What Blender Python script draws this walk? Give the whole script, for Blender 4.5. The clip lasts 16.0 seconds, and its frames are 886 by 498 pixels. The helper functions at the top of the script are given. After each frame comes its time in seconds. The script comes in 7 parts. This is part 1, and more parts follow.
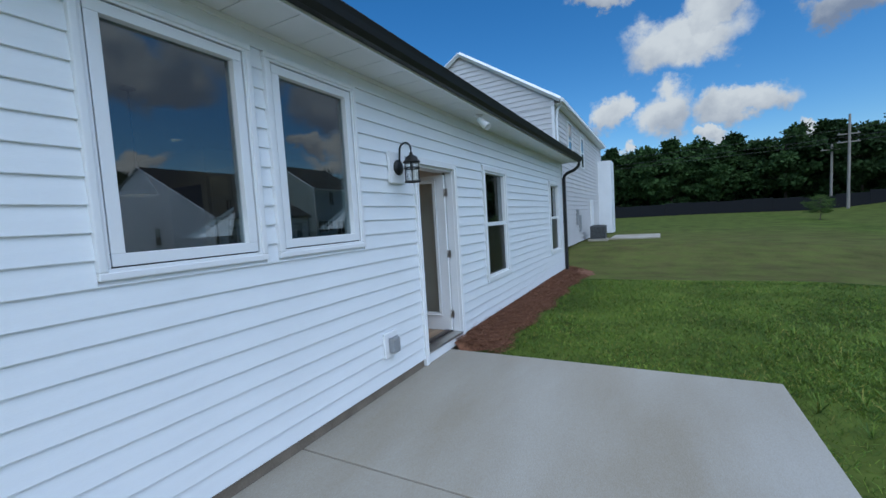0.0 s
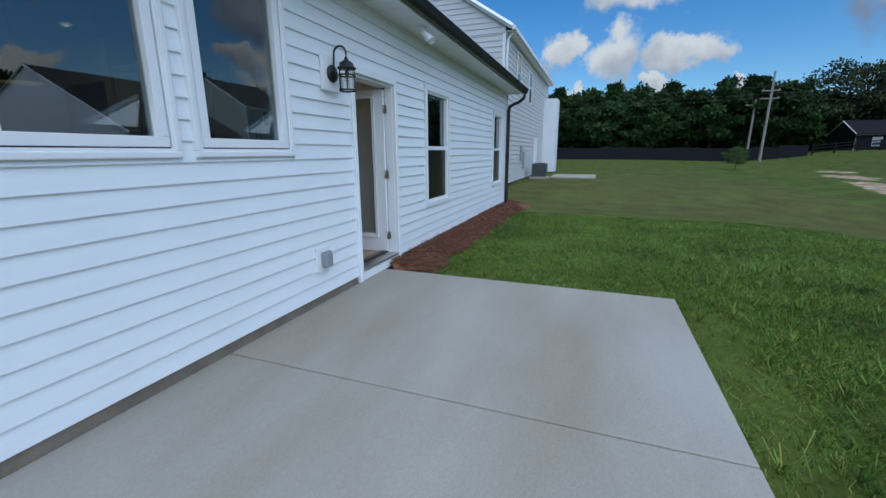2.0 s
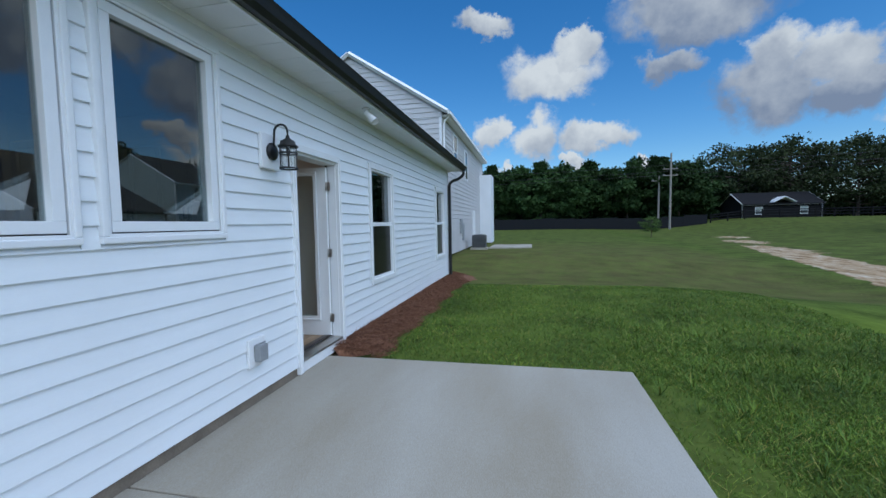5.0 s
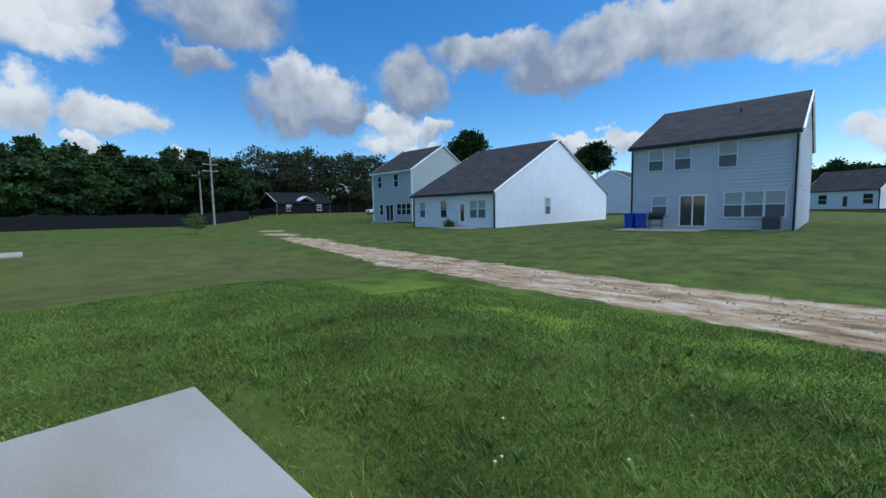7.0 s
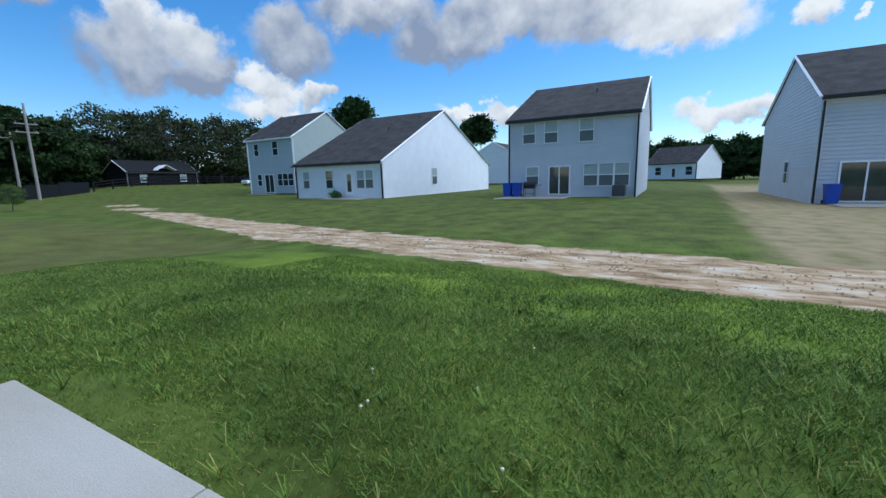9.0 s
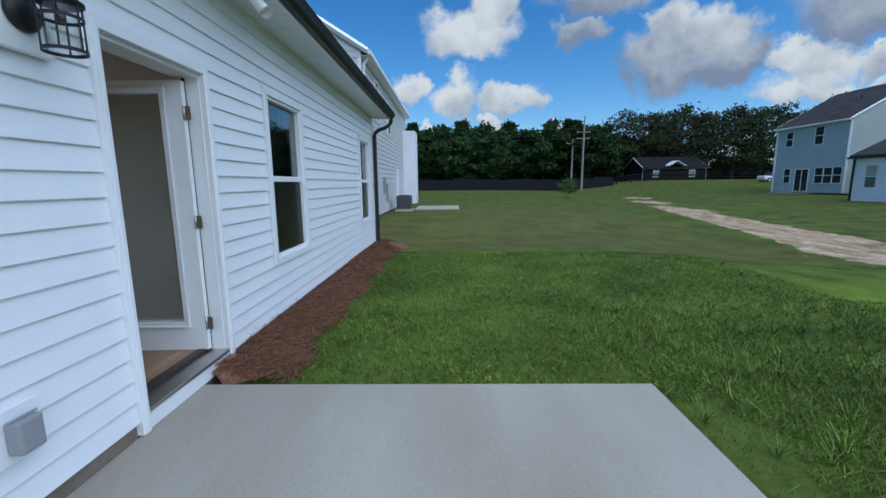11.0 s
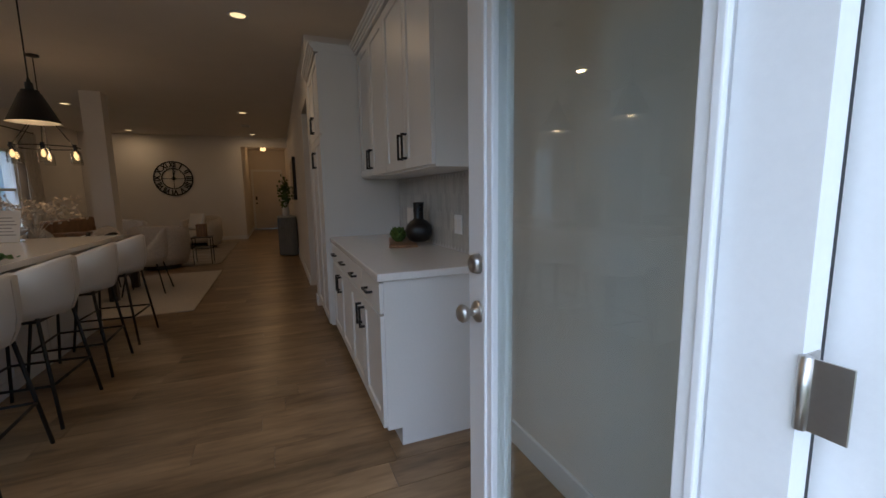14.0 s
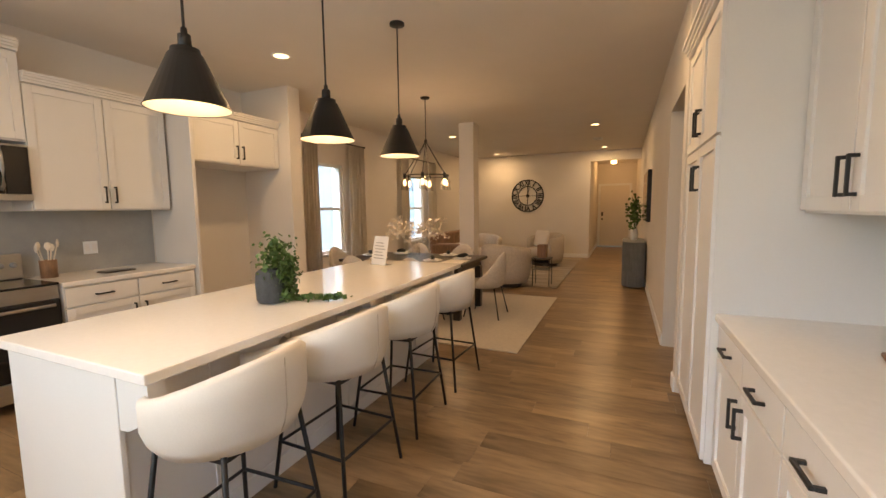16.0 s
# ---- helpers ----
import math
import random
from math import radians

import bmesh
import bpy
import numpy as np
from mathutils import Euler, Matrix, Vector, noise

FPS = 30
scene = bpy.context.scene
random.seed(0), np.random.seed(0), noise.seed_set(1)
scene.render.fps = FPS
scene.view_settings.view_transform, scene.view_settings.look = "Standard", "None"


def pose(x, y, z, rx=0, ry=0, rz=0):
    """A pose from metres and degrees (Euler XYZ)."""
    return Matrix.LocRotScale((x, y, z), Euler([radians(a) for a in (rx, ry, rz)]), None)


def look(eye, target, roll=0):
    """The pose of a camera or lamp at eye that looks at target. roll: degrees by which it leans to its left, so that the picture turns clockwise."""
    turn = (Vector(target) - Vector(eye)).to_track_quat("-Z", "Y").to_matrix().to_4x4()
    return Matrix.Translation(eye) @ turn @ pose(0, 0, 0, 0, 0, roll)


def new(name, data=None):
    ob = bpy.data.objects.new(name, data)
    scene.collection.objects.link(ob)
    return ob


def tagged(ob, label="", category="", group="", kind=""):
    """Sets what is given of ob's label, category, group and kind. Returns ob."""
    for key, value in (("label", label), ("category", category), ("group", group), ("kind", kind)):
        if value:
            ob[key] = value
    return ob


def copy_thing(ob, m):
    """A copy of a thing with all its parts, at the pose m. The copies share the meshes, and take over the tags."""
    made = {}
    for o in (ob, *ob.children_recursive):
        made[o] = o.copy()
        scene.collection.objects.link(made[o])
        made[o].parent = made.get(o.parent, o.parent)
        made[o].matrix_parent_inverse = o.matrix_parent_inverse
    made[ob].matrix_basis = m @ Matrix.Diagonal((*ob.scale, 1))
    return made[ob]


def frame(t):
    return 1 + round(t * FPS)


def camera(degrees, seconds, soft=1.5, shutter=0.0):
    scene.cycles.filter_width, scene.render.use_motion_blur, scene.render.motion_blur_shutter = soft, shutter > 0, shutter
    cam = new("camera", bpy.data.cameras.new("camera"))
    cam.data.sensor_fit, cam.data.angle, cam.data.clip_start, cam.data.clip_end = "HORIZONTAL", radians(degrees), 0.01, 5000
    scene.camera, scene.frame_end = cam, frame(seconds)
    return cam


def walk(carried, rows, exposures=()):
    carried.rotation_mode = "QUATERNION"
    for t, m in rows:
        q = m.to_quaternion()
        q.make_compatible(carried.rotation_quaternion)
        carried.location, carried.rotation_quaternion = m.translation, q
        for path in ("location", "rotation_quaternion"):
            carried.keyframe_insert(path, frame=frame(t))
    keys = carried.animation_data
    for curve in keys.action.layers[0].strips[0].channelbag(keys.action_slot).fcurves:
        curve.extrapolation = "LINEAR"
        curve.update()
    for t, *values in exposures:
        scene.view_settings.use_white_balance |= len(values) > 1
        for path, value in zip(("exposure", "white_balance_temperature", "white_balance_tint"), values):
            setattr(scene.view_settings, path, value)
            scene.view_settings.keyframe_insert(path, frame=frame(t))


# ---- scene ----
cam = camera(94.7, 16.0)
PATH = [
    (0, (0.993, 1.696, 1.462), (0.053, 3.455, 1.323), -3.5),
    (0.5, (1.07, 1.683, 1.454), (0.431, 3.57, 1.271), -3.0),
    (1, (1.134, 1.712, 1.431), (0.723, 3.656, 1.199), -2.5),
    (1.5, (1.153, 1.725, 1.386), (0.717, 3.644, 1.035), -1.4),
    (2, (1.092, 1.682, 1.299), (0.411, 3.505, 0.837), -0.2),
    (2.5, (1.04, 1.616, 1.297), (0.047, 3.286, 0.82), -0.2),
    (3, (0.985, 1.565, 1.318), (-0.268, 3.072, 0.919), -0.9),
    (3.2, (0.975, 1.539, 1.337), (-0.359, 2.988, 0.988), -1.2),
    (5.3, (0.938, 1.955, 1.348), (0.82, 3.948, 1.239), -1.2),
    (5.5, (0.954, 2.0, 1.335), (1.049, 3.994, 1.227), -1.2),
    (6, (0.975, 2.103, 1.35), (1.584, 4.004, 1.229), -1.1),
    (6.5, (0.95, 2.126, 1.364), (2.017, 3.811, 1.217), -1.3),
    (7, (0.964, 2.15, 1.332), (2.397, 3.533, 1.144), -1.4),
    (7.5, (1.002, 2.045, 1.314), (2.679, 3.107, 1.073), -1.7),
    (8, (0.996, 1.84, 1.313), (2.814, 2.615, 1.009), -1.9),
    (8.5, (0.979, 1.746, 1.306), (2.813, 2.468, 0.967), -1.9),
    (9, (0.97, 1.893, 1.259), (2.695, 2.846, 0.919), -1.5),
    (9.5, (0.959, 2.211, 1.237), (2.392, 3.568, 0.911), -0.8),
    (10, (0.842, 2.505, 1.284), (1.777, 4.244, 0.963), -0.4),
    (12.3, (-0.186, 4.715, 1.297), (-1.151, 6.439, 0.989), -1.9),
    (12.5, (-0.298, 4.899, 1.292), (-1.387, 6.552, 1.003), -1.9),
    (13, (-0.524, 5.291, 1.312), (-1.899, 6.714, 1.026), -1.4),
    (13.5, (-0.815, 5.638, 1.31), (-2.458, 6.738, 1.01), -1.4),
    (14, (-1.178, 5.805, 1.29), (-3.017, 6.542, 1.017), -0.9),
    (14.5, (-1.522, 5.891, 1.324), (-3.477, 6.222, 1.061), -1.0),
    (15, (-1.928, 5.957, 1.381), (-3.912, 5.899, 1.134), -1.2),
    (15.5, (-2.194, 5.927, 1.443), (-4.134, 5.495, 1.217), -1.1),
    (16, (-2.507, 5.772, 1.46), (-4.328, 4.969, 1.262), -0.7),
]
# exposure: daylight outside, then the camera opens up for the warm rooms
EXPOSURES = [(0, -0.08, 5500, 5), (5.3, 0.0, 5500, 5), (6.5, 0.1, 5500, 5), (7.5, 0.25, 5500, 6), (9, 0.38, 5600, 6), (10, 0.2, 5500, 5), (12.3, -0.05, 5500, 5), (13.2, 0.0, 5500, 6), (13.6, 0.15, 5500, 6), (14.0, 0.95, 5600, 8), (14.6, 2.25, 6500, 10), (15.0, 2.4, 8000, 12), (15.5, 2.6, 8800, 12), (16, 3.05, 6800, 10)]
walk(cam, [(t, look(eye, target, roll)) for t, eye, target, roll in PATH], EXPOSURES)

# ---- world and lamps ----
SKY_STRENGTH, SUN_STRENGTH = 0.10, 2.75
SUN_ELEV, SUN_AZ = 57.0, 136.0   # azimuth clockwise from +y
CAN_WATTS, PENDANT_WATTS, CHANDELIER_WATTS, HALL_WATTS = 1.75, 0.55, 2.5, 1.5
WARM = (1.0, 0.64, 0.32)
world = bpy.data.worlds.new("sky")
scene.world = world
world.use_nodes = True


def build_sky():
    nt = world.node_tree
    n, l = nt.nodes, nt.links
    n.clear()
    out, bg = n.new("ShaderNodeOutputWorld"), n.new("ShaderNodeBackground")
    sky = n.new("ShaderNodeTexSky")
    sky.sky_type = "NISHITA"
    sky.sun_disc = False
    sky.sun_elevation, sky.sun_rotation = radians(SUN_ELEV), radians(SUN_AZ)
    sky.air_density, sky.dust_density, sky.ozone_density = 1.0, 0.4, 2.5
    co = n.new("ShaderNodeTexCoord")
    nz = n.new("ShaderNodeTexNoise")
    nz.inputs["Scale"].default_value, nz.inputs["Detail"].default_value, nz.inputs["Roughness"].default_value = 9.0, 10.0, 0.62
    l.new(co.outputs["Generated"], nz.inputs["Vector"])
    sub = n.new("ShaderNodeVectorMath")
    sub.operation = "SUBTRACT"
    sub.inputs[1].default_value = (0.5, 0.5, 0.5)
    l.new(nz.outputs["Color"], sub.inputs[0])
    sc = n.new("ShaderNodeVectorMath")
    sc.operation = "SCALE"
    sc.inputs["Scale"].default_value = 0.17
    l.new(sub.outputs[0], sc.inputs[0])
    warp = n.new("ShaderNodeVectorMath")
    l.new(co.outputs["Generated"], warp.inputs[0])
    l.new(sc.outputs[0], warp.inputs[1])
    # cumulus heads: direction, half width, half height, greyness
    heads = [((0.048, 0.946, 0.320), 0.106, 0.055, 0.15), ((0.088, 0.928, 0.362), 0.054, 0.028, 0.30), ((-0.098, 0.907, 0.409), 0.054, 0.025, 0.50),
             ((0.267, 0.916, 0.298), 0.052, 0.034, 0.80), ((-0.078, 0.974, 0.214), 0.032, 0.049, 0.15), ((0.022, 0.981, 0.192), 0.062, 0.053, 0.10),
             ((0.148, 0.972, 0.184), 0.070, 0.033, 0.15), ((0.109, 0.984, 0.138), 0.032, 0.017, 0.10), ((0.230, 0.966, 0.121), 0.016, 0.014, 0.10),
             ((-0.048, 0.991, 0.125), 0.020, 0.014, 0.10), ((0.302, 0.870, 0.390), 0.128, 0.059, 0.85), ((0.255, 0.866, 0.430), 0.078, 0.030, 0.60),
             ((0.425, 0.858, 0.288), 0.051, 0.054, 0.30), ((0.426, 0.873, 0.237), 0.076, 0.069, 0.80), ((0.495, 0.824, 0.276), 0.062, 0.050, 0.45),
             ((0.518, 0.830, 0.208), 0.062, 0.048, 0.95), ((0.646, 0.709, 0.284), 0.085, 0.066, 0.90), ((0.619, 0.760, 0.200), 0.073, 0.037, 0.15),
             ((0.691, 0.696, 0.195), 0.043, 0.022, 0.30), ((0.639, 0.754, 0.154), 0.086, 0.024, 0.10), ((0.754, 0.558, 0.346), 0.133, 0.035, 0.75),
             ((0.841, 0.452, 0.296), 0.115, 0.049, 0.95), ((0.885, 0.323, 0.335), 0.155, 0.047, 0.60), ((0.932, 0.152, 0.328), 0.166, 0.057, 0.50),
             ((0.957, -0.014, 0.288), 0.112, 0.051, 0.10), ((0.944, -0.201, 0.263), 0.037, 0.021, 0.15), ((0.933, -0.276, 0.230), 0.013, 0.011, 0.10),
             ((0.988, -0.097, 0.121), 0.103, 0.025, 0.20), ((0.897, 0.410, 0.163), 0.072, 0.019, 0.15), ((0.932, 0.333, 0.144), 0.045, 0.025, 0.10),
             ((-0.5, -0.75, 0.4), 0.3, 0.15, 0.5), ((0.3, -0.9, 0.3), 0.3, 0.13, 0.4), ((-0.85, 0.3, 0.4), 0.25, 0.12, 0.4)]
    up = n.new("ShaderNodeSeparateXYZ")
    l.new(warp.outputs[0], up.inputs[0])

    def maths(op, a, b=None, c=None):
        k = n.new("ShaderNodeMath")
        k.operation = op
        for socket, v in zip(k.inputs, (a, b, c)):
            if v is None:
                continue
            if isinstance(v, (int, float)):
                socket.default_value = v
            else:
                l.new(v, socket)
        return k.outputs[0]
    total, weight, grey = None, None, None
    for d, wide, tall, g in heads:
        flat = wide / tall
        diff = n.new("ShaderNodeVectorMath")
        diff.operation = "SUBTRACT"
        diff.inputs[1].default_value = Vector(d).normalized()
        l.new(warp.outputs[0], diff.inputs[0])
        squash = n.new("ShaderNodeVectorMath")
        squash.operation = "MULTIPLY"
        squash.inputs[1].default_value = (1 / wide, 1 / wide, flat / wide)
        l.new(diff.outputs[0], squash.inputs[0])
        size = n.new("ShaderNodeVectorMath")
        size.operation = "LENGTH"
        l.new(squash.outputs[0], size.inputs[0])
        mr = n.new("ShaderNodeMapRange")
        mr.interpolation_type = "SMOOTHSTEP"
        mr.inputs["From Min"].default_value, mr.inputs["From Max"].default_value = 1.22, 0.72
        l.new(size.outputs["Value"], mr.inputs["Value"])
        # pale tops, darker undersides
        tone = maths("MULTIPLY_ADD", up.outputs["Z"], -0.32 / tall, g + 0.32 * d[2] / tall)
        w = maths("MULTIPLY_ADD", mr.outputs[0], 1.0, 0.0005)
        part_grey = maths("MULTIPLY", w, tone)
        total = mr.outputs[0] if total is None else maths("MAXIMUM", total, mr.outputs[0])
        weight = w if weight is None else maths("ADD", weight, w)
        grey = part_grey if grey is None else maths("ADD", grey, part_grey)
    n2 = n.new("ShaderNodeTexNoise")
    n2.inputs["Scale"].default_value, n2.inputs["Detail"].default_value = 13.0, 7.0
    l.new(co.outputs["Generated"], n2.inputs["Vector"])
    shade = maths("ADD", maths("DIVIDE", grey, weight), maths("MULTIPLY_ADD", n2.outputs["Fac"], 1.6, -0.8))
    ramp = n.new("ShaderNodeValToRGB")
    ramp.color_ramp.elements[0].position, ramp.color_ramp.elements[0].color = 0.0, (7.0, 6.7, 6.3, 1)
    ramp.color_ramp.elements[1].position, ramp.color_ramp.elements[1].color = 1.0, (2.2, 2.5, 3.2, 1)
    l.new(shade, ramp.inputs["Fac"])
    mix = n.new("ShaderNodeMix")
    mix.data_type = "RGBA"
    l.new(total, mix.inputs["Factor"])
    deep = n.new("ShaderNodeHueSaturation")
    deep.inputs["Saturation"].default_value, deep.inputs["Value"].default_value = 1.32, 1.22
    l.new(sky.outputs[0], deep.inputs["Color"])
    l.new(deep.outputs[0], mix.inputs["A"])
    l.new(ramp.outputs[0], mix.inputs["B"])
    l.new(mix.outputs["Result"], bg.inputs["Color"])
    bg.inputs["Strength"].default_value = SKY_STRENGTH
    l.new(bg.outputs[0], out.inputs[0])


build_sky()
sun = new("sun", bpy.data.lights.new("sun", "SUN"))
sun.data.energy, sun.data.angle, sun.data.color = SUN_STRENGTH, radians(100), (1.0, 0.97, 0.93)
_a, _e = radians(SUN_AZ), radians(SUN_ELEV)
sun.matrix_world = look((math.sin(_a) * math.cos(_e) * 60, math.cos(_a) * math.cos(_e) * 60, math.sin(_e) * 60), (0, 0, 0))


def lamp(name, kind, place, watts, color=WARM, size=0.12):
    ob = new(name, bpy.data.lights.new(name, kind))
    ob.data.energy, ob.data.color, ob.location = watts, color, place
    if kind == "AREA":
        ob.data.shape, ob.data.size = "DISK", size
    else:
        ob.data.shadow_soft_size = size
    return ob


CEIL = 3.0
CANS = [(-5.75, 2.6), (-5.75, 5.57), (-10.85, 5.25), (-14.1, 5.28), (-10.85, 2.35), (-14.1, 2.4), (-2.9, 2.6), (-2.9, 4.9)]
for cx, cy in CANS:
    lamp("can_lamp", "AREA", (cx, cy, CEIL - 0.03), CAN_WATTS, WARM, 0.13)

# daylight that comes in through the two picture windows
for wy in (3.095, 4.14):
    day = lamp("window_daylight", "AREA", (-1.57, wy, 1.975), 2.2, (0.80, 0.90, 1.0))
    day.data.shape, day.data.size, day.data.size_y = "RECTANGLE", 0.65, 1.1
    day.matrix_world = look((-1.57, wy, 1.975), (-5.0, wy + 0.6, 0.9))

# ---- materials ----
MATS = {}


def mat(name, color, rough=0.6, metal=0.0, var=0.12, scale=6.0, bump=0.15, bscale=60.0, spec=0.5, vec=(1, 1, 1), rnd=0.0, emit=None, second=None, coat=0.0):
    m = bpy.data.materials.new(name)
    MATS[name] = m
    m.use_nodes = True
    nt = m.node_tree
    n, l = nt.nodes, nt.links
    p = n["Principled BSDF"]
    p.inputs["Roughness"].default_value, p.inputs["Metallic"].default_value = rough, metal
    p.inputs["Specular IOR Level"].default_value = spec
    p.inputs["Coat Weight"].default_value = coat
    co = n.new("ShaderNodeTexCoord")
    mp = n.new("ShaderNodeMapping")
    mp.inputs["Scale"].default_value = vec
    l.new(co.outputs["Object"], mp.inputs["Vector"])
    a, b = n.new("ShaderNodeTexNoise"), n.new("ShaderNodeTexNoise")
    a.inputs["Scale"].default_value, a.inputs["Detail"].default_value = scale, 4.0
    b.inputs["Scale"].default_value, b.inputs["Detail"].default_value = bscale, 5.0
    l.new(mp.outputs[0], a.inputs["Vector"])
    l.new(mp.outputs[0], b.inputs["Vector"])
    r = n.new("ShaderNodeValToRGB")
    c = Vector(color)
    lo = c * (1 - var)
    hi = Vector(second) if second else c * (1 + var)
    r.color_ramp.elements[0].position, r.color_ramp.elements[1].position = 0.32, 0.68
    r.color_ramp.elements[0].color, r.color_ramp.elements[1].color = (*lo, 1), (*[min(1, v) for v in hi], 1)
    mixn = n.new("ShaderNodeMath")
    mixn.operation = "MULTIPLY_ADD"
    mixn.inputs[1].default_value = 0.35
    l.new(b.outputs["Fac"], mixn.inputs[0])
    m2 = n.new("ShaderNodeMath")
    m2.operation = "MULTIPLY"
    m2.inputs[1].default_value = 0.65
    l.new(a.outputs["Fac"], m2.inputs[0])
    l.new(m2.outputs[0], mixn.inputs[2])
    l.new(mixn.outputs[0], r.inputs["Fac"])
    colour = r.outputs[0]
    if rnd:
        oi = n.new("ShaderNodeObjectInfo")
        hv = n.new("ShaderNodeHueSaturation")
        mr = n.new("ShaderNodeMapRange")
        mr.inputs["To Min"].default_value, mr.inputs["To Max"].default_value = 1 - rnd, 1 + rnd
        l.new(oi.outputs["Random"], mr.inputs["Value"])
        l.new(mr.outputs[0], hv.inputs["Value"])
        l.new(colour, hv.inputs["Color"])
        colour = hv.outputs[0]
    l.new(colour, p.inputs["Base Color"])
    if bump:
        bp = n.new("ShaderNodeBump")
        bp.inputs["Strength"].default_value, bp.inputs["Distance"].default_value = bump, 0.01
        l.new(b.outputs["Fac"], bp.inputs["Height"])
        l.new(bp.outputs[0], p.inputs["Normal"])
    if emit:
        p.inputs["Emission Color"].default_value = (*emit[0], 1)
        p.inputs["Emission Strength"].default_value = emit[1]
    return m


def glass(name, tint=(0.9, 0.95, 0.95), ior=1.7, rough=0.0):
    m = bpy.data.materials.new(name)
    MATS[name] = m
    m.use_nodes = True
    n, l = m.node_tree.nodes, m.node_tree.links
    n.remove(n["Principled BSDF"])
    t, g, x = n.new("ShaderNodeBsdfTransparent"), n.new("ShaderNodeBsdfGlossy"), n.new("ShaderNodeMixShader")
    lw, pw, ma = n.new("ShaderNodeLayerWeight"), n.new("ShaderNodeMath"), n.new("ShaderNodeMath")
    t.inputs["Color"].default_value = (*tint, 1)
    g.inputs["Roughness"].default_value = rough
    lw.inputs["Blend"].default_value = 0.5
    pw.operation, pw.inputs[1].default_value = "POWER", 4.0
    f0 = ((ior - 1) / (ior + 1)) ** 2
    ma.operation, ma.inputs[1].default_value, ma.inputs[2].default_value = "MULTIPLY_ADD", 1 - f0, f0
    l.new(lw.outputs["Facing"], pw.inputs[0])
    l.new(pw.outputs[0], ma.inputs[0])
    l.new(ma.outputs[0], x.inputs[0])
    l.new(t.outputs[0], x.inputs[1])
    l.new(g.outputs[0], x.inputs[2])
    l.new(x.outputs[0], n["Material Output"].inputs[0])
    return m


SIDING = mat("white_vinyl_siding", (0.81, 0.835, 0.855), 0.45, 0, 0.03, 2.0, 0.12, 40, vec=(8, 1, 8))
TRIMW = mat("white_vinyl_trim", (0.82, 0.83, 0.84), 0.4, 0, 0.025, 5, 0.05, 80)
SOFFIT = mat("white_soffit", (0.76, 0.77, 0.78), 0.5, 0, 0.03, 3, 0.1, 90)
BLACKM = mat("black_painted_metal", (0.008, 0.008, 0.009), 0.5, 0.0, 0.3, 8, 0.1, 90)
CONC = mat("concrete", (0.34, 0.295, 0.22), 0.85, 0, 0.14, 0.75, 0.3, 140, spec=0.25, vec=(1.5, 0.45, 1), second=(0.44, 0.42, 0.375))
CONCD = mat("concrete_footing", (0.20, 0.165, 0.125), 0.9, 0, 0.25, 6, 0.5, 60)
SHING = mat("roof_shingles", (0.055, 0.052, 0.052), 0.9, 0, 0.35, 1.2, 0.8, 9, spec=0.1, second=(0.08, 0.075, 0.073))
GLASS = glass("window_glass", (0.42, 0.50, 0.52), 2.3)
GLASSD = glass("door_glass", (0.9, 0.93, 0.92), 1.6)
SCREEN = glass("insect_screen", (0.13, 0.14, 0.15), 1.05, 0.3)
CLEAR = glass("clear_glass", (0.96, 0.96, 0.95), 1.45)
FARGLASS = mat("far_window_glass", (0.03, 0.04, 0.045), 0.05, 0, 0.3, 2, 0, spec=0.9)
FARSHADE = mat("far_window_half_shade", (0.11, 0.13, 0.13), 0.3, 0, 0.1, 3, 0, spec=0.4)
FARBLIND = mat("far_window_blind", (0.34, 0.39, 0.37), 0.4, 0, 0.1, 3, 0, spec=0.7)
PAINT = mat("warm_white_wall_paint", (0.74, 0.70, 0.65), 0.75, 0, 0.03, 2, 0.06, 160)
CEILP = mat("ceiling_paint", (0.72, 0.67, 0.61), 0.85, 0, 0.03, 2, 0.12, 120)
CAB = mat("painted_cabinet", (0.76, 0.74, 0.71), 0.38, 0, 0.02, 3, 0.04, 90)
QUARTZ = mat("white_quartz", (0.80, 0.77, 0.73), 0.12, 0, 0.03, 40, 0.0, 200)
PLANK = mat("oak_vinyl_plank", (0.235, 0.148, 0.075), 0.30, 0, 0.42, 1.6, 0.08, 7, vec=(4.5, 0.8, 1), rnd=0.22, second=(0.39, 0.26, 0.14))


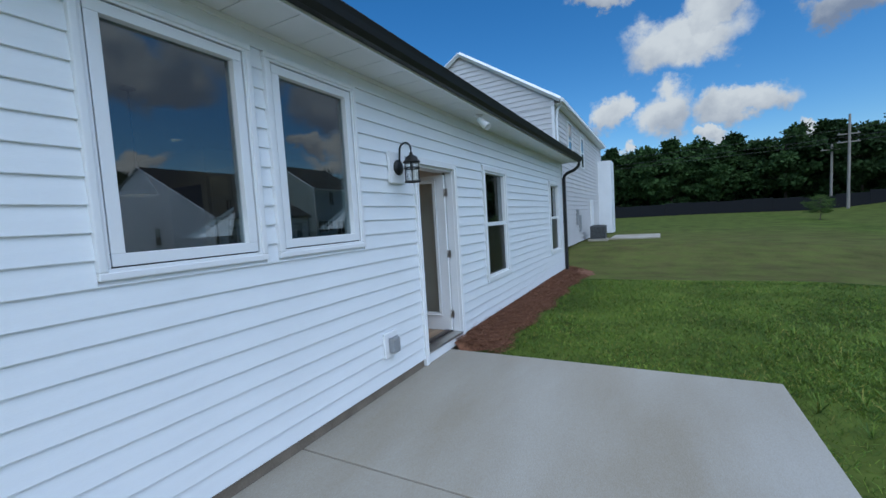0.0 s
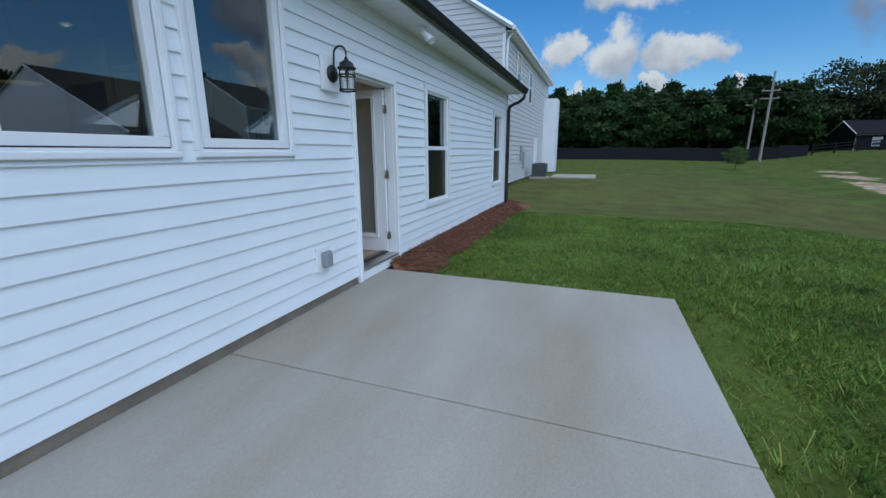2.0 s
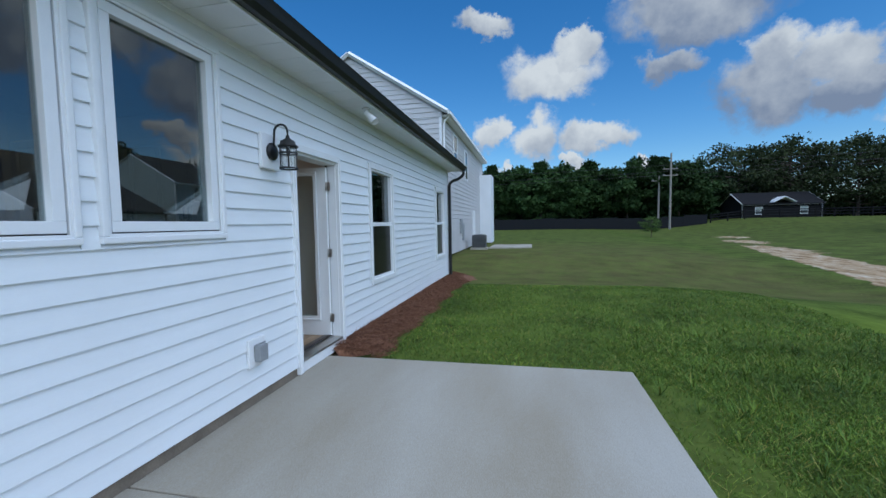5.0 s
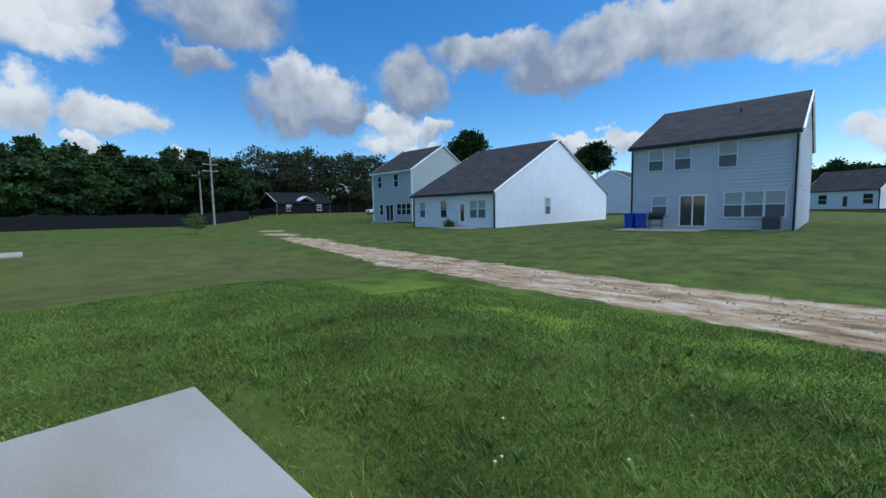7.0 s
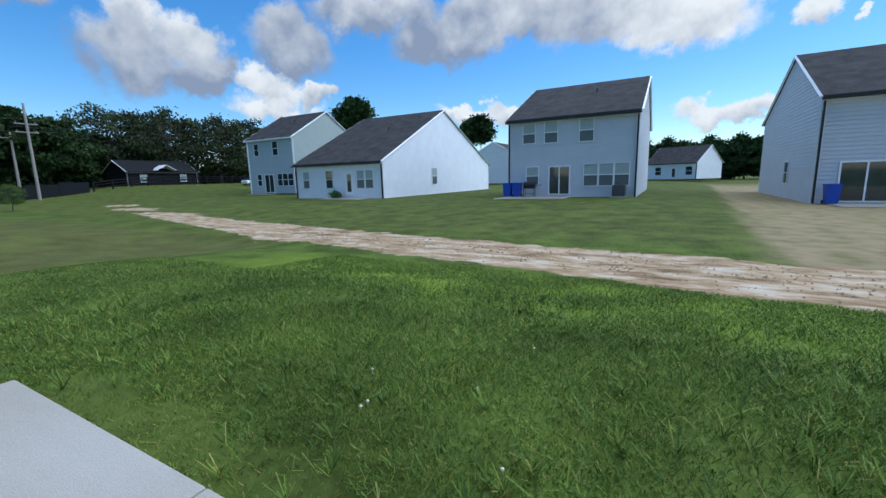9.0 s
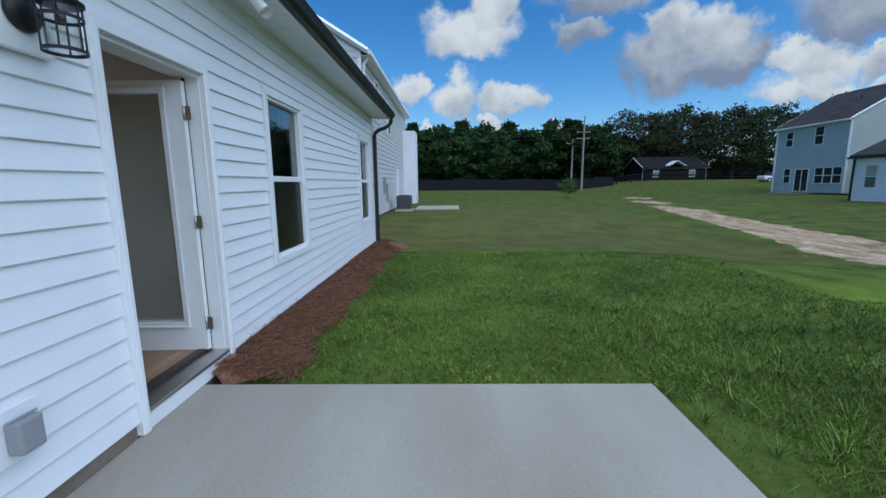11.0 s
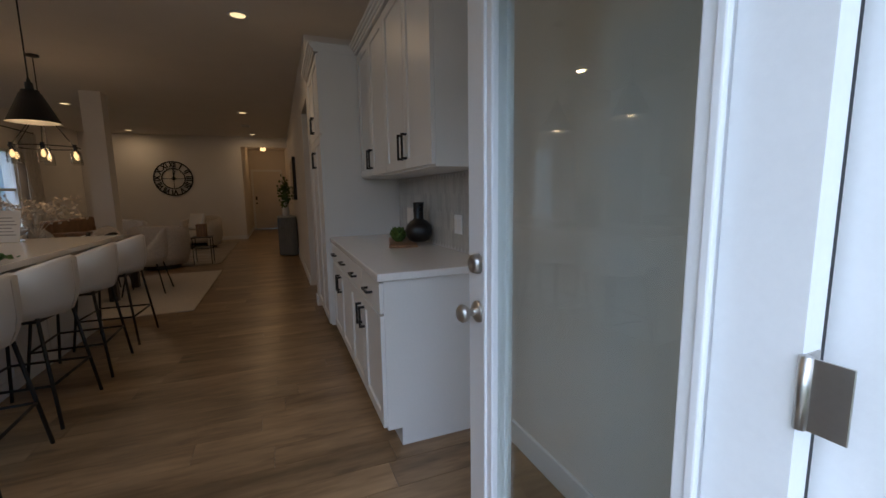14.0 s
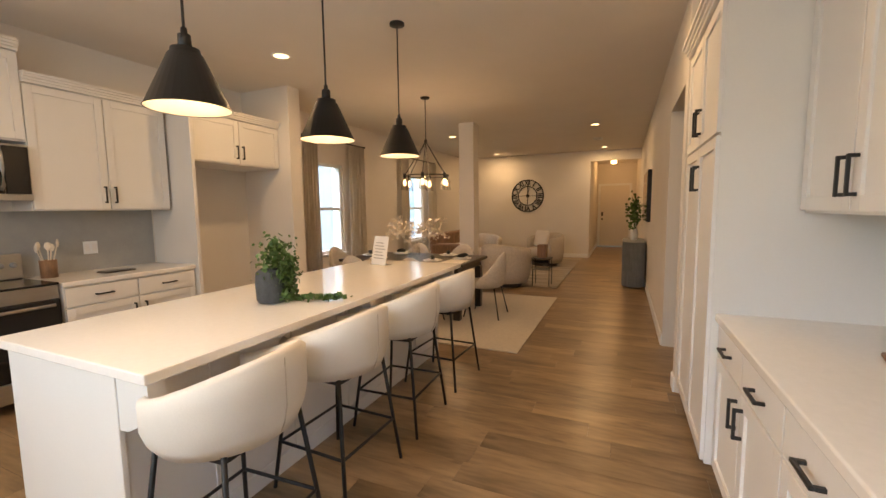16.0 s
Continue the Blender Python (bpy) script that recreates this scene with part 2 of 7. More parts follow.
def plank_grain():
    """Each plank takes its own stretch of grain, with small dark knots and checks."""
    n, l = PLANK.node_tree.nodes, PLANK.node_tree.links
    p = n["Principled BSDF"]
    base = p.inputs["Base Color"].links[0].from_socket
    geo, oi = n.new("ShaderNodeNewGeometry"), n.new("ShaderNodeObjectInfo")
    mp = [k for k in n if k.type == "MAPPING"][0]
    sh = n.new("ShaderNodeVectorMath")
    sh.operation = "MULTIPLY_ADD"
    sh.inputs[1].default_value = (37.0, 61.0, 0)
    l.new(oi.outputs["Random"], sh.inputs[0])
    l.new(geo.outputs["Position"], sh.inputs[2])
    l.new(sh.outputs[0], mp.inputs["Vector"])
    st = n.new("ShaderNodeMapping")
    st.inputs["Scale"].default_value = (9.0, 2.6, 1)
    l.new(sh.outputs[0], st.inputs["Vector"])
    nz = n.new("ShaderNodeTexNoise")
    nz.inputs["Scale"].default_value, nz.inputs["Detail"].default_value = 1.0, 6.0
    l.new(st.outputs[0], nz.inputs["Vector"])
    r = n.new("ShaderNodeMapRange")
    r.inputs["From Min"].default_value, r.inputs["From Max"].default_value = 0.62, 0.72
    r.inputs["To Min"].default_value, r.inputs["To Max"].default_value = 0.0, 0.6
    l.new(nz.outputs["Fac"], r.inputs["Value"])
    m = n.new("ShaderNodeMix")
    m.data_type = "RGBA"
    m.inputs["B"].default_value = (0.085, 0.05, 0.028, 1)
    l.new(r.outputs[0], m.inputs["Factor"])
    l.new(base, m.inputs["A"])
    l.new(m.outputs["Result"], p.inputs["Base Color"])


plank_grain()
NICKEL = mat("satin_nickel", (0.55, 0.53, 0.50), 0.36, 1.0, 0.06, 10, 0.05, 100)
STEEL = mat("stainless_steel", (0.50, 0.49, 0.47), 0.3, 1.0, 0.05, 4, 0.05, 90, vec=(1, 1, 20))
BLACKG = mat("black_glass", (0.008, 0.008, 0.009), 0.06, 0, 0.2, 4, 0)
LEATHER = mat("cream_leatherette", (0.70, 0.65, 0.58), 0.5, 0, 0.05, 5, 0.12, 180)
FABRIC = mat("beige_boucle", (0.55, 0.49, 0.42), 0.95, 0, 0.12, 30, 0.5, 160)
DARKWOOD = mat("espresso_wood", (0.03, 0.02, 0.015), 0.35, 0, 0.4, 6, 0.1, 40, vec=(1, 8, 8))
RUG = mat("cream_woven_rug", (0.62, 0.56, 0.48), 0.95, 0, 0.08, 40, 0.6, 240)
RUGB = mat("striped_grey_rug", (0.30, 0.25, 0.21), 0.95, 0, 0.5, 2.2, 0.5, 200, vec=(4, 0.3, 1), second=(0.5, 0.44, 0.37))
CURT = mat("cream_curtain_linen", (0.82, 0.78, 0.71), 0.9, 0, 0.06, 12, 0.3, 300)


def translucent(m, share):
    """Thin cloth lets part of the light through."""
    n, l = m.node_tree.nodes, m.node_tree.links
    p = n["Principled BSDF"]
    t, x = n.new("ShaderNodeBsdfTranslucent"), n.new("ShaderNodeMixShader")
    l.new(p.inputs["Base Color"].links[0].from_socket, t.inputs["Color"])
    x.inputs[0].default_value = share
    l.new(p.outputs[0], x.inputs[1])
    l.new(t.outputs[0], x.inputs[2])
    l.new(x.outputs[0], n["Material Output"].inputs[0])


translucent(CURT, 0.45)
CURTD = mat("grey_curtain", (0.16, 0.18, 0.18), 0.9, 0, 0.1, 10, 0.2, 200)
TILE = mat("pale_grey_glazed_tile", (0.50, 0.49, 0.46), 0.25, 0, 0.06, 14, 0.03, 60, rnd=0.10)
GROUT = mat("pale_grout", (0.54, 0.53, 0.51), 0.9, 0, 0.06, 20, 0.2, 120)
BSPLASH = mat("grey_backsplash", (0.34, 0.345, 0.34), 0.35, 0, 0.05, 10, 0.05, 60)
LEAF = mat("houseplant_leaf", (0.05, 0.12, 0.025), 0.5, 0, 0.4, 30, 0.0, second=(0.11, 0.20, 0.05))
STONEV = mat("slate_planter", (0.06, 0.065, 0.07), 0.75, 0, 0.25, 18, 0.3, 70)
VASEB = mat("black_glazed_stoneware", (0.010, 0.009, 0.009), 0.3, 0, 0.3, 12, 0.12, 50)
BOARD = mat("acacia_board", (0.22, 0.12, 0.06), 0.5, 0, 0.4, 5, 0.1, 40, vec=(1, 8, 1))
PAPER = mat("white_paper", (0.82, 0.80, 0.78), 0.6, 0, 0.02, 5, 0)
INKP = mat("grey_print", (0.35, 0.33, 0.33), 0.7, 0, 0.05, 5, 0)
PAMPAS = mat("bleached_pampas", (0.74, 0.66, 0.55), 0.95, 0, 0.1, 20, 0)
TEALG = mat("grey_fluted_wood", (0.21, 0.22, 0.22), 0.6, 0, 0.15, 8, 0.15, 60)
GLOWW = mat("lit_lamp_lens", (0.9, 0.85, 0.75), 0.5, 0, 0, 5, 0, emit=((1.0, 0.66, 0.30), 0.7))
BULB = mat("glowing_filament_bulb", (0.9, 0.8, 0.6), 0.4, 0, 0, 5, 0, emit=((1.0, 0.58, 0.22), 0.9))
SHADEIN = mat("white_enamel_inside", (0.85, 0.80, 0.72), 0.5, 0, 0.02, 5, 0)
BLUEP = mat("blue_bin_plastic", (0.01, 0.06, 0.42), 0.4, 0, 0.1, 6, 0.1)
GREYP = mat("grey_plastic", (0.28, 0.29, 0.30), 0.5, 0, 0.1, 6, 0.1)
GREYD = mat("dark_grey_enamel", (0.085, 0.09, 0.095), 0.5, 0, 0.1, 6, 0.1)
BARK = mat("bark", (0.09, 0.07, 0.055), 0.95, 0, 0.35, 6, 0.8, 25, vec=(1, 1, 0.3))
POLEW = mat("weathered_pole_wood", (0.30, 0.27, 0.24), 0.9, 0, 0.2, 6, 0.3, 30)
FOL_PINE = mat("pine_foliage", (0.026, 0.055, 0.018), 0.8, 0, 0.45, 0.5, 0, rnd=0.3, second=(0.065, 0.115, 0.036), spec=0.12)
FOL_OAK = mat("oak_foliage", (0.030, 0.045, 0.020), 0.8, 0, 0.45, 0.6, 0, rnd=0.3, second=(0.075, 0.095, 0.04), spec=0.12)
FOL_BRIGHT = mat("shrub_foliage", (0.07, 0.13, 0.03), 0.7, 0, 0.4, 2, 0, second=(0.13, 0.2, 0.05), spec=0.12)
BLACKF = mat("black_mesh_fence", (0.004, 0.005, 0.008), 0.9, 0, 0.2, 5, 0.1)
# dark stain of the rails; on the far cottage it paints the trees' shade
RAIL_TREESHADE = mat("dark_stained_rail_and_tree_shade", (0.016, 0.016, 0.018), 0.85, 0, 0.3, 5, 0.3, spec=0.1)
STRAW = mat("pine_straw", (0.16, 0.06, 0.03), 0.9, 0, 0.5, 30, 0.2, 120, second=(0.30, 0.14, 0.075))
BLADE = mat("grass_blade", (0.10, 0.185, 0.028), 0.55, 0, 0.4, 0.9, 0, 30, spec=0.2, second=(0.20, 0.305, 0.045))
def blade_material():
    """Blades differ one by one from deep to yellow green, with a few of straw; brighter on the bank above the track."""
    n, l = BLADE.node_tree.nodes, BLADE.node_tree.links
    p = n["Principled BSDF"]
    base = p.inputs["Base Color"].links[0].from_socket
    geo = n.new("ShaderNodeNewGeometry")
    r = n.new("ShaderNodeValToRGB")
    e = r.color_ramp.elements
    e[0].position, e[0].color = 0.0, (0.35, 0.45, 0.5, 1)
    e[1].position, e[1].color = 1.0, (2.2, 1.25, 1.9, 1)
    for pos, c in ((0.5, (0.85, 0.9, 0.8, 1)), (0.86, (1.35, 1.2, 1.0, 1)), (0.93, (2.0, 1.2, 1.8, 1))):
        e.new(pos).color = c
    l.new(geo.outputs["Random Per Island"], r.inputs["Fac"])
    m = n.new("ShaderNodeMix")
    m.data_type, m.blend_type = "RGBA", "MULTIPLY"
    m.inputs["Factor"].default_value = 1.0
    l.new(base, m.inputs["A"])
    l.new(r.outputs[0], m.inputs["B"])
    l.new(m.outputs["Result"], p.inputs["Base Color"])


blade_material()
MUSH = mat("pale_mushroom", (0.72, 0.66, 0.52), 0.7, 0, 0.1, 30, 0.1)
SID_GREY = mat("blue_grey_vinyl_siding", (0.54, 0.565, 0.60), 0.55, 0, 0.05, 1.2, 0.05, 30)
SID_WHITE = mat("far_white_vinyl_siding", (0.78, 0.80, 0.83), 0.55, 0, 0.05, 1.2, 0.05, 30)
SID_TEAL = mat("sage_blue_vinyl_siding", (0.40, 0.46, 0.48), 0.55, 0, 0.05, 1.2, 0.05, 30)
SID_SAGE = mat("pale_sage_gable_siding", (0.32, 0.37, 0.345), 0.55, 0, 0.05, 1.2, 0.05, 30)
SID_PALE = mat("pale_grey_vinyl_siding", (0.58, 0.57, 0.57), 0.55, 0, 0.05, 1.2, 0.05, 30)


def ground_material():
    m = mat("lawn_and_dirt", (0.05, 0.09, 0.013), 0.95, 0, 0.55, 1.1, 0.9, 11, spec=0.06, second=(0.125, 0.18, 0.03))
    n, l = m.node_tree.nodes, m.node_tree.links
    p = n["Principled BSDF"]
    base = p.inputs["Base Color"].links[0].from_socket
    at = n.new("ShaderNodeVertexColor")
    at.layer_name = "cover"
    sep = n.new("ShaderNodeSeparateColor")
    l.new(at.outputs["Color"], sep.inputs[0])
    co = [k for k in n if k.type == "TEX_COORD"][0]
    nz = n.new("ShaderNodeTexNoise")
    nz.inputs["Scale"].default_value, nz.inputs["Detail"].default_value, nz.inputs["Roughness"].default_value = 1.5, 8.0, 0.72
    mp = n.new("ShaderNodeMapping")
    mp.inputs["Scale"].default_value = (1.6, 0.5, 1)
    l.new(co.outputs["Object"], mp.inputs[0])
    l.new(mp.outputs[0], nz.inputs["Vector"])
    dirt = n.new("ShaderNodeValToRGB")
    e = dirt.color_ramp.elements
    e[0].position, e[0].color = 0.36, (0.15, 0.095, 0.05, 1)
    e[1].position, e[1].color = 0.66, (0.60, 0.53, 0.42, 1)
    k = e.new(0.5)
    k.color = (0.40, 0.285, 0.165, 1)
    l.new(nz.outputs["Fac"], dirt.inputs["Fac"])
    add = n.new("ShaderNodeMath")
    add.operation = "ADD"
    n3 = n.new("ShaderNodeTexNoise")
    n3.inputs["Scale"].default_value, n3.inputs["Detail"].default_value = 1.6, 5.0
    l.new(co.outputs["Object"], n3.inputs["Vector"])
    l.new(sep.outputs["Red"], add.inputs[0])
    sc = n.new("ShaderNodeMath")
    sc.operation = "MULTIPLY_ADD"
    sc.inputs[1].default_value, sc.inputs[2].default_value = 1.3, -0.65
    l.new(n3.outputs["Fac"], sc.inputs[0])
    l.new(sc.outputs[0], add.inputs[1])
    mr = n.new("ShaderNodeMapRange")
    mr.inputs["From Min"].default_value, mr.inputs["From Max"].default_value = 0.42, 0.58
    l.new(add.outputs[0], mr.inputs["Value"])
    # dry thatch, by the green channel of the cover
    dry = n.new("ShaderNodeMix")
    dry.data_type = "RGBA"
    dry.inputs["B"].default_value = (0.125, 0.105, 0.045, 1)
    dm = n.new("ShaderNodeMath")
    dm.operation, dm.use_clamp = "MULTIPLY_ADD", True
    dm.inputs[2].default_value = 0.08
    l.new(sep.outputs["Green"], dm.inputs[0])
    l.new(n3.outputs["Fac"], dm.inputs[1])
    l.new(dm.outputs[0], dry.inputs["Factor"])
    l.new(base, dry.inputs["A"])
    mx = n.new("ShaderNodeMix")
    mx.data_type = "RGBA"
    l.new(mr.outputs[0], mx.inputs["Factor"])
    at2 = n.new("ShaderNodeVertexColor")
    at2.layer_name = "tone"
    sep2 = n.new("ShaderNodeSeparateColor")
    l.new(at2.outputs["Color"], sep2.inputs[0])
    turf = dry.outputs["Result"]
    for channel, colour, low in (("Red", (0.19, 0.27, 0.028, 1), 0.35), ("Green", (0.30, 0.235, 0.13, 1), 0.45)):
        amount = n.new("ShaderNodeMapRange")
        amount.inputs["From Min"].default_value, amount.inputs["From Max"].default_value = 0.3, 0.6
        amount.inputs["To Min"].default_value, amount.inputs["To Max"].default_value = low, 1.0
        l.new(n3.outputs["Fac"], amount.inputs["Value"])
        k = n.new("ShaderNodeMath")
        k.operation, k.use_clamp = "MULTIPLY", True
        l.new(sep2.outputs[channel], k.inputs[0])
        l.new(amount.outputs[0], k.inputs[1])
        over = n.new("ShaderNodeMix")
        over.data_type = "RGBA"
        over.inputs["B"].default_value = colour
        l.new(k.outputs[0], over.inputs["Factor"])
        l.new(turf, over.inputs["A"])
        turf = over.outputs["Result"]
    l.new(turf, mx.inputs["A"])
    l.new(dirt.outputs[0], mx.inputs["B"])
    l.new(mx.outputs["Result"], p.inputs["Base Color"])
    return m


GROUND = ground_material()
CLOD = mat("dry_earth", (0.20, 0.13, 0.075), 0.95, 0, 0.5, 0.8, 0.3, 20, second=(0.40, 0.31, 0.21))


# ---- building helpers ----
def box(bm, x0, x1, y0, y1, z0, z1, bevel=0.0):
    m = Matrix.Translation(((x0 + x1) / 2, (y0 + y1) / 2, (z0 + z1) / 2)) @ Matrix.Diagonal((abs(x1 - x0), abs(y1 - y0), abs(z1 - z0), 1))
    vs = bmesh.ops.create_cube(bm, size=1, matrix=m)["verts"]
    if bevel:
        es = list({e for v in vs for e in v.link_edges})
        bmesh.ops.bevel(bm, geom=es, offset=bevel, segments=2, affect="EDGES", profile=0.5)
    return bm


def boxes(*rows, bevel=0.0):
    bm = bmesh.new()
    for r in rows:
        box(bm, *r, bevel=bevel)
    return bm


def tube(points, r, sides=8, bm=None, r2=None, caps=True):
    """A round bar along points; r2: radius at its end."""
    bm = bm or bmesh.new()
    pts = [Vector(p) for p in points]
    rings = []
    for i, p in enumerate(pts):
        d = (pts[min(i + 1, len(pts) - 1)] - pts[max(i - 1, 0)]).normalized()
        u = d.cross(Vector((0, 0, 1)))
        u = u.normalized() if u.length > 1e-4 else Vector((1, 0, 0))
        w = d.cross(u)
        rad = r if r2 is None else r + (r2 - r) * i / (len(pts) - 1)
        rings.append([bm.verts.new(p + (u * math.cos(a) + w * math.sin(a)) * rad) for a in (2 * math.pi * k / sides for k in range(sides))])
    for a, b in zip(rings, rings[1:]):
        for k in range(sides):
            bm.faces.new((a[k], a[(k + 1) % sides], b[(k + 1) % sides], b[k]))
    if caps:
        bm.faces.new(rings[0][::-1])
        bm.faces.new(rings[-1])
    return bm


def lathe(profile, sides=24, bm=None, centre=(0, 0, 0)):
    """A turned body from (radius, height) pairs."""
    bm = bm or bmesh.new()
    rings = []
    for r, z in profile:
        rings.append([bm.verts.new((centre[0] + r * math.cos(a), centre[1] + r * math.sin(a), centre[2] + z)) for a in (2 * math.pi * k / sides for k in range(sides))])
    for a, b in zip(rings, rings[1:]):
        for k in range(sides):
            bm.faces.new((a[k], a[(k + 1) % sides], b[(k + 1) % sides], b[k]))
    return bm


def mesh_of(name, bm, material, smooth=False):
    bmesh.ops.recalc_face_normals(bm, faces=bm.faces)
    me = bpy.data.meshes.new(name)
    bm.to_mesh(me)
    bm.free()
    me.materials.append(material)
    if smooth:
        me.shade_smooth()
    return me


def part(name, bm, material, parent, label="", smooth=False):
    ob = new(name, mesh_of(name, bm, material, smooth))
    ob.parent = parent
    return tagged(ob, label)


def solid(name, bm, material, label="", category="", group="", kind="", smooth=False):
    return tagged(new(name, mesh_of(name, bm, material, smooth)), label, category, group, kind)


def thing(name, m, label, category, group="", kind=""):
    ob = new(name)
    ob.empty_display_size = 0.1
    ob.matrix_basis = m
    return tagged(ob, label, category, group, kind)


def quads_mesh(name, centres, us, vs, material):
    """Many small quads: centres with half-axes us and vs."""
    c, u, v = (np.asarray(a, dtype=np.float32) for a in (centres, us, vs))
    k = len(c)
    co = np.empty((k, 4, 3), np.float32)
    co[:, 0], co[:, 1], co[:, 2], co[:, 3] = c - u - v, c + u - v, c + u + v, c - u + v
    me = bpy.data.meshes.new(name)
    me.vertices.add(4 * k)
    me.vertices.foreach_set("co", co.ravel())
    me.loops.add(4 * k)
    me.loops.foreach_set("vertex_index", np.arange(4 * k, dtype=np.int32))
    me.polygons.add(k)
    me.polygons.foreach_set("loop_start", np.arange(0, 4 * k, 4, dtype=np.int32))
    me.polygons.foreach_set("loop_total", np.full(k, 4, np.int32))
    me.update(calc_edges=True)
    me.materials.append(material)
    return me


def wall_pieces(lo, hi, z0, z1, holes):
    """The rectangles (a0, a1, z0, z1) of a wall that leaves the holes (a0, a1, z0, z1) open."""
    cuts = sorted({lo, hi, *[v for h in holes for v in h[:2] if lo < v < hi]})
    out = []
    for a, b in zip(cuts, cuts[1:]):
        z = z0
        for h in sorted((h for h in holes if h[0] < (a + b) / 2 < h[1] and h[2] < z1 and h[3] > z0), key=lambda h: h[2]):
            if h[2] > z:
                out.append((a, b, z, h[2]))
            z = max(z, h[3])
        if z < z1:
            out.append((a, b, z, z1))
    return out


def wall_x(name, x0, x1, ylo, yhi, z0, z1, holes, material):
    """A wall whose faces look along x."""
    bm = boxes(*[(x0, x1, a, b, c, d) for a, b, c, d in wall_pieces(ylo, yhi, z0, z1, holes)])
    return solid(name, bm, material, "plain painted wall", "wall", kind="structure")


def wall_y(name, y0, y1, xlo, xhi, z0, z1, holes, material):
    bm = boxes(*[(a, b, y0, y1, c, d) for a, b, c, d in wall_pieces(xlo, xhi, z0, z1, holes)])
    return solid(name, bm, material, "plain painted wall", "wall", kind="structure")

# ---- large structure: the ground ----
WX = -1.38            # outer face of the rear wall
Y0, Y1 = 0.95, 13.35  # ends of the house
PATIO = -0.16


def path_x(y):
    return 9.9 + 0.12 * y + 0.0022 * y * y if y > -27 else 8.3


def smooth(a, b, v):
    k = min(1.0, max(0.0, (v - a) / (b - a)))
    return k * k * (3 - 2 * k)


def ground_z(x, y):
    """Pad round the house, a swale along the path, a dip before the next lot."""
    px = path_x(y)
    z = -0.22
    z += -0.42 * smooth(3.0, px - 1.0, x) if x < px else -0.42 + 0.34 * smooth(px + 1.0, 27.0, x)
    z += -0.38 * smooth(11.5, 15.5, y) * (1 - smooth(17.5, 23.0, y)) * (1 - smooth(8, 13, x))
    z += 0.25 * smooth(30, 75, y) + 1.8 * smooth(50, 80, y) * smooth(18, 38, x)
    z -= 0.35 * smooth(3.0, -6.0, y) * smooth(14, 28, x)
    z += 0.05 * noise.noise((x * 1.3, y * 0.8, 7)) * (1 - smooth(1.2, 2.2, abs(x - px)))
    return z + 0.03 * noise.noise((x * 0.5, y * 0.5, 0)) * (1 if x > 2.5 or y > 7 else 0.3)


def axis(points):
    out = []
    for a, b, step in points:
        k = max(1, round((b - a) / step))
        out += [a + (b - a) * i / k for i in range(k)]
    return out + [points[-1][1]]


def build_ground():
    xs = axis([(-2500, -200, 800), (-200, -20, 45), (-20, -1.7, 3), (-1.7, 16, 0.4), (16, 60, 2.5), (60, 200, 20), (200, 2500, 800)])
    ys = axis([(-2500, -200, 800), (-200, -20, 45), (-20, -6, 2.0), (-6, 24, 0.45), (24, 80, 2.0), (80, 200, 15), (200, 2500, 800)])
    bm = bmesh.new()
    lay = bm.loops.layers.color.new("cover")
    tone = bm.loops.layers.color.new("tone")
    inside = lambda x, y: -25 < x < WX - 0.1 and Y0 < y < Y1
    rows = [[bm.verts.new((x, y, (-0.6 if inside(x, y) else ground_z(x, y)))) for x in xs] for y in ys]
    for j in range(len(ys) - 1):
        for i in range(len(xs) - 1):
            f = bm.faces.new((rows[j][i], rows[j][i + 1], rows[j + 1][i + 1], rows[j + 1][i]))
            for lp in f.loops:
                x, y, _ = lp.vert.co
                d = abs(x - path_x(y))
                half = 1.75 - 0.018 * max(0, y)
                worn = (1 - smooth(half - 0.6, half + 0.7, d)) * (1 - smooth(50, 58, y)) if y > -30 else 0
                dry = 0.2 + 0.75 * smooth(12.2, 13.6, y) * (1 - 0.45 * smooth(24, 40, y)) * (1 - smooth(9, 14, x)) + 0.45 * smooth(12, 14, x)
                dry = max(dry, 0.75 * (1 - smooth(0.05, 0.4, abs(x - 2.1))) * (1 - smooth(5.5, 7.0, y)))
                lp[lay] = (worn, dry, 0, 1)
                tan = smooth(0.3, -0.5, y + 0.05 * (x - 12)) * smooth(0.8, 2.0, x - path_x(y)) * (1 - smooth(60, 75, x))
                # brighter yellow-green band of lawn, x 4.5 to 9, fading out by y 13
                yellow_green = smooth(4.5, 6.5, x) * (1 - smooth(8.2, 9.0, x)) * (1 - smooth(8, 13, y))
                lp[tone] = (yellow_green, tan, 0, 1)
    ob = solid("ground", bm, GROUND, "mown green lawn with a worn sandy track", "lawn", kind="structure", smooth=True)
    return ob


build_ground()
# patio slab in two pours with a joint
patio = thing("pavement", pose(0, 0, 0), "pale broom-finished concrete patio slab with water stains", "patio", kind="structure")
for a, b in ((0.3, 3.735), (3.747, 6.17)):
    part("slab", boxes((WX + 0.0, 1.925, a, b, -0.42, PATIO), bevel=0.008), CONC, patio)
part("joint_filler", boxes((WX, 1.92, 3.73, 3.75, -0.4, PATIO - 0.012)), CONCD, patio)

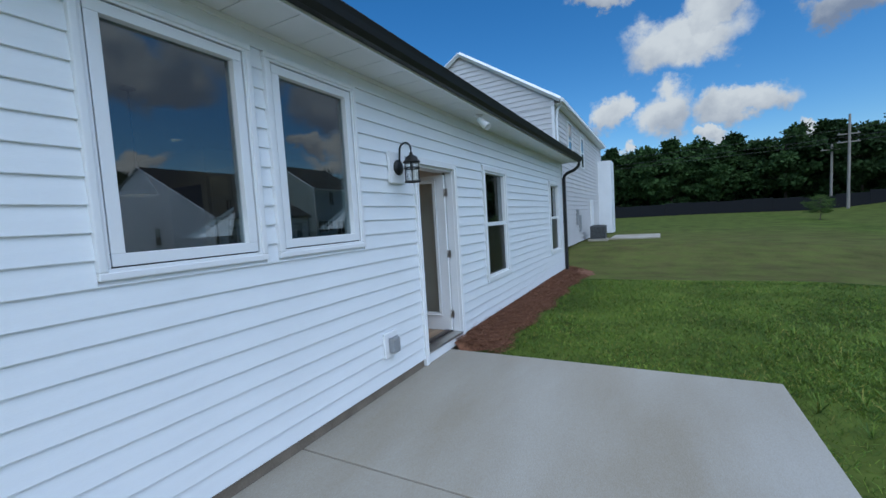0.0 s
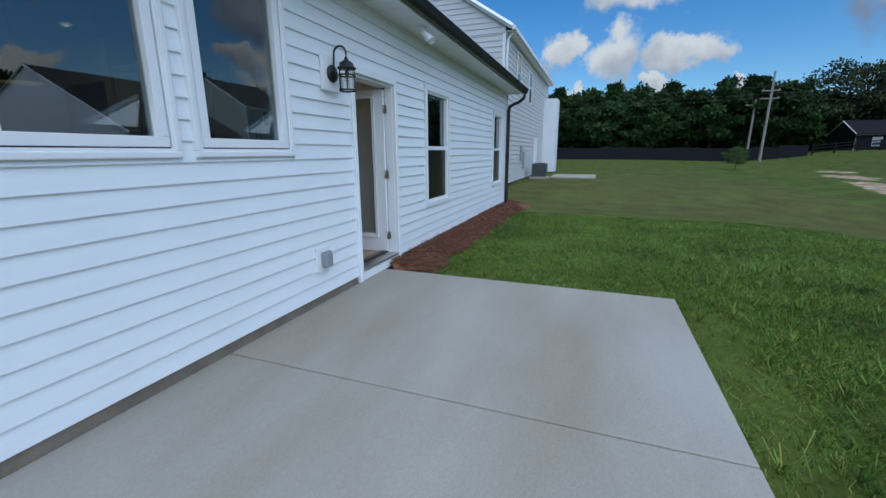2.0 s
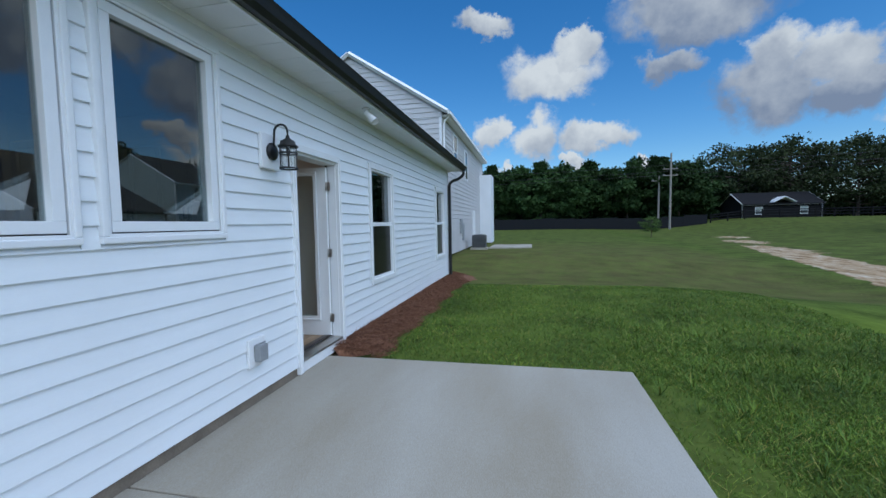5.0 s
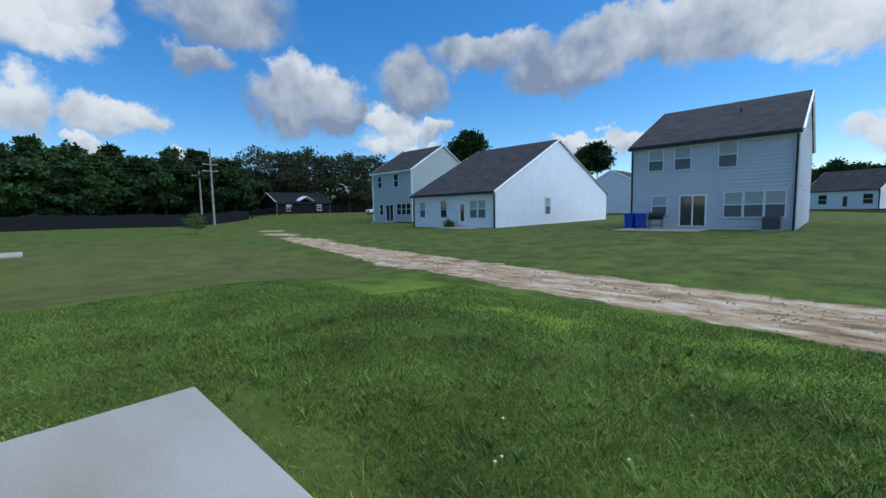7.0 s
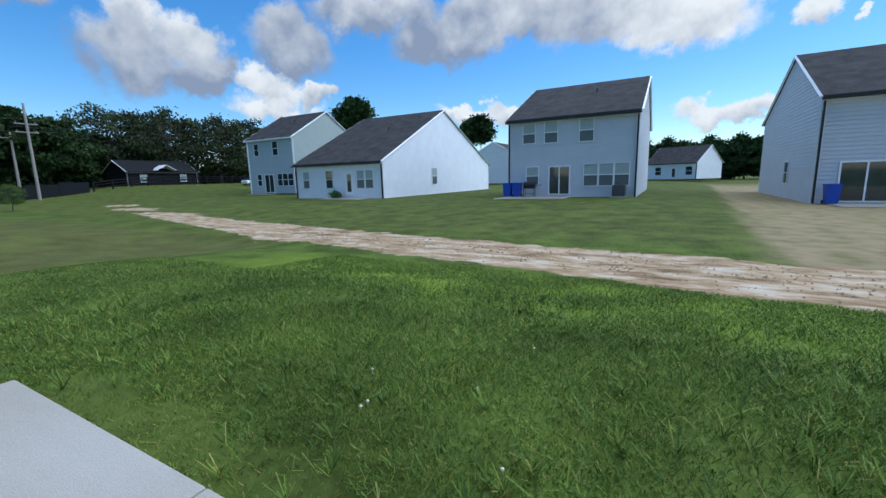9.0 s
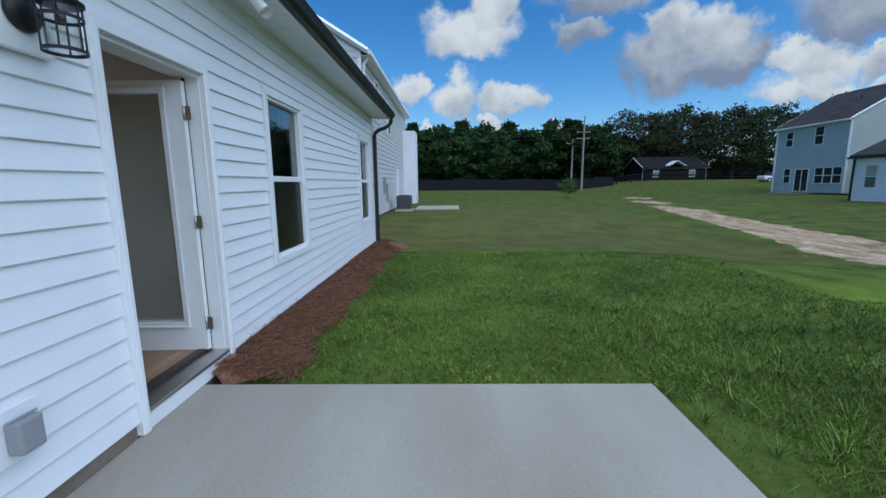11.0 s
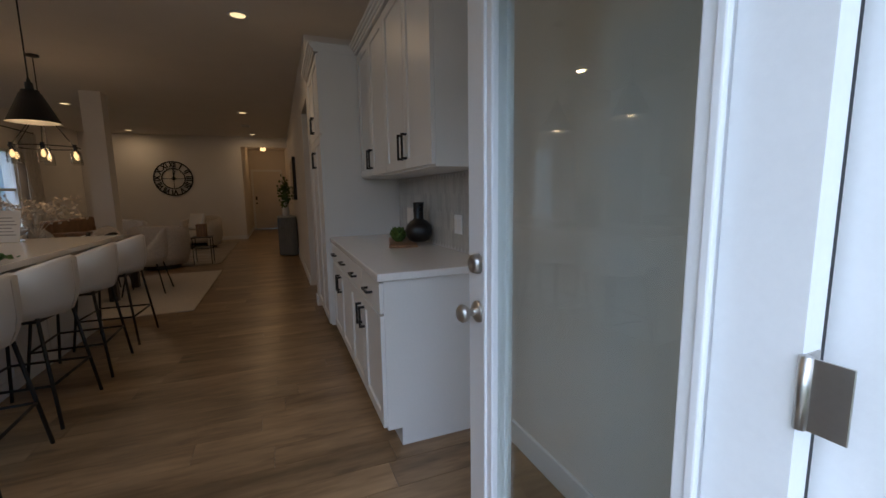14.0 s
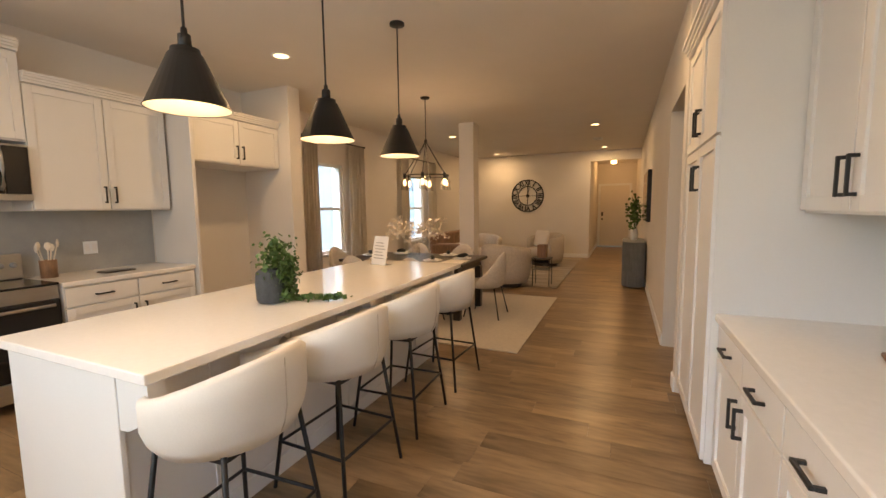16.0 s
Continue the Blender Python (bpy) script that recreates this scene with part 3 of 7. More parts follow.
# ---- the house we walk into ----
DOOR = (5.60, 6.50, -0.02, 2.10)
WIN = {"w1": (2.68, 3.51, 1.33, 2.62), "w2": (3.73, 4.55, 1.33, 2.62), "w3": (7.58, 8.52, 0.53, 2.19), "w4": (11.82, 12.70, 0.53, 2.19)}
HOLES = [DOOR, *WIN.values()]
wall_rear = wall_x("wall_rear", WX - 0.15, WX - 0.016, Y0, Y1, -0.1, CEIL + 0.1, HOLES, PAINT)
tagged(wall_rear, "white vinyl lap siding over a framed wall", "wall")
footing = solid("footing", boxes((WX - 0.15, WX - 0.015, Y0, Y1, -0.6, -0.102), (WX - 0.0155, WX - 0.004, Y0, 5.528, -0.6, -0.078), (WX - 0.0155, WX - 0.004, 6.572, Y1, -0.6, -0.078)), CONCD, "grey concrete footing under the siding", "footing", kind="structure")

# ceiling, floor and inner walls
solid("ceiling", boxes((-19.0, WX - 0.15, 1.0, Y1, CEIL, CEIL + 0.1)), CEILP, "flat painted ceiling", "ceiling", kind="structure")
floor = solid("floor", boxes((-19.0, WX - 0.15, 1.0, Y1, -0.35, -0.012)), DARKWOOD, "oak-look vinyl plank floor", "floor", kind="structure")
RY = 6.87   # wall behind the coffee bar
HY = 6.18   # wall of the hall
LY = 1.12   # wall behind the range
wall_y("wall_right", RY, RY + 0.12, -6.05, WX - 0.15, 0, CEIL, [], PAINT)
wall_y("wall_hall", HY, HY + 0.12, -18.6, -6.05, 0, CEIL, [(-7.22, -6.2, 0, 2.38)], PAINT)
wall_x("wall_stub_pantry", -6.17, -6.05, HY + 0.12, RY, 0, CEIL, [], PAINT)
wall_y("wall_side_room", 8.2, 8.3, -9.5, -6.17, 0, CEIL, [], PAINT)
wall_x("wall_side_room_end", -9.5, -9.4, HY + 0.12, 8.2, 0, CEIL, [], PAINT)
wall_x("wall_bedroom", -6.05, -5.95, RY + 0.12, Y1, 0, CEIL, [], PAINT)
wall_y("wall_bedroom_end", Y1 - 0.12, Y1, -6.0, WX - 0.15, 0, CEIL, [], PAINT)
LWIN = [(-8.60, -7.95, 0.70, 2.25), (-11.85, -11.0, 0.70, 2.25)]
wall_y("wall_left", LY - 0.15, LY, -15.0, WX - 0.15, 0, CEIL, LWIN, PAINT)
wall_x("wall_clock", -14.87, -14.75, LY, 4.9, 0, CEIL, [], PAINT)
wall_y("wall_hall_left", 4.78, 4.9, -18.6, -14.87, 0, CEIL, [], PAINT)
wall_x("wall_front", -18.75, -18.6, 4.78, 6.3, 0, CEIL, [], PAINT)
solid("hall_header", boxes((-14.87, -14.75, 4.9, HY, 2.72, CEIL)), PAINT, "painted header over the hall", "header", kind="structure")
solid("post", boxes((-9.9, -9.62, 2.98, 3.26, 0, CEIL)), PAINT, "square painted drywall post", "post", kind="structure")
solid("fridge_stub", boxes((-6.72, -6.52, LY, 1.92, 0, CEIL)), PAINT, "painted wall end beside the fridge recess", "wall", kind="structure")


def baseboard(x0, x1, y0, y1):
    solid("baseboard", boxes((x0, x1, y0, y1, 0, 0.12), bevel=0.005), TRIMW, "white painted baseboard", "baseboard", kind="structure")


baseboard(-10.9 - 7.6, -7.24, HY - 0.016, HY)
baseboard(-6.19, -6.05, HY - 0.016, HY)
baseboard(-14.75, -14.734, LY + 0.02, 4.88)
baseboard(-14.7, -6.74, LY, LY + 0.016)
baseboard(-3.06, -1.55, RY - 0.016, RY)
baseboard(-18.58, -14.9, 4.9, 4.916)
baseboard(-9.4, -7.24, 8.18, 8.198)

# soffit, gutter, roof
soffit = thing("soffit", pose(0, 0, 0), "white vented vinyl soffit panels under the eave", "soffit", kind="structure")
yy = Y0 - 0.3
while yy < Y1:
    part("panel", boxes((WX - 0.1, -0.98, yy + 0.003, min(yy + 0.305, Y1 + 0.2) - 0.003, 2.83, 2.845), bevel=0.002), SOFFIT, soffit)
    yy += 0.305
solid("frieze_trim", boxes((WX - 0.016, WX + 0.012, Y0, Y1, 2.79, 2.829), bevel=0.004), TRIMW, "white trim strip below the soffit", "trim", kind="structure")
fascia = solid("fascia", boxes((-0.985, -0.962, Y0 - 0.3, Y1 + 0.2, 2.815, 2.97)), TRIMW, "white fascia board", "fascia", kind="structure")


def gutter_profile(bm, y0, y1):
    prof = [(-0.96, 2.835), (-0.90, 2.832), (-0.865, 2.87), (-0.85, 2.915), (-0.835, 2.95), (-0.845, 2.955), (-0.86, 2.92), (-0.96, 2.915)]
    a = [bm.verts.new((x, y0, z)) for x, z in prof]
    b = [bm.verts.new((x, y1, z)) for x, z in prof]
    for i in range(len(prof)):
        j = (i + 1) % len(prof)
        bm.faces.new((a[i], a[j], b[j], b[i]))
    bm.faces.new(a)
    bm.faces.new(b[::-1])
    return bm


gutter = thing("gutter", pose(-0.9, 13.3, 2.83), "black metal eave gutter with a downspout", "gutter")
gutter_m = Matrix.Translation((0.9, -13.3, -2.83))


def gpart(name, bm, material=BLACKM, sm=False):
    bm.transform(gutter_m)
    return part(name, bm, material, gutter, "", sm)


gpart("trough", gutter_profile(bmesh.new(), Y0 - 0.3, Y1 + 0.2))
gpart("elbow", tube([(-0.9, 13.32, 2.86), (-0.9, 13.32, 2.76), (-0.94, 13.31, 2.68), (-1.05, 13.30, 2.60), (-1.2, 13.29, 2.55), (-1.29, 13.285, 2.48), (-1.31, 13.28, 2.38)], 0.042, 10), sm=True)
gpart("downspout", boxes((-1.35, -1.27, 13.23, 13.33, -0.22, 2.42), bevel=0.012))
gpart("strap", boxes((-1.366, -1.262, 13.222, 13.338, 1.2, 1.225)))
gpart("shoe", tube([(-1.31, 13.28, -0.18), (-1.25, 13.28, -0.23), (-1.12, 13.28, -0.25)], 0.045, 8))


def roof_slab(x0, z0, x1, z1, ya, yb, t=0.12):
    bm = bmesh.new()
    q = [(x0, z0), (x1, z1), (x1, z1 + t), (x0, z0 + t)]
    a, b = [bm.verts.new((x, ya, z)) for x, z in q], [bm.verts.new((x, yb, z)) for x, z in q]
    for i in range(4):
        j = (i + 1) % 4
        bm.faces.new((a[i], a[j], b[j], b[i]))
    bm.faces.new(a)
    bm.faces.new(b[::-1])
    return bm


solid("roof", roof_slab(-0.95, 2.93, -10.3, 7.3, Y0 - 0.3, Y1 + 0.2), SHING, "dark shingle roof", "roof", kind="structure")
solid("roof_front", roof_slab(-19.6, 2.95, -10.3, 7.3, Y0 - 0.3, Y1 + 0.2), SHING, "dark shingle roof", "roof", kind="structure")
solid("wall_end", boxes((-18.9, WX - 0.16, Y1 + 0.001, Y1 + 0.08, -0.6, 3.1)), SIDING, "white vinyl siding end wall", "wall", kind="structure")
solid("wall_end_left", boxes((-18.9, WX - 0.16, Y0 - 0.08, Y0 + 0.02, -0.6, 0.68), (-18.9, WX - 0.16, Y0 - 0.08, Y0 + 0.02, 2.27, 3.1), (-7.93, WX - 0.16, Y0 - 0.08, Y0 + 0.02, 0.68, 2.27), (-10.98, -8.62, Y0 - 0.08, Y0 + 0.02, 0.68, 2.27), (-18.9, -11.87, Y0 - 0.08, Y0 + 0.02, 0.68, 2.27)), SIDING, "white vinyl siding end wall", "wall", kind="structure")
corner = solid("corner_post", boxes((WX - 0.02, WX + 0.034, Y1 - 0.09, Y1 + 0.02, -0.2, 2.79), bevel=0.006), TRIMW, "white vinyl corner post", "trim", kind="structure")

# siding courses
COURSE = 0.1315
BASEZ = -0.2065
OPEN = [(5.53, 6.57, -0.3, 2.18), (2.62, 3.57, 1.27, 2.68), (3.67, 4.61, 1.27, 2.68), (7.50, 8.60, 0.46, 2.26), (11.74, 12.78, 0.46, 2.26)]


def course_mesh(length, h):
    """One lapped course: two slightly bellied faces and a drip edge, along y."""
    prof = [(-0.016, 0), (0.017, 0), (0.0185, 0.004), (0.0115, h * 0.40), (0.0095, h * 0.52), (0.001, h), (-0.016, h)]
    bm = bmesh.new()
    a, b = [bm.verts.new((x, 0, z)) for x, z in prof], [bm.verts.new((x, length, z)) for x, z in prof]
    for i in range(len(prof)):
        j = (i + 1) % len(prof)
        bm.faces.new((a[i], a[j], b[j], b[i]))
    bm.faces.new(a)
    bm.faces.new(b[::-1])
    return mesh_of("course", bm, SIDING)


def lay_siding():
    cache = {}
    k = 0
    while BASEZ + k * COURSE < 2.80:
        z0 = max(BASEZ + k * COURSE, -0.076)
        z1 = min(BASEZ + (k + 1) * COURSE, 2.80)
        k += 1
        runs = []
        for a, b, c, d in sorted(wall_pieces(Y0, Y1 - 0.09, z0, z1, OPEN)):
            if d - c < 0.012 or a > b:
                continue
            same = [r for r in runs if abs(r[1] - a) < 1e-6 and abs(r[2] - c) < 1e-6 and abs(r[3] - d) < 1e-6]
            if same:
                same[0][1] = b
            else:
                runs.append([a, b, c, d])
        for a, b, c, d in runs:
            key = (round(b - a, 3), round(d - c, 3))
            if key not in cache:
                cache[key] = course_mesh(b - a, d - c)
            ob = new("siding_board", cache[key])
            ob.location = (WX, a, c)
            ob.parent = wall_rear


# ---- windows and the patio door ----
def ring(bm, y0, y1, z0, z1, w, x0, x1, bev=0.004):
    box(bm, x0, x1, y0, y1, z0, z0 + w, bev)
    box(bm, x0, x1, y0, y1, z1 - w, z1, bev)
    box(bm, x0, x1, y0, y0 + w, z0 + w, z1 - w, bev)
    box(bm, x0, x1, y1 - w, y1, z0 + w, z1 - w, bev)
    return bm


def picture_window(name, o, label):
    y0, y1, z0, z1 = o
    t = thing(name, pose(WX, (y0 + y1) / 2, z0), label, "window", kind="structure")
    mv = Matrix.Translation((-WX, -(y0 + y1) / 2, -z0))

    def p(nm, bm, m):
        bm.transform(mv)
        return part(nm, bm, m, t)
    p("casing", ring(bmesh.new(), y0 - 0.06, y1 + 0.06, z0 - 0.06, z1 + 0.06, 0.040, WX - 0.02, WX + 0.040, 0.008), TRIMW)
    p("inner_step", ring(bmesh.new(), y0 - 0.022, y1 + 0.022, z0 - 0.022, z1 + 0.022, 0.018, WX - 0.05, WX + 0.030, 0.003), TRIMW)
    p("gasket", ring(bmesh.new(), y0 - 0.006, y1 + 0.006, z0 - 0.006, z1 + 0.006, 0.012, WX - 0.06, WX + 0.008, 0), BLACKM)
    p("sash", ring(bmesh.new(), y0 + 0.004, y1 - 0.004, z0 + 0.004, z1 - 0.004, 0.062, WX - 0.06, WX + 0.024, 0.004), TRIMW)
    g = p("pane", boxes((WX - 0.030, WX - 0.020, y0 + 0.064, y1 - 0.064, z0 + 0.064, z1 - 0.064)), GLASS)
    g.visible_shadow = False
    return t


def hung_window(name, o, label):
    y0, y1, z0, z1 = o
    zm = (z0 + z1) / 2
    t = thing(name, pose(WX, (y0 + y1) / 2, z0), label, "window", kind="structure")
    mv = Matrix.Translation((-WX, -(y0 + y1) / 2, -z0))

    def p(nm, bm, m):
        bm.transform(mv)
        return part(nm, bm, m, t)
    p("casing", ring(bmesh.new(), y0 - 0.07, y1 + 0.07, z0 - 0.07, z1 + 0.07, 0.075, WX - 0.02, WX + 0.036, 0.005), TRIMW)
    p("frame", ring(bmesh.new(), y0 + 0.005, y1 - 0.005, z0 + 0.005, z1 - 0.005, 0.03, WX - 0.10, WX + 0.012, 0.003), TRIMW)
    p("meeting_rail", boxes((WX - 0.07, WX + 0.004, y0 + 0.03, y1 - 0.03, zm - 0.03, zm + 0.03), bevel=0.004), TRIMW)
    p("lower_sash", ring(bmesh.new(), y0 + 0.036, y1 - 0.036, z0 + 0.036, zm - 0.032, 0.022, WX - 0.07, WX - 0.03, 0.002), TRIMW)
    a = p("pane", boxes((WX - 0.05, WX - 0.044, y0 + 0.036, y1 - 0.036, zm + 0.03, z1 - 0.036)), GLASS)
    b = p("pane", boxes((WX - 0.062, WX - 0.056, y0 + 0.058, y1 - 0.058, z0 + 0.058, zm - 0.055)), GLASS)
    p("insect_screen", boxes((WX - 0.026, WX - 0.024, y0 + 0.036, y1 - 0.036, z0 + 0.036, zm - 0.03)), SCREEN)
    a.visible_shadow = b.visible_shadow = False
    return t


picture_window("window_1", WIN["w1"], "white vinyl picture window reflecting the houses opposite")
picture_window("window_2", WIN["w2"], "white vinyl picture window reflecting the houses opposite")
hung_window("window_3", WIN["w3"], "white single-hung window with dark drapes behind")
hung_window("window_4", WIN["w4"], "white single-hung window with dark drapes behind")


def curtain(name, m, w, h, folds, material, label, depth=0.035):
    """A hanging cloth along local x with folds."""
    bm = bmesh.new()
    k = folds * 8
    prev = None
    for i in range(k + 1):
        x = w * i / k
        y = depth * math.sin(2 * math.pi * folds * i / k) + 0.01 * math.sin(i * 0.7)
        col = [bm.verts.new((x + 0.01 * math.sin(i * 1.3) * (1 - zz), y * (0.6 + 0.4 * (1 - zz)), h * zz)) for zz in (0, 0.35, 0.7, 1)]
        if prev:
            for a in range(3):
                bm.faces.new((prev[a], col[a], col[a + 1], prev[a + 1]))
        prev = col
    bmesh.ops.solidify(bm, geom=bm.faces[:], thickness=0.004)
    ob = solid(name, bm, material, label, "curtain", smooth=True)
    ob.matrix_basis = m
    return ob


for y, w in ((7.45, 0.42), (8.15, 0.45), (11.75, 0.4), (12.4, 0.4)):
    curtain("curtain", pose(WX - 0.27, y, 0.02, 0, 0, 90), w, 2.5, 4, CURTD, "grey floor-length drape behind a window")

# door frame, sill and the open leaf
door_frame = thing("door_frame", pose(WX, 6.05, 0), "white door frame with brickmould and aluminium sill", "door frame", kind="structure")
mv = Matrix.Translation((-WX, -6.05, 0))


def dp(nm, bm, m, label=""):
    bm.transform(mv)
    return part(nm, bm, m, door_frame, label)


for a, b in ((5.53, 5.595), (6.505, 6.57)):
    bm = boxes((WX - 0.016, WX + 0.038, a, b, PATIO + 0.004, 2.18), bevel=0.006)
    box(bm, WX + 0.012, WX + 0.048, a + 0.02, b - 0.012, PATIO + 0.01, 2.14, 0.006)
    dp("side_casing", bm, TRIMW)
dp("head_casing", boxes((WX - 0.016, WX + 0.040, 5.597, 6.503, 2.105, 2.18), bevel=0.006), TRIMW)
dp("jamb", boxes((WX - 0.17, WX - 0.004, 5.578, 5.602, -0.02, 2.10), bevel=0.003), TRIMW)
dp("jamb", boxes((WX - 0.17, WX - 0.004, 6.498, 6.522, -0.02, 2.10), bevel=0.003), TRIMW)
dp("weatherstrip", boxes((WX - 0.125, WX - 0.105, 6.484, 6.498, 0.0, 2.09)), BLACKM)
dp("weatherstrip", boxes((WX - 0.125, WX - 0.105, 5.602, 5.614, 0.0, 2.09)), BLACKM)
dp("head_jamb", boxes((WX - 0.17, WX - 0.004, 5.602, 6.498, 2.08, 2.104)), TRIMW)
dp("sill_board", boxes((WX - 0.015, WX + 0.02, 5.597, 6.503, PATIO + 0.004, -0.045), bevel=0.004), TRIMW)
dp("sill", boxes((WX - 0.19, WX + 0.035, 5.602, 6.498, -0.044, -0.018), bevel=0.006), NICKEL, "worn aluminium sill")
dp("threshold", boxes((WX - 0.19, WX - 0.12, 5.602, 6.498, -0.017, 0.008), bevel=0.006), DARKWOOD, "dark threshold strip")

LEAFW = 0.93
# the leaf hangs at its hinge and stands a little over square to the wall
leaf = thing("door_1", pose(WX - 0.10, 6.478, 0.002, 0, 0, 180 + 2.5), "white full-lite patio door standing open inward", "door")
bm = bmesh.new()
T = 0.045
gx0, gx1, gz0, gz1 = 0.145, 0.775, 0.22, 1.97
for r in ((0, gx0, 0, T, 0, 2.05), (gx1, LEAFW, 0, T, 0, 2.05), (gx0, gx1, 0, T, 0, gz0), (gx0, gx1, 0, T, gz1, 2.05)):
    box(bm, *r)
part("slab", bm, TRIMW, leaf)
bm = bmesh.new()
for y0, y1 in ((-0.016, 0.0), (T, T + 0.016)):
    for w, d in ((0.045, 0.0), (0.018, 0.008)):
        ya, yb = (y0 - d, y1) if y0 < 0 else (y0, y1 + d)
        box(bm, gx0 - 0.03, gx1 + 0.03, ya, yb, gz0 - 0.03, gz0 - 0.03 + w, 0.004)
        box(bm, gx0 - 0.03, gx1 + 0.03, ya, yb, gz1 + 0.03 - w, gz1 + 0.03, 0.004)
        box(bm, gx0 - 0.03, gx0 - 0.03 + w, ya, yb, gz0, gz1, 0.004)
        box(bm, gx1 + 0.03 - w, gx1 + 0.03, ya, yb, gz0, gz1, 0.004)
part("glazing_frame", bm, TRIMW, leaf)
g = part("pane", boxes((gx0 + 0.002, gx1 - 0.002, 0.016, 0.030, gz0 + 0.002, gz1 - 0.002)), GLASSD, leaf)
g.visible_shadow = False
part("sweep", boxes((0.004, LEAFW - 0.004, 0.004, T - 0.004, -0.011, -0.001)), BLACKM, leaf)


def knob_at(z, prof, name):
    for s, y in ((1, T), (-1, 0.0)):
        bm = lathe(prof, 20)
        bm.transform(Matrix.Translation((LEAFW - 0.062, y, z)) @ Matrix.Rotation(-s * math.pi / 2, 4, "X"))
        part(name, bm, NICKEL, leaf, "satin nickel " + name.replace("_", " "), True)


knob_at(0.90, [(0, 0), (0.036, 0), (0.036, 0.006), (0.03, 0.012), (0.014, 0.016), (0.012, 0.034), (0.022, 0.042), (0.029, 0.053), (0.029, 0.064), (0.022, 0.072), (0, 0.074)], "knob")
knob_at(1.06, [(0, 0), (0.033, 0), (0.033, 0.008), (0.028, 0.024), (0.024, 0.027), (0.012, 0.027), (0.010, 0.024), (0, 0.024)], "deadbolt")
part("latch_plate", boxes((LEAFW, LEAFW + 0.002, 0.010, T - 0.010, 0.85, 0.95)), NICKEL, leaf)
for z in (0.22, 1.02, 1.82):
    h = part("hinge", tube([(-0.006, T + 0.004, z - 0.05), (-0.006, T + 0.004, z + 0.05)], 0.008, 10), NICKEL, leaf, "brushed hinge", True)
    part("plate", boxes((-0.003, -0.0005, 0.006, T, z - 0.05, z + 0.05)), NICKEL, h)
    part("plate", boxes((-0.055, -0.008, T + 0.001, T + 0.004, z - 0.05, z + 0.05), bevel=0.001), NICKEL, h)
lay_siding()

# ---- fittings on the rear wall ----
def wall_lantern(m):
    t = thing("wall_lantern", m, "black metal wall lantern with seeded glass cylinder", "wall light")
    part("mount_block", boxes((0.0, 0.03, -0.11, 0.11, -0.13, 0.13), bevel=0.006), TRIMW, t, "white vinyl mount block")
    bm = lathe([(0, 0), (0.062, 0), (0.066, 0.008), (0.06, 0.02), (0.03, 0.03), (0, 0.032)], 20)
    bm.transform(Matrix.Translation((0.03, 0, 0)) @ Matrix.Rotation(math.pi / 2, 4, "Y"))
    part("back_plate", bm, BLACKM, t, "", True)
    arc = [(0.05, 0, 0.0), (0.055, 0, 0.07), (0.06, 0, 0.13)] + [(0.115 - 0.055 * math.cos(a), 0, 0.14 + 0.055 * math.sin(a)) for a in [k * math.pi / 8 for k in range(9)]] + [(0.17, 0, 0.10)]
    part("gooseneck", tube(arc, 0.008, 8), BLACKM, t, "", True)
    part("cap", lathe([(0, 0.115), (0.012, 0.11), (0.016, 0.09), (0.05, 0.07), (0.056, 0.045), (0.072, 0.035), (0.072, 0.025), (0, 0.025)], 20, centre=(0.17, 0, 0)), BLACKM, t, "", True)
    part("glass_cylinder", lathe([(0.05, 0.025), (0.05, -0.13), (0.047, -0.13), (0.047, 0.025)], 20, centre=(0.17, 0, 0)), CLEAR, t, "clear glass cylinder", True)
    for z in (-0.02, -0.13):
        part("band", lathe([(0.062, z - 0.006), (0.066, z - 0.006), (0.066, z + 0.006), (0.062, z + 0.006), (0.062, z - 0.006)], 20, centre=(0.17, 0, 0)), BLACKM, t)
    for k in range(6):
        a = k * math.pi / 3
        part("cage_bar", tube([(0.17 + 0.064 * math.cos(a), 0.064 * math.sin(a), 0.03), (0.17 + 0.064 * math.cos(a), 0.064 * math.sin(a), -0.135)], 0.0035, 6), BLACKM, t)
    part("socket", tube([(0.17, 0, 0.03), (0.17, 0, -0.03)], 0.014, 10), BLACKM, t)
    part("bulb", lathe([(0.001, -0.03), (0.012, -0.035), (0.02, -0.06), (0.015, -0.085), (0.001, -0.095)], 12, centre=(0.17, 0, 0)), CLEAR, t, "unlit bulb", True)
    return t


wall_lantern(pose(WX + 0.014, 5.18, 2.02) @ Matrix.Scale(1.2, 4))


def outdoor_outlet(m):
    t = thing("outdoor_outlet", m, "grey weatherproof outlet cover on a white block", "outlet")
    part("mount_block", boxes((0, 0.026, -0.10, 0.11, -0.12, 0.12), bevel=0.006), TRIMW, t)
    part("cover", boxes((0.026, 0.095, -0.045, 0.06, -0.075, 0.07), bevel=0.012), GREYP, t, "translucent grey bubble cover")
    part("hinge_bar", tube([(0.06, -0.05, 0.075), (0.06, 0.065, 0.075)], 0.006, 8), GREYP, t)
    return t


outdoor_outlet(pose(WX + 0.012, 4.88, 0.29))


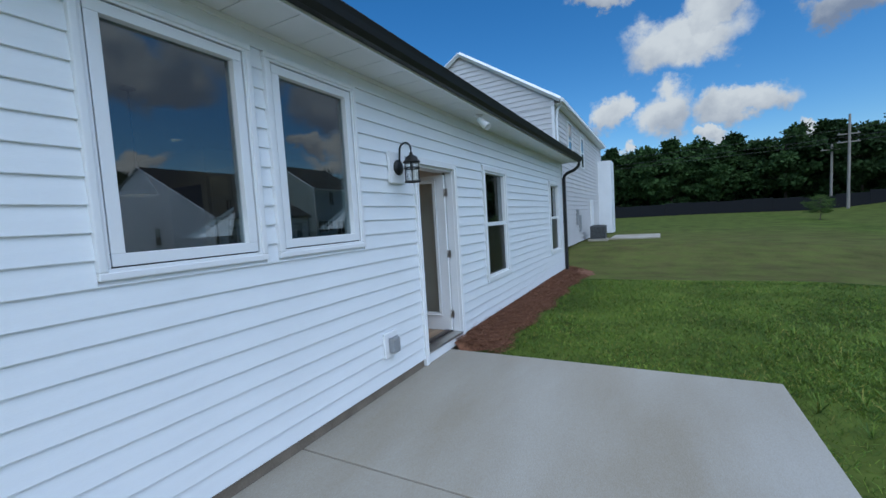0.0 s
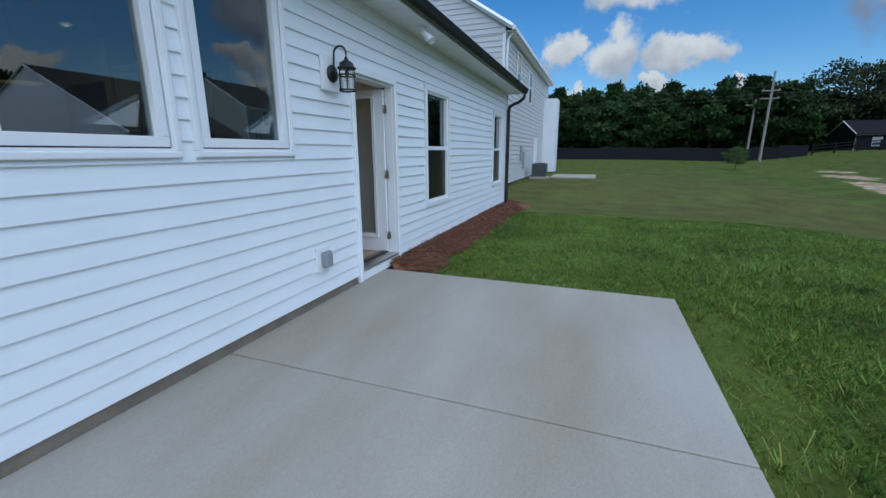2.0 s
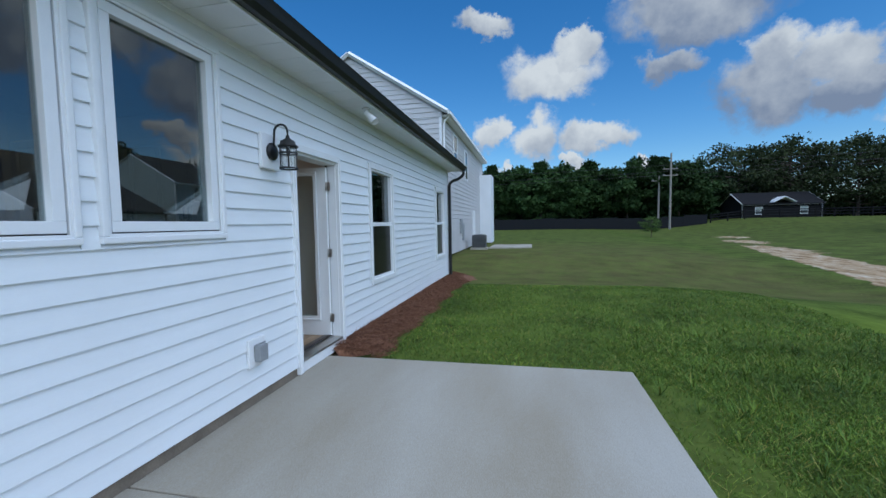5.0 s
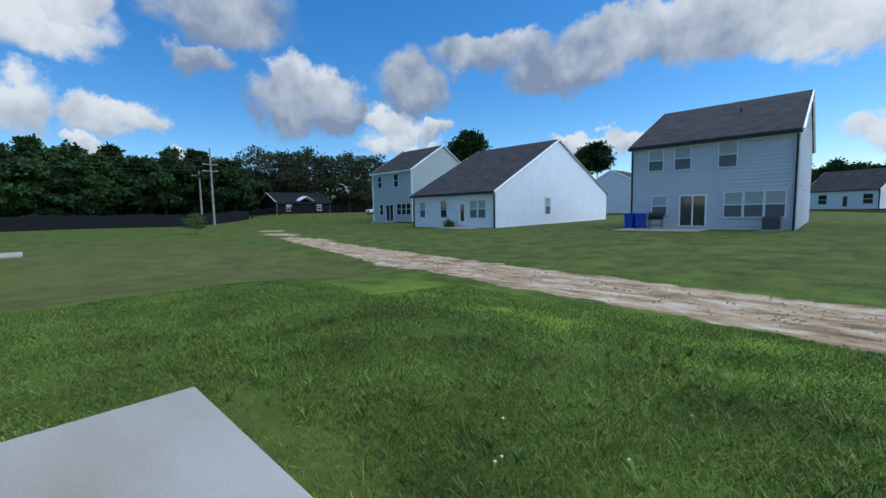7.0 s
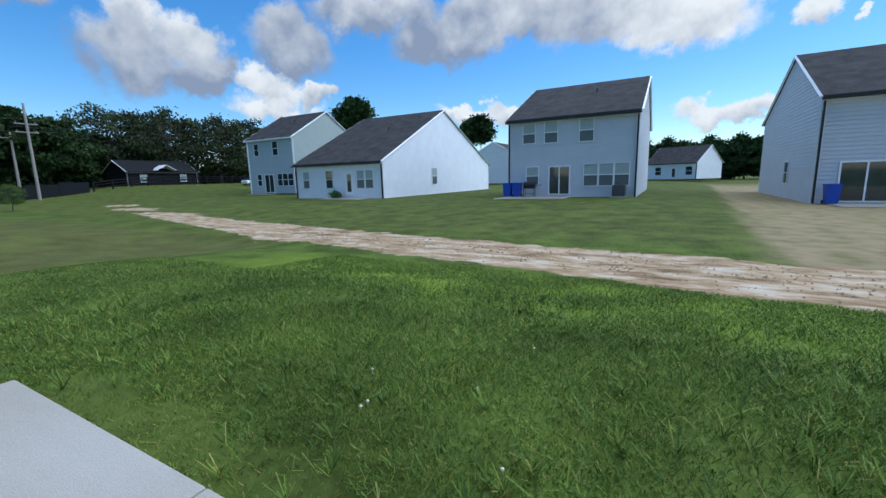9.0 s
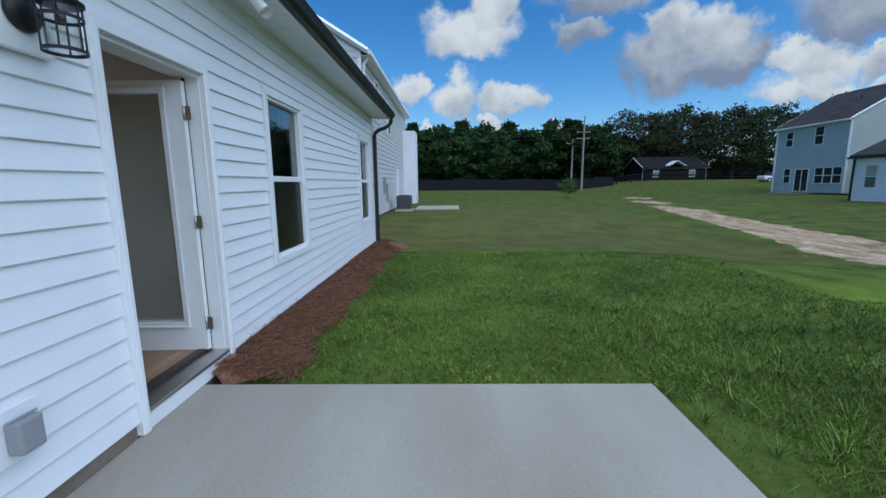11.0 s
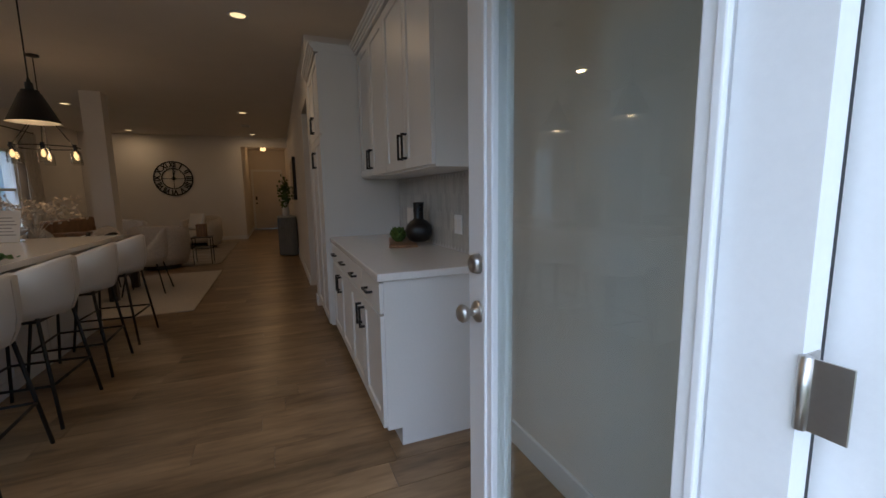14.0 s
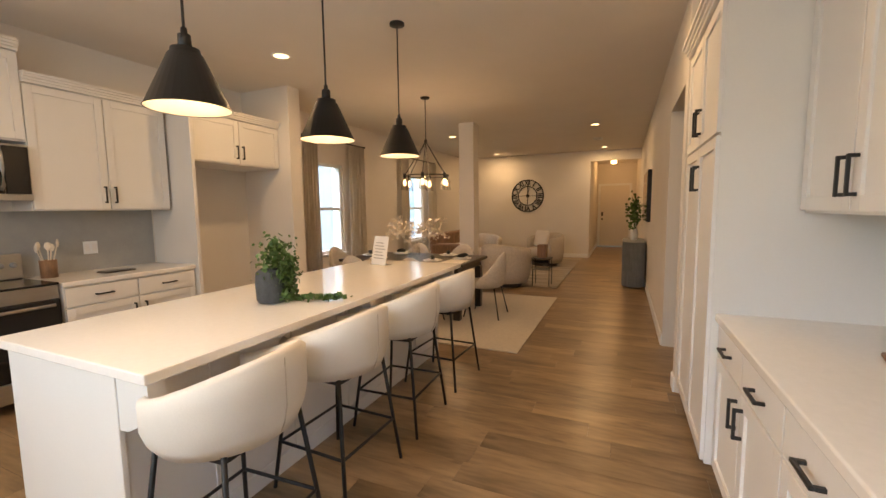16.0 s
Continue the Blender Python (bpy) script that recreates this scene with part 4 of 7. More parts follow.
def flood_light(m):
    t = thing("flood_light", m, "white twin-bullet security light under the soffit", "light fixture")
    part("base", lathe([(0, 0), (0.055, 0), (0.055, -0.02), (0.03, -0.03), (0, -0.03)], 16), TRIMW, t, "", True)
    for s in (-1, 1):
        part("arm", tube([(0, 0, -0.025), (0.02, s * 0.03, -0.05), (0.03, s * 0.045, -0.075)], 0.012, 8), TRIMW, t, "", True)
        bm = lathe([(0, 0.06), (0.03, 0.05), (0.036, 0.0), (0.05, -0.08), (0.05, -0.10), (0.042, -0.085), (0, -0.085)], 16)
        bm.transform(Matrix.Translation((0.05, s * 0.06, -0.10)) @ Matrix.Rotation(radians(-40), 4, "Y") @ Matrix.Rotation(radians(-s * 20), 4, "X"))
        part("lamp_head", bm, TRIMW, t, "", True)
    return t


flood_light(pose(-1.1, 6.85, 2.828))

# ---- mulch bed ----
def mulch():
    bm = bmesh.new()
    n, rows = 60, []
    for i in range(n + 1):
        y = 6.25 + (13.8 - 6.25) * i / n
        w = 0.52 + 0.08 * math.sin(i * 0.6) + 0.06 * math.sin(i * 1.7) + (0.25 * smooth(12.6, 13.5, y))
        if y < 6.6:
            w *= 0.25 + 0.75 * (y - 6.25) / 0.35
        rows.append([bm.verts.new((WX - 0.02 + w * k, y, max(ground_z(WX + w * k, y), -0.25) + 0.12 * (1 - k * k) + 0.02 * noise.noise((y * 5, k * 4, 1)))) for k in (0, 0.25, 0.5, 0.75, 1.0)])
    for a, b in zip(rows, rows[1:]):
        for k in range(4):
            bm.faces.new((a[k], a[k + 1], b[k + 1], b[k]))
    bed = solid("mulch_bed", bm, STRAW, "reddish-brown pine straw bed along the wall", "mulch", kind="stuff", smooth=True)
    rng = np.random.default_rng(5)
    k = 15000
    y = rng.uniform(6.3, 13.9, k)
    f = rng.uniform(0, 1.12, k)
    x = WX + 0.0 + f * (0.52 + 0.06 * np.sin(y * 5))
    z = np.array([max(ground_z(a, b), -0.25) for a, b in zip(x, y)]) + 0.13 * np.clip(1 - f * f, 0, 1) + rng.uniform(0, 0.03, k)
    ang = rng.uniform(0, 2 * np.pi, k)
    ln = rng.uniform(0.035, 0.10, k)
    u = np.stack([np.cos(ang) * ln, np.sin(ang) * ln, rng.normal(0, 0.25, k) * ln], 1)
    v = np.stack([-np.sin(ang) * 0.0016, np.cos(ang) * 0.0016, np.full(k, 0.001)], 1)
    needles = new("needles", quads_mesh("needles", np.stack([x, y, z], 1), u, v, STRAW))
    needles.parent = bed
    tagged(needles, kind="stuff")


mulch()


# ---- interior ----
def lay_floor():
    """Planks across the room, along y, laid staggered; the near ones are pieces, the rest joined."""
    W, L, rng = 0.18, 1.22, random.Random(4)
    meshes = {}
    rest = bmesh.new()
    count = 0
    x = WX - 0.15 - W
    while x > -18.6:
        xa, xb = x + 0.0008, x + W - 0.0008
        end = 6.9 if x > -6.2 else (8.2 if x > -9.6 else 6.3)
        y = 1.1 - rng.uniform(0, L)
        while y < end:
            y0, y1 = max(y, 1.1), min(y + L, end)
            y += L
            if y1 - y0 < 0.05:
                continue
            if y1 > 3.9 and count < 300:
                key = round(y1 - y0, 3)
                if key not in meshes:
                    bm = bmesh.new()
                    box(bm, 0, xb - xa, 0.0008, y1 - y0 - 0.0008, -0.012, 0)
                    meshes[key] = mesh_of("floor_plank", bm, PLANK)
                ob = new("floor_plank", meshes[key])
                ob.location = (xa, y0, 0)
                ob.parent = floor
                count += 1
            else:
                rest.faces.new([rest.verts.new(c) for c in ((xa, y0 + 0.0008, 0), (xb, y0 + 0.0008, 0), (xb, y1 - 0.0008, 0), (xa, y1 - 0.0008, 0))])
        x -= W
    tagged(part("far_planks", rest, PLANK, floor), kind="stuff")


def bar_handle(parent, x, z, length, vertical):
    """A black bar pull on a front that looks to -y."""
    h = length / 2
    if vertical:
        bm = boxes((x - 0.006, x + 0.006, -0.055, -0.043, z - h, z + h), (x - 0.006, x + 0.006, -0.043, -0.018, z - h, z - h + 0.014), (x - 0.006, x + 0.006, -0.043, -0.018, z + h - 0.014, z + h), bevel=0.002)
    else:
        bm = boxes((x - h, x + h, -0.055, -0.043, z - 0.006, z + 0.006), (x - h, x - h + 0.014, -0.043, -0.018, z - 0.006, z + 0.006), (x + h - 0.014, x + h, -0.043, -0.018, z - 0.006, z + 0.006), bevel=0.002)
    return part("handle", bm, BLACKM, parent, "black bar handle")


def shaker(parent, name, x0, x1, z0, z1, handle=None, rail=0.058):
    """A framed front with a sunk panel; handle: (x, z, length, vertical)."""
    d = part(name, boxes((x0 + rail, x1 - rail, -0.008, 0, z0 + rail, z1 - rail)), CAB, parent)
    for a, b in ((x0, x0 + rail), (x1 - rail, x1)):
        part("stile", boxes((a, b, -0.02, 0, z0, z1), bevel=0.002), CAB, d)
    for a, b in ((z0, z0 + rail), (z1 - rail, z1)):
        part("rail", boxes((x0 + rail, x1 - rail, -0.02, 0, a, b), bevel=0.002), CAB, d)
    if handle:
        bar_handle(d, *handle)
    return d


def base_cabinet(m, w, d=0.60, h=0.875, fronts="two", label="off-white shaker base cabinet with black pulls"):
    t = thing("base_cabinet", m, label, "cabinet", "base cabinets")
    part("body", boxes((0, w, 0.0, d, 0.10, h), (0.004, w - 0.004, 0.075, d, 0.0, 0.10)), CAB, t)
    g = 0.006
    if fronts == "two":
        k = w / 2
        for i in range(2):
            dr = part("drawer", boxes((i * k + g, (i + 1) * k - g, -0.02, 0, h - 0.165, h - 0.012), bevel=0.003), CAB, t)
            bar_handle(dr, (i + 0.5) * k, h - 0.09, 0.13, False)
            shaker(t, "door", i * k + g, (i + 1) * k - g, 0.115, h - 0.178, ((i + 1) * k - 0.045 if i == 0 else i * k + 0.045, h - 0.29, 0.13, True))
    else:
        for a, b in ((0.115, 0.39), (0.40, 0.70), (0.712, h - 0.012)):
            dr = part("drawer", boxes((g, w - g, -0.02, 0, a, b), bevel=0.003), CAB, t)
            bar_handle(dr, w / 2, (a + b) / 2, 0.13, False)
    return t


def wall_cabinet(m, w, h, d=0.33, label="off-white shaker wall cabinet with black pulls", crown=True):
    t = thing("wall_cabinet", m, label, "cabinet", "wall cabinets")
    part("body", boxes((0, w, 0, d, 0, h)), CAB, t)
    k = w / 2
    for i in range(2):
        shaker(t, "door", i * k + 0.005, (i + 1) * k - 0.005, 0.012, h - 0.012, ((i + 1) * k - 0.04 if i == 0 else i * k + 0.04, 0.14, 0.15, True))
    if crown:
        bm = bmesh.new()
        for dz, o in ((0, 0.018), (0.02, 0.03), (0.04, 0.045), (0.06, 0.058)):
            box(bm, -o * 0 , w, -0.02 - o, d, h + dz, h + dz + 0.022, 0.004)
        part("crown", bm, CAB, t)
    return t


# coffee bar along the right wall: two base units, one worktop, two wall units
RF = 6.25
base_cabinet(pose(-4.91, RF, 0), 0.93, RY - RF)
base_cabinet(pose(-3.98, RF, 0), 0.91, RY - RF)
solid("worktop", boxes((-4.92, -3.04, RF - 0.035, RY, 0.876, 0.915), bevel=0.006), QUARTZ, "pale quartz worktop of the coffee bar", "worktop")
wall_cabinet(pose(-4.91, 6.54, 1.42), 0.91, 1.06, RY - 6.54)
wall_cabinet(pose(-4.00, 6.54, 1.42), 0.91, 1.06, RY - 6.54)


def pantry(m, w, d, h):
    t = thing("pantry_cabinet", m, "tall off-white shaker pantry cabinet", "cabinet")
    part("body", boxes((0, w, 0, d, 0.10, h), (0.004, w - 0.004, 0.07, d, 0, 0.10)), CAB, t)
    k = w / 2
    for i in range(2):
        hx = (i + 1) * k - 0.045 if i == 0 else i * k + 0.045
        shaker(t, "door", i * k + 0.006, (i + 1) * k - 0.006, 0.115, 1.80, (hx, 1.62, 0.15, True))
        shaker(t, "door", i * k + 0.006, (i + 1) * k - 0.006, 1.815, h - 0.012, (hx, 1.95, 0.15, True))
    bm = bmesh.new()
    for dz, o in ((0, 0.018), (0.02, 0.03), (0.04, 0.045), (0.06, 0.058)):
        box(bm, 0, w, -0.02 - o, d, h + dz, h + dz + 0.022, 0.004)
    part("crown", bm, CAB, t)


pantry(pose(-5.95, 6.2, 0), 1.03, RY - 6.2, 2.48)


def tile_backsplash():
    """Elongated hexagon tiles set upright."""
    bs = solid("backsplash", boxes((-4.91, -3.08, RY - 0.006, RY - 0.0005, 0.916, 1.418)), GROUT, "pale grey picket tile backsplash", "backsplash", kind="structure")
    w, h, tip = 0.052, 0.145, 0.028
    bm = bmesh.new()
    pts = [(-w / 2, -h / 2 + tip), (0, -h / 2), (w / 2, -h / 2 + tip), (w / 2, h / 2 - tip), (0, h / 2), (-w / 2, h / 2 - tip)]
    front = [bm.verts.new((x * 0.945, -0.0022, z * 0.975)) for x, z in pts]
    back = [bm.verts.new((x * 0.97, 0, z * 0.985)) for x, z in pts]
    bm.faces.new(front)
    for i in range(6):
        bm.faces.new((front[i], front[(i + 1) % 6], back[(i + 1) % 6], back[i]))
    me = mesh_of("tile", bm, TILE)
    row, z = 0, 0.916 + h / 2
    made = 0
    while z < 1.37:
        x = -4.88 + (w / 2 if row % 2 else 0)
        while x < -3.12:
            ob = new("tile", me)
            ob.location, ob.parent = (x, RY - 0.0062, z), bs
            x += w
            made += 1
        z += h - tip
        row += 1


tile_backsplash()


def plate_outlet(m, w=0.115, h=0.12, label="white double outlet plate"):
    t = thing("wall_outlet", m, label, "outlet")
    part("plate", boxes((-w / 2, w / 2, -0.006, 0, -h / 2, h / 2), bevel=0.002), TRIMW, t)
    for s in (-1, 1):
        part("socket", boxes((s * w / 4 - 0.017, s * w / 4 + 0.017, -0.009, -0.006, -0.035, 0.035), bevel=0.001), PAPER, t)


plate_outlet(pose(-3.53, RY - 0.012, 1.09))
plate_outlet(pose(-4.70, LY + 0.008, 1.13, 0, 0, 180))

# coffee bar dressing
bm = boxes((-0.27, 0.27, -0.10, 0.10, 0, 0.018), bevel=0.006)
cb = thing("serving_board", pose(-4.14, 6.66, 0.916, 0, 0, -14), "live-edge acacia serving board", "board")
part("plank", bm, BOARD, cb)
part("handle", boxes((-0.36, -0.27, -0.025, 0.025, 0, 0.016), bevel=0.005), BOARD, cb)
vase = thing("vase", pose(-4.02, 6.755, 0.936), "black round-bellied bottle vase with small neck loops", "vase")
part("body", lathe([(0, 0), (0.05, 0.0), (0.078, 0.018), (0.097, 0.055), (0.100, 0.085), (0.090, 0.122), (0.066, 0.150), (0.040, 0.165), (0.036, 0.175), (0.038, 0.262), (0.041, 0.282), (0.041, 0.288), (0.032, 0.288), (0.029, 0.18), (0, 0.16)], 32), VASEB, vase, "", True)
for side in (-1, 1):
    part("loop", tube([(side * 0.037, 0, 0.255), (side * 0.050, 0, 0.250), (side * 0.052, 0, 0.228), (side * 0.037, 0, 0.220)], 0.006, 6), VASEB, vase, "", True)
solid("candle", lathe([(0, 0), (0.045, 0), (0.045, 0.26), (0.04, 0.265), (0, 0.262)], 20), LEATHER, "tall cream pillar candle", "candle", smooth=True).matrix_basis = pose(-4.26, 6.79, 0.918)
art = thing("artichoke", pose(-4.13, 6.63, 0.936), "pale green decorative artichoke on the board", "artichoke")
for ringn in range(5):
    for k in range(7):
        a = 2 * math.pi * (k + 0.5 * (ringn % 2)) / 7
        r, z = 0.052 * math.sin(0.5 + ringn * 0.5), 0.012 + ringn * 0.018
        bm = bmesh.new()
        bmesh.ops.create_icosphere(bm, subdivisions=1, radius=1, matrix=Matrix.Translation((r * math.cos(a), r * math.sin(a), z)) @ Matrix.Rotation(a, 4, "Z") @ Matrix.Rotation(0.5, 4, "Y") @ Matrix.Diagonal((0.010, 0.022, 0.026, 1)))
        part("scale_leaf", bm, FOL_BRIGHT, art, "", True)

# range wall
LF = 1.74
base_cabinet(pose(-4.20, LF, 0, 0, 0, 180), 1.08, LF - LY)
solid("worktop", boxes((-5.29, -4.19, LY, LF + 0.03, 0.876, 0.915), bevel=0.006), QUARTZ, "pale quartz worktop beside the range", "worktop")
base_cabinet(pose(-2.2, LF, 0, 0, 0, 180), 1.2, LF - LY)
solid("worktop", boxes((-3.41, -1.56, LY, LF + 0.03, 0.876, 0.915), bevel=0.006), QUARTZ, "pale quartz worktop beside the range", "worktop")
wall_cabinet(pose(-4.19, 1.45, 1.48, 0, 0, 180), 1.08, 1.0, 1.45 - LY)
wall_cabinet(pose(-3.42, 1.45, 2.02, 0, 0, 180), 0.77, 0.68, 1.45 - LY)
wall_cabinet(pose(-2.3, 1.45, 1.48, 0, 0, 180), 1.08, 1.0, 1.45 - LY)
solid("backsplash_left", boxes((-5.28, -1.6, LY + 0.0005, LY + 0.006, 0.916, 1.478)), BSPLASH, "smooth grey tiled backsplash", "backsplash", kind="structure")
solid("fridge_panel", boxes((-5.335, -5.297, LY, 1.80, 0, 2.55), bevel=0.003), CAB, "off-white tall panel beside the fridge recess", "panel")
wall_cabinet(pose(-5.34, 1.72, 1.98, 0, 0, 180), 1.17, 0.5, 1.72 - LY)


def range_cooker(m):
    t = thing("range_cooker", m, "stainless freestanding electric range with black glass top", "range")
    w = 0.755
    part("body", boxes((0, w, 0.02, 0.62, 0.08, 0.905), bevel=0.004), STEEL, t)
    part("cooktop", boxes((0, w, 0.0, 0.62, 0.906, 0.922), bevel=0.004), BLACKG, t, "black glass cooktop")
    d = part("oven_door", boxes((0.01, w - 0.01, -0.02, 0.02, 0.24, 0.80), bevel=0.006), BLACKG, t)
    part("handle", tube([(0.06, -0.06, 0.76), (w - 0.06, -0.06, 0.76)], 0.012, 10), STEEL, d, "steel bar handle", True)
    part("drawer", boxes((0.01, w - 0.01, -0.015, 0.02, 0.09, 0.23), bevel=0.004), STEEL, t)
    bg = part("control_panel", boxes((0, w, 0.54, 0.61, 0.923, 1.13), bevel=0.008), STEEL, t)
    for x in (0.06, 0.14, w - 0.14, w - 0.06):
        bm = lathe([(0, 0), (0.024, 0), (0.02, 0.025), (0, 0.026)], 14)
        bm.transform(Matrix.Translation((x, 0.54, 1.04)) @ Matrix.Rotation(math.pi / 2, 4, "X"))
        part("dial", bm, GREYP, bg, "", True)


range_cooker(pose(-3.425, LF + 0.01, 0, 0, 0, 180))


def microwave(m):
    t = thing("microwave", m, "stainless microwave mounted over the range", "microwave")
    w = 0.76
    part("body", boxes((0, w, 0.02, 0.38, 0, 0.43), bevel=0.005), STEEL, t)
    d = part("door", boxes((0.015, w - 0.17, -0.005, 0.02, 0.05, 0.41), bevel=0.004), BLACKG, t)
    part("handle", tube([(0.57, -0.01, 0.08), (0.57, -0.05, 0.11), (0.57, -0.055, 0.23), (0.57, -0.05, 0.35), (0.57, -0.01, 0.38)], 0.012, 8), STEEL, d, "", True)
    part("keypad", boxes((w - 0.16, w - 0.015, -0.003, 0.02, 0.05, 0.41), bevel=0.003), BLACKG, t)


microwave(pose(-3.425, 1.52, 1.56, 0, 0, 180))
crock = thing("utensil_crock", pose(-4.30, 1.32, 0.916), "wooden crock holding wooden spoons", "utensils")
part("crock", lathe([(0, 0), (0.055, 0), (0.058, 0.15), (0.05, 0.15), (0.048, 0.02), (0, 0.02)], 20), BOARD, crock, "", True)
for k in range(5):
    a = k * 1.3
    tip = (0.07 * math.cos(a), 0.07 * math.sin(a), 0.25 + 0.02 * (k % 3))
    s = part("spoon", tube([(0.01 * math.cos(a), 0.01 * math.sin(a), 0.03), tip], 0.005, 6), PAMPAS, crock)
    bm = bmesh.new()
    bmesh.ops.create_icosphere(bm, subdivisions=2, radius=1, matrix=Matrix.Translation(tip) @ Matrix.Rotation(a, 4, "Z") @ Matrix.Diagonal((0.010, 0.024, 0.035, 1)))
    part("bowl", bm, PAMPAS, s, "", True)
solid("trivet", boxes((-4.85, -4.6, 1.4, 1.55, 0.916, 0.926), bevel=0.004), DARKWOOD, "small dark trivet on the worktop", "trivet")


# island
IX0, IX1, IY0, IY1 = -6.21, -3.30, 3.26, 4.33
isl = thing("kitchen_island", pose(-4.75, 3.8, 0), "white panelled kitchen island base", "island")
mv2 = Matrix.Translation((4.75, -3.8, 0))


def ip(nm, bm, m=CAB):
    bm.transform(mv2)
    return part(nm, bm, m, isl)


ip("body", boxes((IX0 + 0.05, IX1 - 0.06, IY0 + 0.04, 4.06, 0.0, 0.879)))
ip("end_panel", boxes((IX1 - 0.058, IX1 - 0.035, IY0 + 0.03, 4.085, 0.0, 0.879), bevel=0.004))
ip("end_panel", boxes((IX0 + 0.025, IX0 + 0.048, IY0 + 0.03, 4.085, 0.0, 0.879), bevel=0.004))
for x in (-3.75, -4.25, -4.75, -5.25, -5.75):
    ip("batten", boxes((x - 0.03, x + 0.03, 4.061, 4.07, 0.1, 0.86), bevel=0.003))
ip("base_trim", boxes((IX0 + 0.05, IX1 - 0.06, 4.061, 4.074, 0, 0.10), bevel=0.003))


def corbel(x):
    bm = bmesh.new()
    prof = [(4.088, 0.878), (4.27, 0.878), (4.275, 0.80), (4.26, 0.74), (4.22, 0.70), (4.18, 0.68), (4.14, 0.66), (4.088, 0.655)]
    a, b = [bm.verts.new((x - 0.03, y, z)) for y, z in prof], [bm.verts.new((x + 0.03, y, z)) for y, z in prof]
    for i in range(len(prof)):
        j = (i + 1) % len(prof)
        bm.faces.new((a[i], a[j], b[j], b[i]))
    bm.faces.new(a)
    bm.faces.new(b[::-1])
    return bm


for x in (IX1 - 0.07, -4.75, IX0 + 0.07):
    ip("corbel", corbel(x))
solid("worktop", boxes((IX0, IX1, IY0, IY1, 0.88, 0.92), bevel=0.005), QUARTZ, "polished white quartz island worktop", "worktop")


def shell_seat(rx, ry, back, front, thick, seat_z, span, base_drop):
    """A wrap-round bucket: outer and inner skins joined at a rounded rim; opens to -y."""
    bm = bmesh.new()
    n, rings = 36, []
    levels = [0, 0.2, 0.45, 0.75, 1.0]
    for i in range(n + 1):
        a = -span + 2 * span * i / n
        s, c = math.sin(a), math.cos(a)
        top = front + (back - front) * (0.5 + 0.5 * math.cos(a * math.pi / span)) ** 0.8
        col = []
        for f in levels:
            bul = 0.86 + 0.14 * math.sin(min(1, f * 2.2) * math.pi / 2)
            col.append((rx * s * bul, ry * c * bul, seat_z - base_drop + (top + base_drop) * f))
        rim = (rx - thick / 2) * s, (ry - thick / 2) * c, seat_z + top + thick * 0.35
        col.append(rim)
        for f in levels[::-1]:
            bul = 0.86 + 0.14 * math.sin(min(1, f * 2.2) * math.pi / 2)
            col.append(((rx * bul - thick) * s, (ry * bul - thick) * c, seat_z - base_drop + 0.01 + (top + base_drop - 0.01) * f))
        rings.append([bm.verts.new(p) for p in col])
    m = len(rings[0])
    for a, b in zip(rings, rings[1:]):
        for k in range(m):
            bm.faces.new((a[k], a[(k + 1) % m], b[(k + 1) % m], b[k]))
    bm.faces.new(rings[0][::-1])
    bm.faces.new(rings[-1])
    return bm


def cushion(rx, ry, z0, z1, y=0.0, cut=None):
    bm = lathe([(0.001, z0), (0.8, z0), (0.96, z0 + (z1 - z0) * 0.3), (1.0, z0 + (z1 - z0) * 0.6), (0.94, z1 - 0.008), (0.7, z1), (0.001, z1)], 28)
    bm.transform(Matrix.Translation((0, y, 0)) @ Matrix.Diagonal((rx, ry, 1, 1)))
    return bm


def bar_stool(m):
    t = thing("bar_stool", m, "cream upholstered bucket counter stool on black metal legs", "bar stool", "stools at the island")
    part("backrest", shell_seat(0.30, 0.275, 0.275, 0.135, 0.05, 0.665, radians(132), 0.035), LEATHER, t, "", True)
    part("seat", cushion(0.262, 0.245, 0.618, 0.71, -0.01), LEATHER, t, "", True)
    part("seat_seam", tube([(0, 0.272 * b, z) for b, z in ((0.87, 0.632), (0.955, 0.68), (1.01, 0.75), (1.01, 0.93))], 0.0025, 5), FABRIC, t)
    for sx in (-1, 1):
        for sy in (-1, 1):
            part("leg", tube([(sx * 0.185, sy * 0.165, 0.635), (sx * 0.25, sy * 0.235, 0.0)], 0.010, 8), BLACKM, t, "", True)
    f = 0.25
    k = 0.61 - f
    px, py = 0.185 + 0.065 * k / 0.61, 0.165 + 0.07 * k / 0.61
    for a, b in (((-px, -py), (px, -py)), ((px, -py), (px, py)), ((px, py), (-px, py)), ((-px, py), (-px, -py))):
        part("footrest_bar", tube([(*a, f), (*b, f)], 0.008, 8), BLACKM, t, "", True)
    part("seat_frame", boxes((-0.19, 0.19, -0.17, 0.17, 0.606, 0.620), bevel=0.003), BLACKM, t)
    return t


stool = bar_stool(pose(-3.57, 4.39, 0, 0, 0, 3))
for x, r in ((-4.24, -2), (-4.93, 2), (-5.66, -3)):
    copy_thing(stool, pose(x, 4.37, 0, 0, 0, r))


def leafy(name, parent, centres, size, material, rng):
    """Small leaves round the given points."""
    k = len(centres)
    d = rng.normal(size=(k, 3))
    d /= np.linalg.norm(d, axis=1)[:, None]
    e = np.cross(d, rng.normal(size=(k, 3)))
    e /= np.linalg.norm(e, axis=1)[:, None]
    s = rng.uniform(0.6, 1.3, k)[:, None] * size
    ob = new(name, quads_mesh(name, centres, d * s, e * s * 0.75, material))
    ob.parent = parent
    return ob


